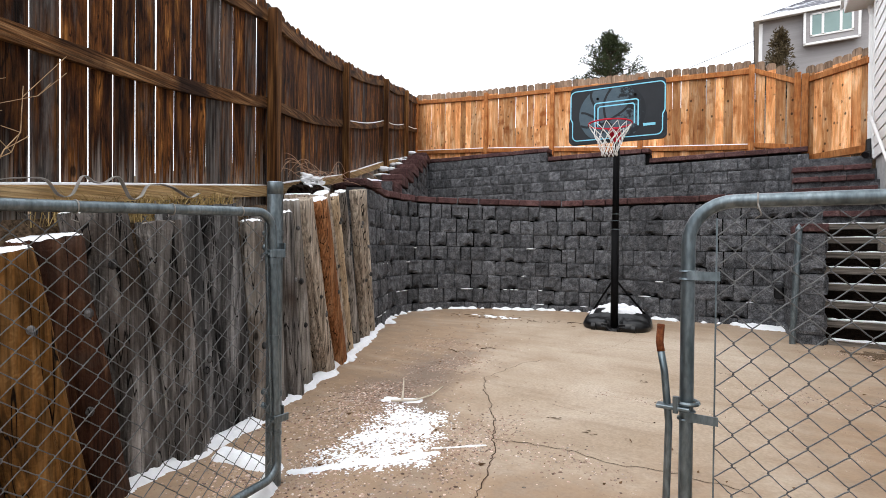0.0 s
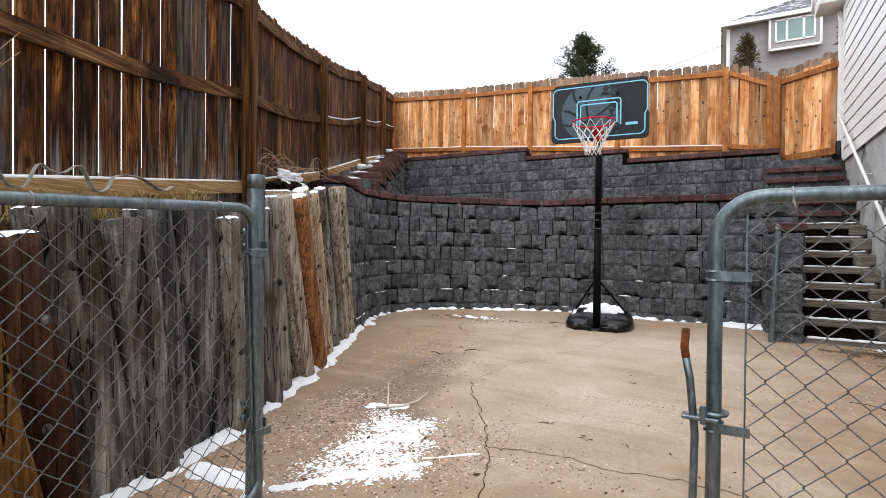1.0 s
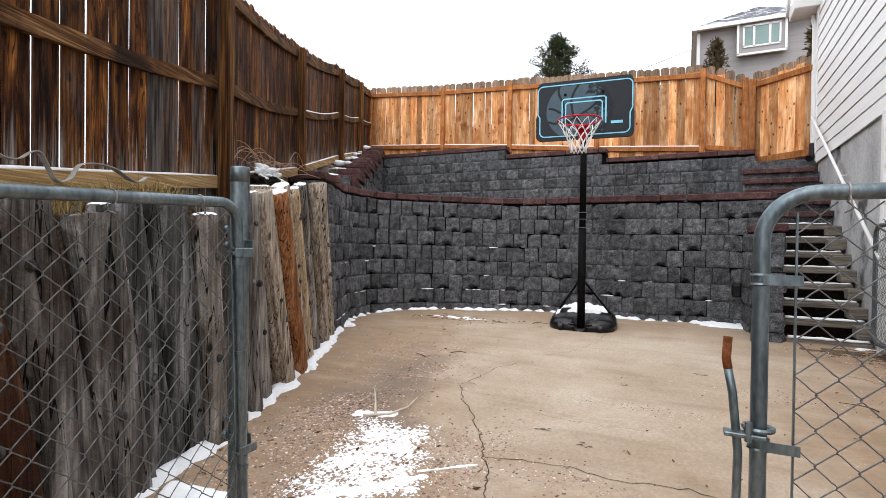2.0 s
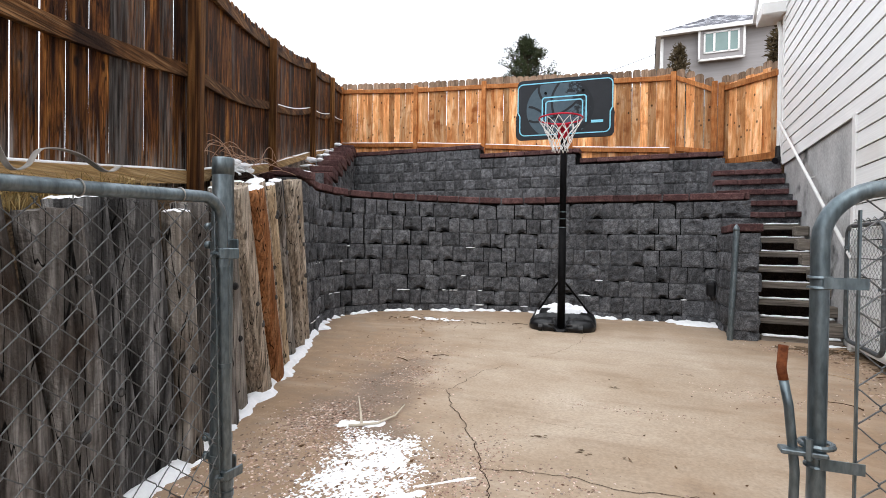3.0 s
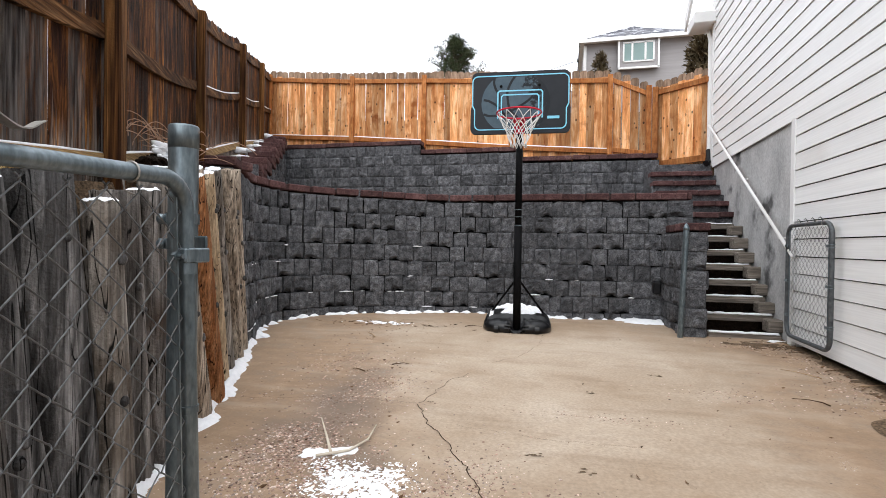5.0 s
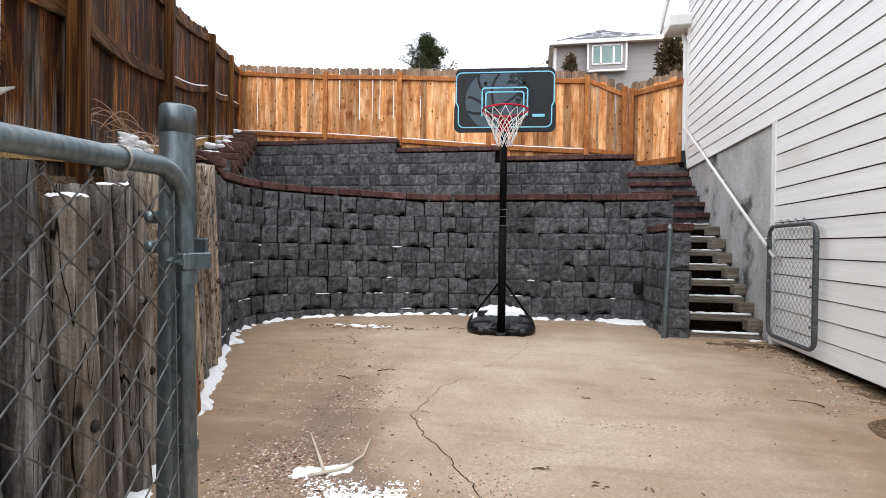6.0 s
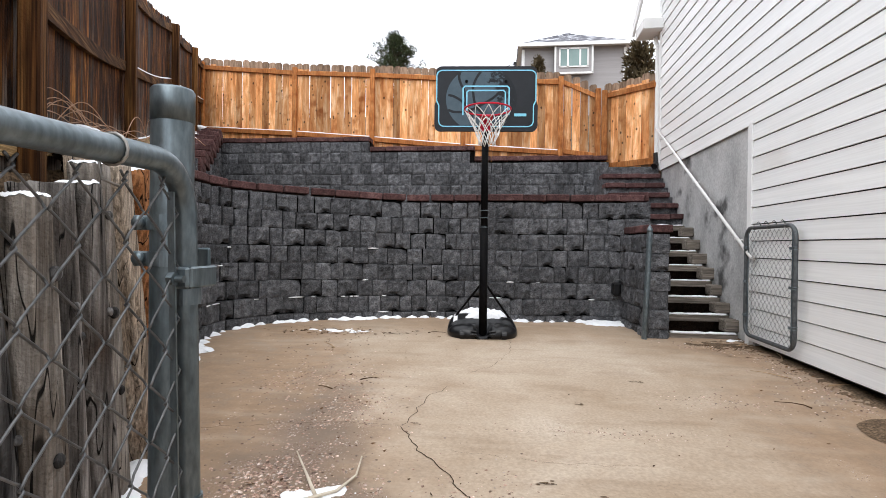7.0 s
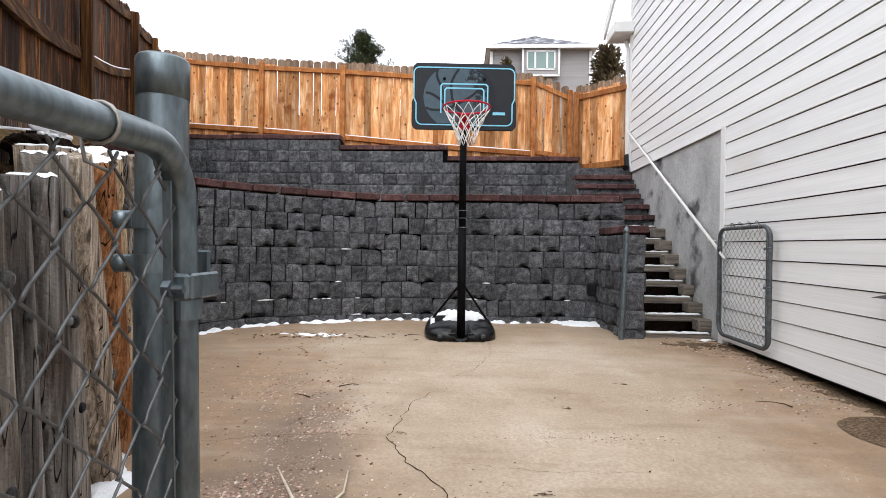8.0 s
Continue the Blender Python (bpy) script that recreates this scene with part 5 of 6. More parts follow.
    def outline(inset, notch):
        xa, r = w / 2 - inset, 0.06
        zl, zh = z0 + inset, z1 - inset
        pts = []
        for cx, cz, a0 in ((xa - r, zl + r, 270), (xa - r - notch, zh - r, 0), (-xa + r + notch, zh - r, 90), (-xa + r, zl + r, 180)):
            pts += [(cx + r * math.cos(radians(a0 + 90 * i / 5)), cz + r * math.sin(radians(a0 + 90 * i / 5))) for i in range(6)]
            if a0 == 270:
                pts += [(xa, z0 + 0.27), (xa - notch, z0 + 0.32)]
            if a0 == 90:
                pts += [(-xa + notch, z0 + 0.32), (-xa, z0 + 0.27)]
        return pts
    bm = bmesh.new()
    o = outline(0, 0.014)
    f = [bm.verts.new((x, fy, z)) for x, z in o]
    k = [bm.verts.new((x, fy + 0.045, z)) for x, z in o]
    bm.faces.new(f)
    bm.faces.new(k[::-1])
    for i in range(len(o)):
        j = (i + 1) % len(o)
        bm.faces.new((f[j], f[i], k[i], k[j]))
    bmesh.ops.recalc_face_normals(bm, faces=bm.faces)
    board = part("backboard", bm, M_BOARD, t, "black moulded backboard with cyan lines")

    def ribbon(pts, r, closed=True):
        bm = bmesh.new()
        n = len(pts)
        for i in range(n if closed else n - 1):
            (xa, za), (xb, zb) = pts[i], pts[(i + 1) % n]
            d = Vector((xb - xa, zb - za))
            if d.length < 1e-5:
                continue
            d.normalize()
            nx, nz = -d.y * r, d.x * r
            q = [bm.verts.new((x, fy - 0.004, z)) for x, z in ((xa + nx - d.x * r * 0.3, za + nz - d.y * r * 0.3), (xb + nx + d.x * r * 0.3, zb + nz + d.y * r * 0.3), (xb - nx + d.x * r * 0.3, zb - nz + d.y * r * 0.3), (xa - nx - d.x * r * 0.3, za - nz - d.y * r * 0.3))]
            bm.faces.new(q)
        return bm
    part("border_line", ribbon(outline(0.046, -0.024), 0.0065), M_CYAN, board, "cyan border line")
    for half, zl, zh in ((0.245, 2.40, 2.705), (0.205, 2.43, 2.66)):
        part("target_line", ribbon([(-half, zl), (-half, zh - 0.02), (-half + 0.02, zh), (half - 0.02, zh), (half, zh - 0.02), (half, zl)], 0.0075, False), M_CYAN, board, "cyan target line")
    # the ball picture
    bm = bmesh.new()
    cx, cz, R = -0.05, 2.57, 0.35
    ring = []
    for i in range(48):
        a = i * math.tau / 48
        x, z = cx + R * 1.08 * math.cos(a), cz + R * math.sin(a)
        ring.append(bm.verts.new((x, fy - 0.002, min(max(z, z0 + 0.06), z1 - 0.06))))
    bm.faces.new(ring)
    bmesh.ops.recalc_face_normals(bm, faces=bm.faces)
    part("ball_print", bm, M_BALL, board, "faded slate grey ball print")
    for pts in ([(-0.28, 2.86), (-0.29, 2.8), (-0.27, 2.73), (-0.235, 2.66), (-0.21, 2.55), (-0.2, 2.45)],
                [(-0.4, 2.61), (-0.34, 2.595), (-0.24, 2.53), (-0.165, 2.43), (-0.14, 2.33)],
                [(-0.06, 2.86), (-0.1, 2.8), (-0.13, 2.73), (-0.14, 2.66), (-0.11, 2.5), (-0.02, 2.4)],
                [(-0.4, 2.45), (-0.33, 2.43), (-0.2, 2.44), (-0.06, 2.5), (0.1, 2.6), (0.2, 2.72)]):
        pts = [(p.x, p.y) for p in smooth_path(pts, 0.02)]
        bm = ribbon(pts, 0.013, False)
        for v in bm.verts:
            v.co.y = fy - 0.003
        part("ball_seam", bm, M_BOARD, board)
    bm = bmesh.new()
    rect(bm, (0.30, fy - 0.006, 2.385), (0.43, fy - 0.002, 2.415))
    part("maker_mark", bm, M_CYAN, board, "small pale blue maker's plate")
    for s in (-1, 1):
        bm = bmesh.new()
        tube(bm, [(s * 0.21, fy - 0.012, 2.755), (s * 0.21, fy, 2.755)], 0.016, 10)
        part("bolt", bm, M_POLE, board)
    # rim
    rz, ry, rr = 2.355, -0.45, 0.229
    bm = bmesh.new()
    tube(bm, arc((0, ry, rz), rr, 0, 360, (1, 0, 0), (0, 1, 0), 40)[:-1], 0.009, 8, closed=True)
    rim = part("rim", bm, M_RED, t, "red steel rim", smooth=True)
    bm = bmesh.new()
    rect(bm, (-0.06, fy - 0.012, rz - 0.13), (0.06, fy - 0.001, rz + 0.01), bev=0.004)
    tube(bm, [(-0.05, fy - 0.005, rz - 0.1), (-0.05, -0.22, rz - 0.01)], 0.008, 6)
    tube(bm, [(0.05, fy - 0.005, rz - 0.1), (0.05, -0.22, rz - 0.01)], 0.008, 6)
    rect(bm, (-0.07, -0.235, rz - 0.012), (0.07, fy - 0.005, rz - 0.002), bev=0.003)
    part("bracket", bm, M_RED, rim)
    n = 12
    for k in range(n):
        for sgn in (-1, 1):
            bm = bmesh.new()
            pts = []
            for i in range(11):
                u = i / 10
                a = (k + sgn * u * 2.5) * math.tau / n
                r = lerp(rr, 0.085, min(1, u * 1.15) ** 0.75) + 0.008 * math.sin(u * 9 + k)
                pts.append((r * math.cos(a), ry + r * math.sin(a), rz - 0.012 - 0.34 * u))
            tube(bm, pts, 0.0042, 5)
            part("net_cord", bm, M_NET, t, smooth=True)
    # arms from pole to board
    for z in (2.28, 2.5):
        bm = bmesh.new()
        rect(bm, (-0.05, fy + 0.04, z), (0.05, 0.04, z + 0.04), bev=0.004)
        part("arm", bm, M_POLE, t)


hoop()


# ---- snow on the ground ----
def field_sheet(name, lo, hi, step, value, height, label, category, material, kind="stuff", lift=0.0):
    """A lumpy sheet lying on the slab wherever value(x, y) is above zero; its rim sinks into the slab."""
    nx, ny = int((hi[0] - lo[0]) / step), int((hi[1] - lo[1]) / step)
    val, vs, idx, fs = {}, [], {}, []
    for j in range(ny + 1):
        for i in range(nx + 1):
            x, y = lo[0] + i * step, lo[1] + j * step
            val[i, j] = value(x, y)

    def vert(i, j):
        if (i, j) not in idx:
            x, y = lo[0] + i * step, lo[1] + j * step
            v = max(-0.3, min(1.0, val[i, j]))
            idx[i, j] = len(vs)
            vs.append((x, y, slab_h(x, y) + lift + (height * math.sqrt(v) if v > 0 else v * 0.03)))
        return idx[i, j]
    for j in range(ny):
        for i in range(nx):
            if max(val[i, j], val[i + 1, j], val[i, j + 1], val[i + 1, j + 1]) > 0:
                fs.append((vert(i, j), vert(i + 1, j), vert(i + 1, j + 1), vert(i, j + 1)))
    me = bpy.data.meshes.new(name)
    me.from_pydata(vs, [], fs)
    me.materials.append(material)
    for p in me.polygons:
        p.use_smooth = True
    return tagged(new(name, me), label, category, kind=kind)


def nz(x, y, f, s=0.0):
    return noise.noise((x * f, y * f, s))


def seg_dist(x, y, a, b):
    p, a, b = Vector((x, y)), Vector(a), Vector(b)
    t = max(0, min(1, (p - a).dot(b - a) / (b - a).length_squared))
    return (p - a - (b - a) * t).length


def log_foot(x, y):
    d = x - along(LOG_LINE, y) + (0.05 if y < 3.3 else 0.01)
    w = (0.095 if y > 1.7 else 0.062) * (0.85 + 1.0 * nz(x, y, 4.3, 4))
    main = 1 - abs(d - 0.02) / max(0.05, w)
    branch = 1 - seg_dist(x, y, (-2.2, 1.52), (-1.86, 1.56)) / 0.05
    branch = max(branch, 1 - seg_dist(x, y, (-1.86, 1.56), (-1.7, 1.36)) / 0.04)
    return (max(main, branch) + 0.45 * nz(x, y, 9, 1) + 0.25 * nz(x, y, 24, 2)) * 0.8 - (0.06 if y > 1.7 else -0.02)


field_sheet("log_foot_snow", (-4.15, 0.3), (-1.5, 5.1), 0.014, log_foot, 0.05, "white snow drifted along the feet of the logs", "snow", M_SNOW)


def patch(x, y):
    # an uneven wedge, narrow towards the far sticks, with a thin tail to the crack
    u = (y - 1.55) / 1.1
    left, right = lerp(-1.78, -2.0, u), lerp(-1.2 if y > 1.95 else lerp(-1.72, -1.25, max(0, (y - 1.55) / 0.4)), -1.62, max(0, u - 0.35))
    inside = min(x - left, right - x, (y - 1.56) + 0.0, 2.68 - y) / 0.14
    tail = 1 - seg_dist(x, y, (-1.34, 2.16), (-1.12, 2.34)) / 0.012 - 0.35
    edge = 1 - seg_dist(x, y, (-1.76, 1.58), (-1.3, 2.12)) / 0.026
    v = min(1, inside) * 0.6 + 0.4 * nz(x, y, 8, 3) + 0.55 * nz(x, y * 0.8, 36, 5) + 0.9 * nz(x, y, 85, 8) - 0.4
    return max(v if inside > -0.4 else -1, 1 - seg_dist(x, y, (-2.04, 2.66), (-1.86, 2.74)) / 0.05 + 0.6 * nz(x, y, 22, 9), tail + 1.1 * nz(x, y, 26, 6), edge + 0.5 * nz(x, y, 20, 7))


field_sheet("snow_patch", (-2.15, 1.45), (-1.0, 2.85), 0.0062, patch, 0.008, "thin broken patch of snow with grit showing through", "snow", M_SNOW)

LOWP = [p.to_2d() for p in smooth_path(LOW_PTS)]


def wall_foot(x, y):
    d = min((Vector((x, y)) - p).length for p in LOWP[::3])
    v = 1 - d / 0.13 + 0.75 * nz(x, y, 3.1, 11) + 0.35 * nz(x, y, 14, 12) - 0.12
    pile = 1 - math.hypot((x - 0.24) / 0.28, (y - 7.13) / 0.13) + 0.3 * nz(x, y, 14, 15)
    return max(v - 0.4, pile)


field_sheet("wall_foot_snow", (-4.4, 5.0), (0.5, 7.5), 0.02, wall_foot, 0.045, "snow lying in the angle of wall and slab", "snow", M_SNOW)


def litter_snow(x, y):
    return 0.5 - math.hypot((x + 2.95) / 0.42, (y - 6.2) / 0.14) + 0.9 * nz(x, y, 12, 21) + 0.6 * nz(x, y, 30, 22) - 0.05


field_sheet("leaf_snow", (-3.6, 5.9), (-2.3, 6.55), 0.02, litter_snow, 0.015, "scattered snow on dead leaves", "snow", M_SNOW)
field_sheet("step_foot_snow", (0.9, 6.15), (1.5, 6.45), 0.02, lambda x, y: 0.35 - math.hypot((x - 1.34) / 0.2, (y - 6.3) / 0.08) + 0.7 * nz(x, y, 14, 31), 0.025, "bits of snow at the foot of the steps", "snow", M_SNOW)


def ledge_snow():
    rng = random.Random(31)
    bm = bmesh.new()
    path = smooth_path(LOW_PTS)
    total = path_length(path)
    for k in range(30):
        s = rng.uniform(0.3, total * (0.55 if k < 22 else 0.98))
        c = rng.choice((1, 2, 2, 3, 3, 4, 5))
        z = -0.03 + c * COURSE
        p, d = at_length(path, s)
        inward = Vector((-d.y, d.x, 0))
        q = p + inward * (0.06 * (z + 0.03) - 0.004)
        w = rng.uniform(0.03, 0.075) if k % 3 else rng.uniform(0.08, 0.12)
        m = Matrix.Translation((q.x, q.y, z)) @ Matrix.Rotation(math.atan2(d.y, d.x), 4, "Z") @ Matrix.Diagonal((w, 0.014, rng.uniform(0.006, 0.011), 1))
        bmesh.ops.create_icosphere(bm, subdivisions=1, radius=1, matrix=m)
    ob = part("ledge_snow", bm, M_SNOW, smooth=True)
    tagged(ob, "small bits of snow on the block ledges", "snow", kind="stuff")


ledge_snow()


field_sheet("wall_debris", (0.7, 3.2), (1.56, 6.5), 0.03, lambda x, y: max(0.8 - (1.56 - 0.0245 * (HY1 - y) - x) / (0.16 + 0.1 * nz(x, y, 2.5, 41)), 0.9 - math.hypot((x - 1.15) / 0.42, (y - 6.05) / 0.22)) + 0.75 * nz(x, y, 9, 42) + 0.5 * nz(x, y, 28, 43) - 0.25, 0.008,
            "dark soil and leaf debris along the house wall", "debris", M_SOIL)


# ---- cracks in the slab ----
M_CRACK = surface("crack_dirt", [(0.3, (0.02, 0.013, 0.008)), (0.65, (0.07, 0.045, 0.028))], (30, 30, 30), 8, 0.95, 60, 0.6, 0.01)


def crack(name, pts, width, seed):
    rng = random.Random(seed)
    fine = []
    for (xa, ya), (xb, yb) in zip(pts, pts[1:]):
        n = max(2, int(math.hypot(xb - xa, yb - ya) / 0.03))
        for i in range(n):
            u = i / n
            fine.append((lerp(xa, xb, u) + rng.uniform(-0.009, 0.009) + 0.03 * noise.noise((i * 0.23, seed, 3.1)), lerp(ya, yb, u) + rng.uniform(-0.009, 0.009) + 0.03 * noise.noise((i * 0.23, seed, 7.7))))
    fine.append(pts[-1])
    bm = bmesh.new()
    prev = None
    for i, (x, y) in enumerate(fine):
        a, b = fine[max(i - 1, 0)], fine[min(i + 1, len(fine) - 1)]
        d = Vector((b[0] - a[0], b[1] - a[1])).normalized()
        w = 0.62 * width * (0.5 + 0.6 * abs(noise.noise((i * 0.35, seed, 0))) + rng.uniform(0, 0.35)) * (0.3 if i in (0, len(fine) - 1) else 1)
        z = slab_h(x, y) + 0.0025
        row = [bm.verts.new((x - d.y * k * w, y + d.x * k * w, z)) for k in (-0.5, 0.5)]
        if prev:
            bm.faces.new((prev[0], row[0], row[1], prev[1]))
        prev = row
    bmesh.ops.recalc_face_normals(bm, faces=bm.faces)
    for f in bm.faces:
        if f.normal.z < 0:
            f.normal_flip()
    tagged(part(name, bm, M_CRACK), "dark dirt-filled crack in the concrete", "crack", "cracks in the slab", "structure")


crack("crack", [(-0.86, 1.6), (-0.91, 1.85), (-0.98, 2.11), (-1.09, 2.39), (-1.29, 2.77), (-1.57, 3.21), (-1.72, 3.49)], 0.012, 1)
crack("crack", [(-1.72, 3.49), (-1.69, 3.66), (-1.66, 3.85), (-1.62, 4.1), (-1.5, 4.3)], 0.008, 2)
crack("crack", [(-1.10, 2.43), (-0.95, 2.48), (-0.71, 2.51), (-0.51, 2.47), (-0.37, 2.5), (-0.2, 2.53), (0.1, 2.5)], 0.009, 3)
crack("crack", [(-2.95, 3.28), (-2.5, 3.42), (-2.12, 3.5), (-1.72, 3.5)], 0.005, 4)
crack("crack", [(-1.03, 6.0), (-1.03, 5.5), (-1.17, 4.96), (-1.4, 4.65)], 0.005, 5)
crack("crack", [(-1.4, 3.2), (-0.9, 3.12), (-0.4, 3.15)], 0.003, 6)


# ---- grit, leaves, twigs ----
M_GRIT = surface("grit", [(0.3, (0.16, 0.09, 0.065)), (0.5, (0.36, 0.25, 0.2)), (0.7, (0.6, 0.54, 0.49))], (30, 30, 30), 3, 0.9, 60, 0.2, per_island=0.65)
M_LEAF = surface("dead_leaf", [(0.3, (0.05, 0.026, 0.014)), (0.7, (0.16, 0.09, 0.045))], (20, 20, 20), 4, 0.85, 60, 0.2, per_island=0.6)
M_TWIG = surface("dry_twig", [(0.3, (0.28, 0.17, 0.09)), (0.7, (0.5, 0.36, 0.22))], (20, 20, 20), 4, 0.85, 60, 0.2)
M_STEM = surface("reddish_stem", [(0.3, (0.3, 0.16, 0.1)), (0.7, (0.52, 0.36, 0.26))], (20, 20, 20), 4, 0.85, 60, 0.2)
M_PALETWIG = surface("pale_stick", [(0.3, (0.5, 0.43, 0.34)), (0.7, (0.66, 0.6, 0.5))], (20, 20, 20), 4, 0.85, 60, 0.2)


def scatter(name, spots, material, label, category, seed, flat=0.6, leaf=False):
    """Many small stones or leaf bits: spots are (x, y, spread x, spread y, count, smallest, largest)."""
    rng = random.Random(seed)
    vs, fs = [], []
    unit = [(1, 0, 0), (0, 1, 0), (-1, 0, 0), (0, -1, 0), (0, 0, 1), (0.6, 0.6, 0.55), (-0.6, 0.6, 0.5), (-0.6, -0.6, 0.6), (0.6, -0.6, 0.5)]
    tri = [(0, 5, 8), (0, 1, 5), (1, 6, 5), (1, 2, 6), (2, 7, 6), (2, 3, 7), (3, 8, 7), (3, 0, 8), (5, 6, 4), (6, 7, 4), (7, 8, 4), (8, 5, 4)]
    for cx, cy, sx, sy, cnt, r0, r1 in spots:
        for _ in range(cnt):
            x, y = rng.gauss(cx, sx), rng.gauss(cy, sy)
            if x > 1.48 - 0.0245 * (HY1 - y) or y > 7.0 or x < along(LOG_LINE, y) + 0.05 or x < -3.9:
                continue
            r = 1.35 * (r0 + (r1 - r0) * rng.random() ** 2.2)
            a = rng.uniform(0, math.tau)
            ca, sa = math.cos(a), math.sin(a)
            z = slab_h(x, y) - 0.001
            k = len(vs)
            ax, ay = r * rng.uniform(0.7, 1.3), r * rng.uniform(0.5, 1.0)
            if leaf:
                h = rng.uniform(0.001, 0.006)
                vs += [(x + ca * px * r - sa * py * r, y + sa * px * r + ca * py * r, z + 0.003 + hz * h) for px, py, hz in ((-1, 0, 1), (-0.2, -0.45, 0), (1, 0, 2), (-0.1, 0.45, 1.5))]
                fs += [(k, k + 1, k + 2, k + 3)]
            else:
                vs += [(x + ca * px * ax - sa * py * ay, y + sa * px * ax + ca * py * ay, z + pz * r * flat) for px, py, pz in unit]
                fs += [(k + p, k + q, k + s) for p, q, s in tri]
    me = bpy.data.meshes.new(name)
    me.from_pydata(vs, [], fs)
    me.materials.append(material)
    tagged(new(name, me), label, category, kind="stuff")


scatter("grit", [
    (-2.08, 2.4, 0.2, 0.36, 4200, 0.0015, 0.008), (-2.2, 2.75, 0.12, 0.16, 1500, 0.0015, 0.008), (-1.75, 1.5, 0.4, 0.17, 2600, 0.0015, 0.008), (-1.25, 2.3, 0.12, 0.26, 2600, 0.0015, 0.006), (-1.65, 2.15, 0.3, 0.35, 1800, 0.002, 0.009), (-2.1, 3.75, 0.14, 0.16, 900, 0.0015, 0.007),
    (-2.5, 4.3, 0.3, 0.3, 1500, 0.0015, 0.008), (-2.2, 3.5, 0.3, 0.25, 400, 0.002, 0.008), (-1.12, 2.2, 0.06, 0.4, 700, 0.0015, 0.007), (-0.75, 2.4, 0.18, 0.1, 600, 0.0015, 0.007),
    (0.35, 4.2, 0.25, 0.12, 350, 0.002, 0.007), (-0.6, 3.55, 0.4, 0.04, 250, 0.002, 0.006), (1.25, 5.0, 0.12, 0.7, 700, 0.002, 0.009), (1.1, 4.3, 0.2, 0.3, 300, 0.002, 0.008), (1.0, 6.0, 0.3, 0.15, 400, 0.002, 0.009),
    (-1.2, 4.0, 1.2, 1.4, 250, 0.001, 0.004), (-2.3, 3.0, 0.4, 0.8, 500, 0.002, 0.007), (-2.9, 5.6, 0.5, 0.5, 300, 0.002, 0.008), (-1.9, 0.9, 0.25, 0.3, 300, 0.002, 0.009)], M_GRIT, "loose pinkish grit and small stones on the slab", "grit", 5)
scatter("dead_leaves", [(-2.9, 6.15, 0.35, 0.1, 120, 0.008, 0.03), (-2.7, 5.2, 0.5, 0.5, 50, 0.006, 0.022), (-2.2, 3.9, 0.4, 0.4, 40, 0.005, 0.018), (1.2, 5.9, 0.2, 0.15, 90, 0.006, 0.025), (1.35, 5.0, 0.08, 0.6, 120, 0.006, 0.02),
                         (-0.6, 2.3, 0.5, 0.3, 25, 0.004, 0.015), (-2.0, 2.2, 0.4, 0.5, 60, 0.005, 0.018), (0.2, 3.6, 0.7, 1.0, 40, 0.004, 0.012)], M_LEAF, "small dead brown leaf bits on the slab", "leaves", 8, leaf=True)


def stick(name, pts, r, material, label, group=""):
    bm = bmesh.new()
    n = len(pts)
    tube(bm, pts, [r * (1 - 0.6 * i / (n - 1)) for i in range(n)], 6)
    tagged(part(name, bm, material, smooth=True), label, "stick", group)


def on_slab(x, y, h=0.004):
    return (x, y, slab_h(x, y) + h)


stick("stick", [on_slab(-1.93, 2.68, 0.01), on_slab(-2.03, 2.83, 0.03), on_slab(-2.13, 2.97, 0.06)], 0.009, M_PALETWIG, "pale dry stick lying on the snow patch")
stick("stick", [on_slab(-1.98, 2.62, 0.012), on_slab(-1.85, 2.72, 0.012), on_slab(-1.8, 2.85, 0.02), on_slab(-1.82, 3.02, 0.03)], 0.009, M_PALETWIG, "pale curved stick lying on the snow patch")
for k, (x, y, a, ln) in enumerate([(-2.2, 4.35, 0.3, 0.16), (-2.75, 5.35, 2.2, 0.3), (-1.95, 6.2, 0.2, 0.2), (1.15, 4.85, 2.4, 0.3), (1.3, 5.1, 0.2, 0.25), (1.35, 4.7, 0.1, 0.3), (0.9, 4.15, 2.6, 0.2), (1.42, 5.5, 1.2, 0.3), (-2.35, 4.1, 2.8, 0.12), (1.3, 6.05, 0.4, 0.18)]):
    stick("twig", [on_slab(x + math.cos(a) * ln * u + 0.015 * math.sin(u * 5 + k), y + math.sin(a) * ln * u, 0.006 + 0.012 * math.sin(u * 3)) for u in (0, 0.3, 0.6, 1)], 0.005, M_TWIG if k % 2 else M_LEAF, "thin dry twig on the slab", "twigs on the slab")


def dent(x, y, r, seed):
    rng = random.Random(seed)
    bm = bmesh.new()
    for k in range(9):
        a = rng.uniform(0, math.tau)
        rr = r * rng.uniform(0.1, 1)
        cx, cy = x + rr * math.cos(a), y + rr * math.sin(a) * 0.7
        s = r * rng.uniform(0.12, 0.3)
        ring = [bm.verts.new((cx + s * math.cos(j * math.tau / 7) * rng.uniform(0.7, 1.2), cy + s * 0.5 * math.sin(j * math.tau / 7) * rng.uniform(0.7, 1.2), slab_h(cx, cy) + 0.0022 + k * 0.0004)) for j in range(7)]
        bm.faces.new(ring)
    tagged(part("spall", bm, M_SOIL), "small dark chipped spot in the concrete", "spall", "chipped spots in the slab", "structure")


for k, (x, y, r) in enumerate([(-0.70, 2.80, 0.05), (-0.94, 2.92, 0.05), (-0.62, 4.02, 0.045), (-0.1, 4.6, 0.05), (-1.65, 3.55, 0.035)]):
    dent(x, y, r, k)


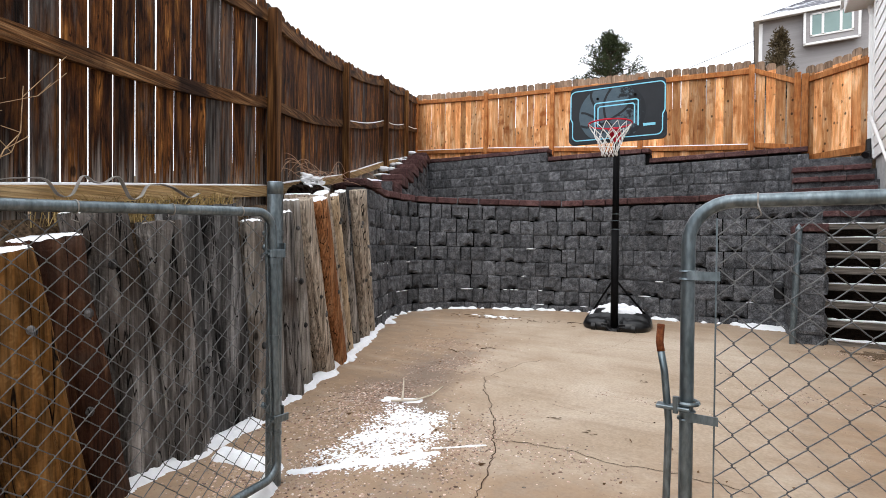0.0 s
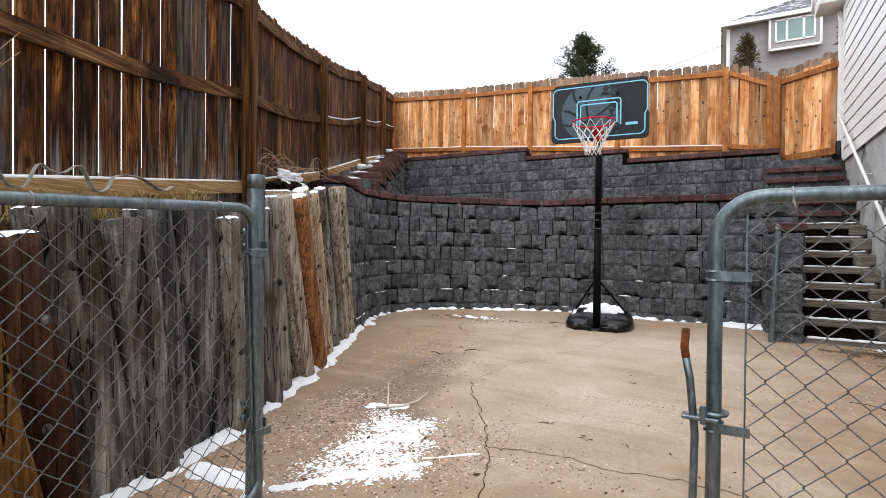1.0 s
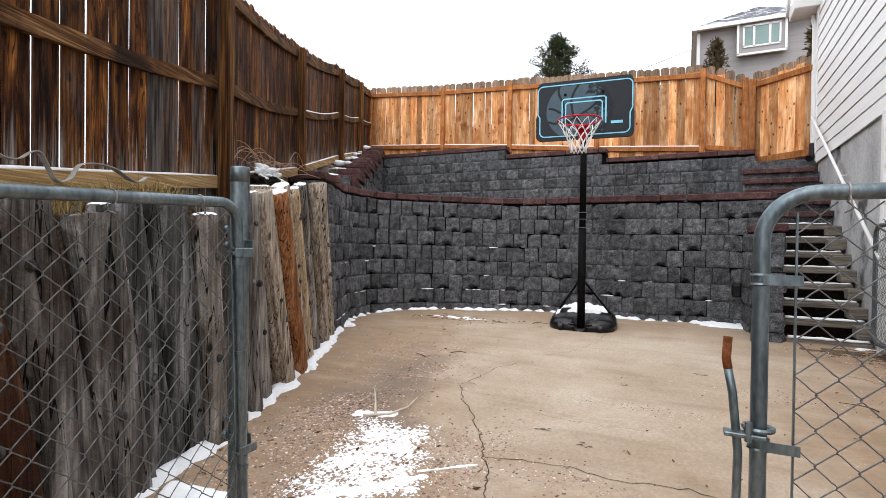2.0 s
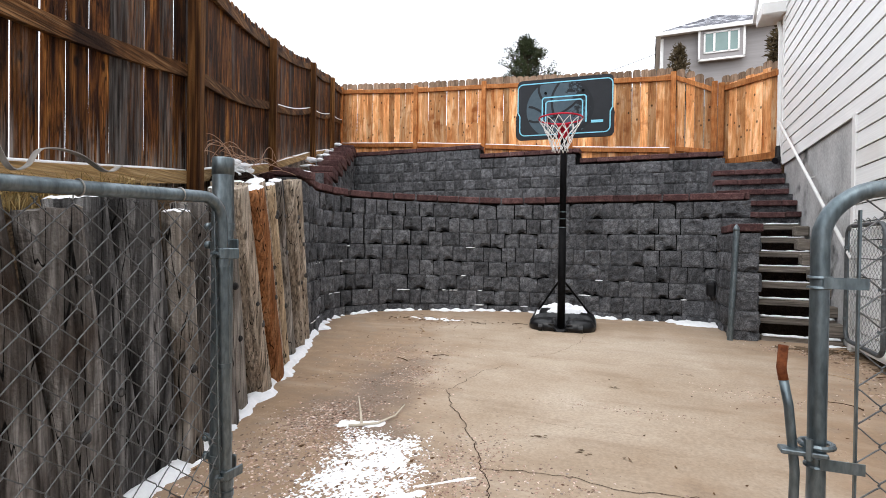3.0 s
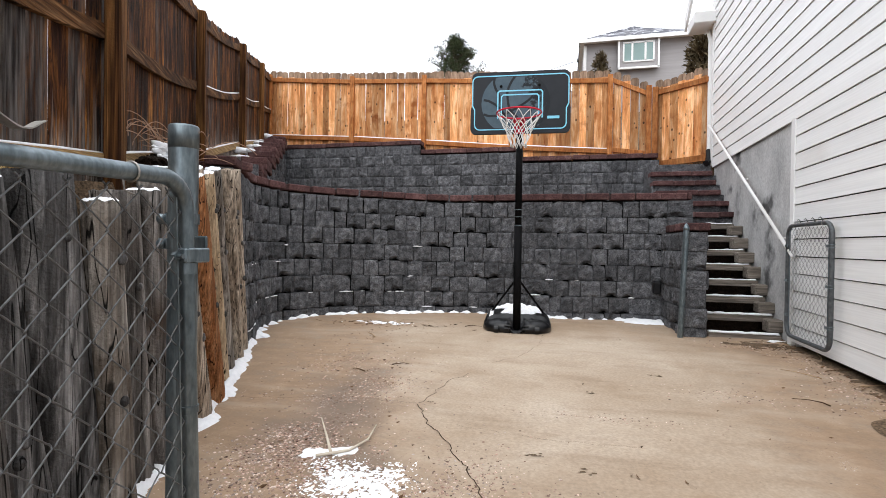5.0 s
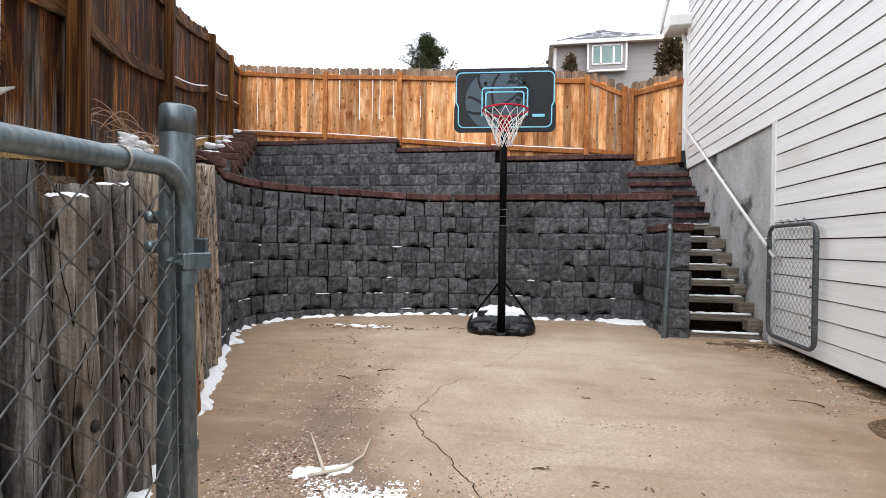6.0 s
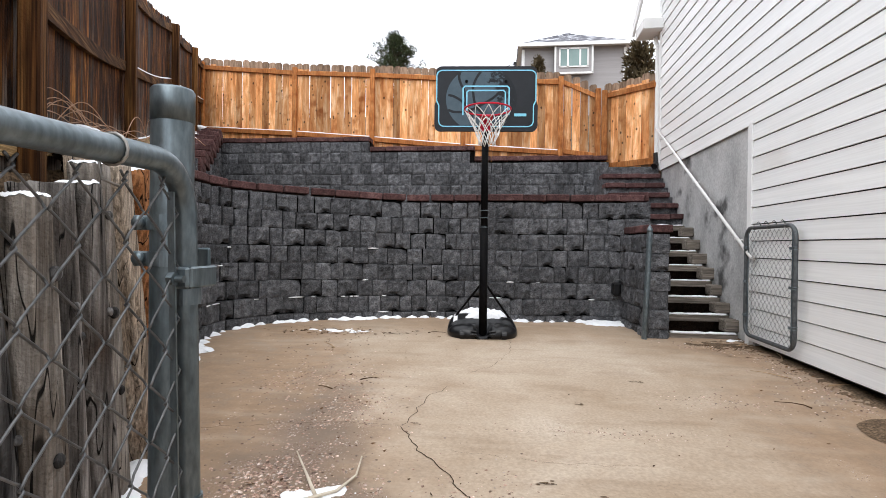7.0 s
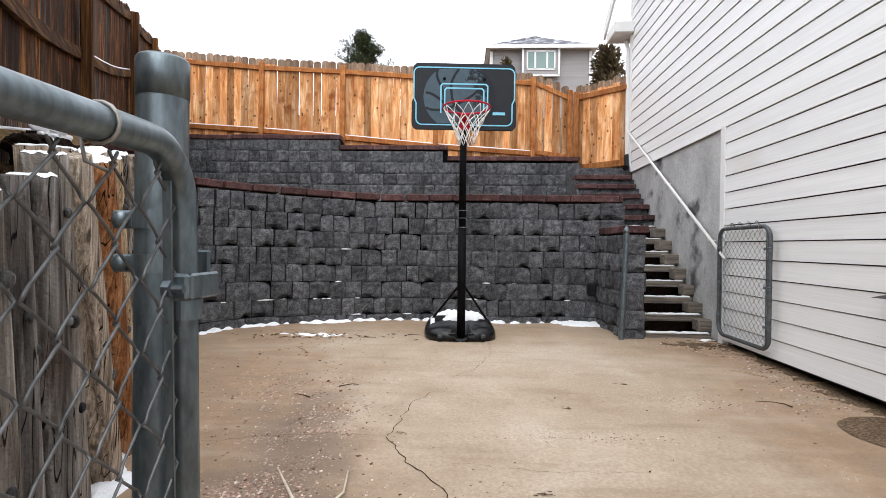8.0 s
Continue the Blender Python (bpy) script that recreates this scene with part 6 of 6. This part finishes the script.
def drain_patch():
    bm = bmesh.new()
    n = 40
    ring = []
    for k in range(n):
        a = k * math.tau / n
        r = 1 + 0.05 * noise.noise((math.cos(a) * 2, math.sin(a) * 2, 3))
        x, y = 1.24 + 0.31 * r * math.cos(a), 3.7 + 0.3 * r * math.sin(a)
        ring.append(bm.verts.new((x, y, slab_h(x, y) + 0.004)))
    bm.faces.new(ring)
    tagged(part("drain_patch", bm, M_SOIL), "dark round dirt-covered drain spot in the slab", "drain", kind="structure")


drain_patch()


# ---- bank: dry grass, snowy brush heap, twigs ----
M_GRASS = surface("dry_grass", [(0.3, (0.3, 0.2, 0.075)), (0.7, (0.55, 0.42, 0.2))], (20, 20, 20), 3, 0.9, 60, 0.0, per_island=0.4)


def dry_grass():
    rng = random.Random(14)
    vs, fs = [], []
    for _ in range(2600):
        y = rng.uniform(-0.3, 2.1)
        f = along(FENCE_LINE, y)
        x = rng.uniform(f + 0.05, along(LOG_LINE, y) - 0.38)
        z = ground_z(x, y) - 0.02
        a, h = rng.uniform(0, math.tau), rng.uniform(0.05, 0.17)
        k = len(vs)
        bx, by = math.cos(a) * h * rng.uniform(0.3, 1.1), math.sin(a) * h * rng.uniform(0.3, 1.1)
        w = 0.0022
        nx, ny = -math.sin(a) * w, math.cos(a) * w
        vs += [(x - nx, y - ny, z), (x + nx, y + ny, z), (x + bx * 0.5 + nx * 0.8, y + by * 0.5 + ny * 0.8, z + h * 0.75), (x + bx * 0.5 - nx * 0.8, y + by * 0.5 - ny * 0.8, z + h * 0.75), (x + bx, y + by, z + h)]
        fs += [(k, k + 1, k + 2, k + 3), (k + 3, k + 2, k + 4)]
    me = bpy.data.meshes.new("dry_grass")
    me.from_pydata(vs, [], fs)
    me.materials.append(M_GRASS)
    tagged(new("dry_grass", me), "dry yellow grass on the bank behind the logs", "grass", kind="stuff")


dry_grass()


def brush_heap():
    t = thing("brush_heap", "dark heap of brush under snow on the bank", "brush heap")
    bm = bmesh.new()
    bmesh.ops.create_icosphere(bm, subdivisions=4, radius=1, matrix=Matrix.Translation((-3.52, 3.27, 1.54)) @ Matrix.Rotation(2.05, 4, "Z") @ Matrix.Diagonal((0.27, 0.11, 0.08, 1)))
    for v in bm.verts:
        v.co += (v.co - Vector((-3.52, 3.27, 1.54))).normalized() * (0.07 * noise.noise(v.co * 9) + 0.05 * noise.noise(v.co * 31))
    part("brush", bm, M_LITTER, t)
    rng = random.Random(6)
    for k in range(40):
        bm = bmesh.new()
        u = rng.uniform(-0.2, 1.5)
        c = Vector((-3.56 - 0.12 * u, 3.34 + 0.25 * u, 1.74 - 0.05 * u * u)) + Vector((0.5, -0.69, -0.75)) * rng.uniform(0, 0.2)
        bmesh.ops.create_icosphere(bm, subdivisions=3, radius=1, matrix=Matrix.Translation(c) @ Matrix.Rotation(2.05 + rng.uniform(-0.5, 0.5), 4, "Z") @ Matrix.Diagonal((rng.uniform(0.04, 0.13), rng.uniform(0.02, 0.05), rng.uniform(0.012, 0.03), 1)))
        for v in bm.verts:
            v.co += Vector((0, 0, 0.025)) * noise.noise(v.co * 16) + Vector((noise.noise(v.co * 20), noise.noise(v.co * 21), 0)) * 0.02
        part("snow_clump", bm, M_SNOW, t, "white snow clump", smooth=True)
    for k in range(28):
        bm = bmesh.new()
        x, y = -3.42 - rng.uniform(0, 0.35), 3.0 + rng.uniform(-0.05, 0.7)
        a, ln, h = rng.uniform(0.8, 2.6) * rng.choice((1, -1)), rng.uniform(0.25, 0.55), rng.uniform(0.05, 0.22)
        pts = [(x + math.cos(a) * ln * u, y + math.sin(a) * ln * u, 1.66 + h * math.sin(u * 2.6) + 0.06 * k / 16) for u in [i / 9 for i in range(10)]]
        tube(bm, pts, 0.0028, 5)
        part("stem", bm, M_STEM, t, "thin dry reddish stem", smooth=True)


brush_heap()


def bank_snow():
    """Snow caught behind the stepped caps, along the foot of the board fence."""
    rng = random.Random(77)
    bm = bmesh.new()
    a, b = Vector((-4.42, 5.75, 0)), Vector((-6.6, 9.95, 0))
    d = (b - a).normalized()
    n = Vector((-d.y, d.x, 0))
    for k in range(7):
        for j in range(6):
            u = (k + rng.uniform(0.05, 0.95)) / 7
            q = a + (b - a) * u + n * rng.uniform(0.27, 0.42)
            z = 1.72 + 1.36 * (k + 1) / 7 + 0.085
            m = Matrix.Translation((q.x, q.y, z)) @ Matrix.Rotation(rng.uniform(0, 3), 4, "Z") @ Matrix.Diagonal((rng.uniform(0.07, 0.16), rng.uniform(0.05, 0.1), rng.uniform(0.02, 0.05), 1))
            bmesh.ops.create_icosphere(bm, subdivisions=2, radius=1, matrix=m)
    for v in bm.verts:
        v.co += Vector((noise.noise(v.co * 13), noise.noise(v.co * 15), noise.noise(v.co * 17))) * 0.015
    tagged(part("bank_snow", bm, M_SNOW, smooth=True), "white snow caught behind the stepped red caps", "snow", kind="stuff")


bank_snow()


def corner_twigs():
    rng = random.Random(2)
    t = thing("dry_weed", "dry branching weed stems before the board fence", "weed")
    for k in range(9):
        bm = bmesh.new()
        y = rng.uniform(0.15, 0.5)
        x = along(FENCE_LINE, y) + rng.uniform(0.1, 0.25)
        pts = [(x + 0.05 * math.sin(u * 3 + k) + 0.06 * u, y + rng.uniform(0.1, 0.45) * u, 1.05 + u * rng.uniform(0.6, 0.75)) for u in [i / 6 for i in range(7)]]
        tube(bm, pts, [0.003 * (1 - 0.6 * i / 6) for i in range(7)], 5)
        for i in (3, 4, 5):
            p = Vector(pts[i])
            d = Vector((rng.uniform(-0.1, 0.1), rng.uniform(-0.05, 0.12), rng.uniform(0.02, 0.08)))
            tube(bm, [p, p + d * 0.5, p + d], 0.0016, 4)
        part("stem", bm, M_TWIG, t)


corner_twigs()


def bent_strip():
    t = thing("bent_metal_strip", "bent pale flat metal strip lying on the gate rail", "metal strip")
    bm = bmesh.new()
    prof = [(1.027, 1.245), (0.991, 1.227), (0.921, 1.259), (0.852, 1.257), (0.823, 1.215), (0.791, 1.208), (0.754, 1.272), (0.714, 1.249), (0.683, 1.249), (0.655, 1.263), (0.626, 1.203), (0.592, 1.201), (0.559, 1.242), (0.494, 1.238), (0.458, 1.230)]
    bends = [Vector((p.x, p.y)) for p in smooth_path(prof, 0.006)]
    rows = [[bm.verts.new((x, p.x, p.y + dz)) for x, dz in ((-1.652, 0), (-1.628, 0), (-1.628, 0.0025), (-1.652, 0.0025))] for p in bends]
    for a, b in zip(rows, rows[1:]):
        for k in range(4):
            bm.faces.new((a[k], a[(k + 1) % 4], b[(k + 1) % 4], b[k]))
    bm.faces.new(rows[0][::-1])
    bm.faces.new(rows[-1])
    bmesh.ops.recalc_face_normals(bm, faces=bm.faces)
    part("strip", bm, M_STRIP, t)


bent_strip()


def valve_box():
    t = thing("hose_valve", "black hose valve box with a wire handle on the block wall", "valve")
    bm = bmesh.new()
    rect(bm, (0.29, 7.14, 0.46), (0.39, 7.28, 0.62), bev=0.02)
    part("valve_body", bm, M_BLACK, t)
    bm = bmesh.new()
    tube(bm, [(0.29, 7.13, 0.63), (0.3, 7.11, 0.67), (0.36, 7.1, 0.67), (0.4, 7.12, 0.64)], 0.007, 6)
    part("valve_handle", bm, M_WIRE, t, smooth=True)


valve_box()


def wall_spout():
    t = thing("wall_vent", "small black vent hood on the white siding", "vent")
    bm = bmesh.new()
    v = [bm.verts.new(TURN @ Vector(p)) for p in ((1.40, 4.0, 0.785), (1.40, 3.82, 0.785), (1.53, 3.82, 0.81), (1.53, 4.0, 0.81), (1.53, 3.82, 0.77), (1.53, 4.0, 0.77))]
    for f in ((0, 1, 2, 3), (0, 5, 4, 1), (0, 3, 5), (1, 4, 2), (2, 4, 5, 3)):
        bm.faces.new([v[i] for i in f])
    bmesh.ops.recalc_face_normals(bm, faces=bm.faces)
    part("hood", bm, M_BLACK, t)


wall_spout()
for k in range(4):
    y = 5.34 + 0.145 * k
    stick("gate_hook", [TURN @ Vector(p) for p in ((1.452, y, 1.285), (1.45, y + 0.01, 1.32), (1.44, y + 0.03, 1.34), (1.43, y + 0.035, 1.325))], 0.006, M_DARKGALV, "small steel hook on the top of the small gate", "hooks on the small gate")

# ---- distance: houses and trees up the hill ----
M_GREYSIDE = surface("grey_siding", [(0.3, (0.30, 0.285, 0.285)), (0.7, (0.36, 0.345, 0.345))], (0.4, 0.4, 9), 4, 0.7, 20, 0.1)
M_ROOF = surface("snowy_shingle_roof", [(0.5, (0.1, 0.1, 0.115)), (0.66, (0.72, 0.74, 0.78))], (1.5, 1.5, 1.5), 8, 0.85, 20, 0.3, distort=0.4)
M_ROOFSNOW = surface("snow_covered_roof", [(0.3, (0.78, 0.79, 0.82)), (0.7, (0.88, 0.89, 0.92))], (1.2, 1.2, 1.2), 5, 0.8, 20, 0.1)
M_PANE = surface("window_pane", [(0.3, (0.12, 0.2, 0.19)), (0.7, (0.2, 0.3, 0.28))], (0.6, 0.6, 0.6), 3, 0.1, 20, 0.0, spec=0.8)
M_NEEDLE = surface("pine_needles", [(0.3, (0.02, 0.028, 0.014)), (0.7, (0.065, 0.08, 0.036))], (5, 5, 5), 4, 0.8, 20, 0.0, per_island=0.6)
M_JUNIPER = surface("juniper_foliage", [(0.3, (0.05, 0.036, 0.02)), (0.7, (0.13, 0.1, 0.055))], (5, 5, 5), 4, 0.85, 20, 0.0, per_island=0.5)
M_BARK = surface("bark", [(0.3, (0.04, 0.025, 0.018)), (0.7, (0.1, 0.07, 0.05))], (20, 20, 4), 5, 0.9, 40, 0.6)


def far_house():
    h = thing("far_house", "grey two-storey house with snow-dusted hipped roof up the hill", "house")
    bm = bmesh.new()
    rect(bm, (0.12, 30, 7.5), (5.95, 38, 12.55))
    part("wall", bm, M_GREYSIDE, h)
    bm = bmesh.new()
    e = [(-0.15, 29.5, 12.6), (6.3, 29.5, 12.6), (6.3, 38.5, 12.6), (-0.15, 38.5, 12.6)]
    lo = [bm.verts.new(p) for p in e]
    r = [bm.verts.new((3.2, 33.6, 14.85)), bm.verts.new((3.7, 33.9, 14.85))]
    bm.faces.new((lo[0], lo[1], r[1], r[0]))
    bm.faces.new((lo[1], lo[2], r[1]))
    bm.faces.new((lo[2], lo[3], r[0], r[1]))
    bm.faces.new((lo[3], lo[0], r[0]))
    roof = part("roof", bm, M_ROOF, h, "dark shingle roof dusted with snow")
    bm = bmesh.new()
    rect(bm, (-0.18, 29.42, 12.42), (6.35, 29.52, 12.62))
    part("gutter", bm, M_TRIM, roof)
    bm = bmesh.new()
    rect(bm, (-0.1, 29.5, 12.54), (6.25, 38.4, 12.6))
    part("soffit", bm, M_TRIM, roof)
    for x in (0.1, 5.82):
        bm = bmesh.new()
        rect(bm, (x, 29.94, 8.0), (x + 0.16, 29.99, 12.42))
        part("corner_trim", bm, M_TRIM, h)
    w = part("window", (lambda b: (rect(b, (1.97, 29.62, 10.95), (4.03, 30.0, 12.6)), b)[1])(bmesh.new()), M_GREYSIDE, h, "projecting bay window with white trim")
    bm = bmesh.new()
    for lo3, hi3 in (((1.92, 29.56, 10.9), (2.02, 29.7, 12.6)), ((3.98, 29.56, 10.9), (4.08, 29.7, 12.6)), ((1.92, 29.56, 10.85), (4.08, 29.7, 10.95)),
                     ((2.18, 29.57, 11.25), (2.26, 29.64, 12.3)), ((3.74, 29.57, 11.25), (3.82, 29.64, 12.3)), ((2.18, 29.57, 12.25), (3.82, 29.64, 12.33)), ((2.18, 29.57, 11.22), (3.82, 29.64, 11.3)),
                     ((2.62, 29.57, 11.25), (2.72, 29.64, 12.3)), ((3.3, 29.57, 11.25), (3.4, 29.64, 12.3))):
        rect(bm, lo3, hi3)
    part("frame", bm, M_TRIM, w, "white window frame")
    for a, b in ((2.26, 2.62), (2.72, 3.3), (3.4, 3.74)):
        bm = bmesh.new()
        rect(bm, (a, 29.6, 11.3), (b, 29.612, 12.25))
        part("pane", bm, M_PANE, w)


far_house()


def snow_roof_house():
    h = thing("snowy_roof_house", "distant house with a snow-covered roof", "house")
    bm = bmesh.new()
    vs = [bm.verts.new(p) for p in ((-6.5, 46, 14.6), (6, 46, 17.0), (6, 54, 19.0), (-3.5, 54, 17.2), (-6.5, 46, 14.4), (6, 46, 16.8))]
    bm.faces.new((vs[0], vs[1], vs[2], vs[3]))
    bm.faces.new((vs[4], vs[5], vs[1], vs[0]))
    part("roof", bm, M_ROOFSNOW, h)
    bm = bmesh.new()
    rect(bm, (-4.5, 46.5, 9.0), (5.8, 53, 14.9))
    part("wall", bm, M_GREYSIDE, h)
    bm = bmesh.new()
    tube(bm, [(-5.2, 45.9, 15.85), (0.1, 45.9, 17.35)], 0.025, 5)
    part("ridge_edge", bm, M_DARKGALV, h)
    bm = bmesh.new()
    rect(bm, (0.05, 45.8, 17.25), (0.4, 46.1, 17.5))
    part("roof_vent", bm, M_BLACK, h)


snow_roof_house()


def leaf_clumps(rng, centres, size, count, flat=0.7, blade=0.5):
    """Many small pointed blades round each centre, as one mesh."""
    vs, fs = [], []
    for c, r in centres:
        for _ in range(count):
            d = Vector((rng.gauss(0, 1), rng.gauss(0, 1), rng.gauss(0, 1) * flat)).normalized()
            p = c + d * r * rng.uniform(0.3, 1.0)
            out = (d + Vector((0, 0, 0.35)) + Vector((rng.uniform(-0.5, 0.5), rng.uniform(-0.5, 0.5), rng.uniform(-0.3, 0.3)))).normalized()
            side = out.cross(Vector((rng.uniform(-1, 1), rng.uniform(-1, 1), rng.uniform(-1, 1)))).normalized()
            ln = size * rng.uniform(0.6, 1.3)
            k = len(vs)
            vs += [tuple(p - side * ln * blade * 0.35), tuple(p + out * ln * 0.5 + side * ln * blade * 0.3), tuple(p + out * ln), tuple(p + out * ln * 0.45 - side * ln * blade * 0.4)]
            fs += [(k, k + 1, k + 2, k + 3)]
    return vs, fs


def pine():
    t = thing("pine_tree", "dark green pine tree behind the cedar fence", "tree")
    rng = random.Random(17)
    bx, by, z0, z1 = -7.55, 31.0, 8.5, 14.35
    bm = bmesh.new()
    tube(bm, [(bx, by, z0 - 0.5), (bx + 0.1, by, 11), (bx - 0.05, by, 13), (bx - 0.1, by, z1 - 0.2)], [0.22, 0.16, 0.08, 0.02], 8)
    part("trunk", bm, M_BARK, t)
    centres = []
    for k in range(52):
        u = k / 51
        z = lerp(z0 + 1.6, z1 - 0.7, u)
        reach = (2.15 * (1 - u) ** 0.6 + 0.15) * rng.choice((0.6, 0.85, 1.0, 1.15))
        a = k * 2.4 + rng.uniform(-0.5, 0.5)
        tip = Vector((bx + reach * math.cos(a), by + reach * math.sin(a) * 0.8, z + 0.25 * reach + rng.uniform(-0.1, 0.2)))
        bm = bmesh.new()
        tube(bm, [(bx, by, z - 0.15), tuple(tip)], [0.05, 0.015], 5)
        part("limb", bm, M_BARK, t)
        for q in range(3):
            c = Vector((bx, by, z - 0.1)).lerp(tip, (q + 1.6) / 4.2)
            for _ in range(3):
                centres.append((c + Vector((rng.uniform(-0.2, 0.2), rng.uniform(-0.2, 0.2), rng.uniform(-0.05, 0.25))), rng.uniform(0.14, 0.26)))
    for dx, zt in ((-0.34, 14.0), (0.05, 14.15), (-0.1, 13.9)):
        centres += [(Vector((bx + dx, by, zt - 0.15 * q)), 0.1 + 0.05 * q) for q in range(4)]
    vs, fs = leaf_clumps(rng, centres, 0.15, 55, blade=0.3)
    raw_part("crown", vs, fs, M_NEEDLE, t)


pine()


def juniper(x, y, z0, z1, r, seed):
    t = thing("juniper", "brownish green cone-shaped juniper behind the fence", "tree", "cone-shaped junipers")
    rng = random.Random(seed)
    bm = bmesh.new()
    tube(bm, [(x, y, z0 - 0.3), (x, y, z1 - 0.4)], [0.12, 0.02], 6)
    part("trunk", bm, M_BARK, t)
    centres = []
    for k in range(110):
        u = rng.random() ** 1.2
        a = rng.uniform(0, math.tau)
        rr = r * (1 - u) ** 0.75 * rng.uniform(0.35, 1.0)
        centres.append((Vector((x + rr * math.cos(a), y + rr * math.sin(a), lerp(z0, z1 - 0.2, u))), r * 0.22))
    vs, fs = leaf_clumps(rng, centres, r * 0.17, 46, flat=1.3)
    raw_part("crown", vs, fs, M_JUNIPER, t)


juniper(0.95, 29.0, 8.6, 11.75, 0.95, 3)
juniper(3.05, 16.4, 4.3, 7.3, 1.12, 4)


def bare_shrub(x, y, z0, h, seed):
    t = thing("bare_shrub", "faint bare branching shrub on the hill", "shrub")
    rng = random.Random(seed)
    for k in range(9):
        bm = bmesh.new()
        a = rng.uniform(0, math.tau)
        p, top = Vector((x, y, z0)), Vector((x + rng.uniform(-0.9, 0.9), y + rng.uniform(-0.4, 0.4), z0 + h * rng.uniform(0.7, 1)))
        tube(bm, [p, p.lerp(top, 0.5) + Vector((rng.uniform(-0.2, 0.2), 0, 0)), top], [0.03, 0.018, 0.006], 4)
        for q in (0.55, 0.7, 0.85):
            m = p.lerp(top, q)
            tube(bm, [m, m + Vector((rng.uniform(-0.4, 0.4), 0, rng.uniform(0.2, 0.5)))], 0.008, 4)
        part("branch", bm, M_TWIG, t)


bare_shrub(-4.9, 32.5, 9.0, 3.6, 5)
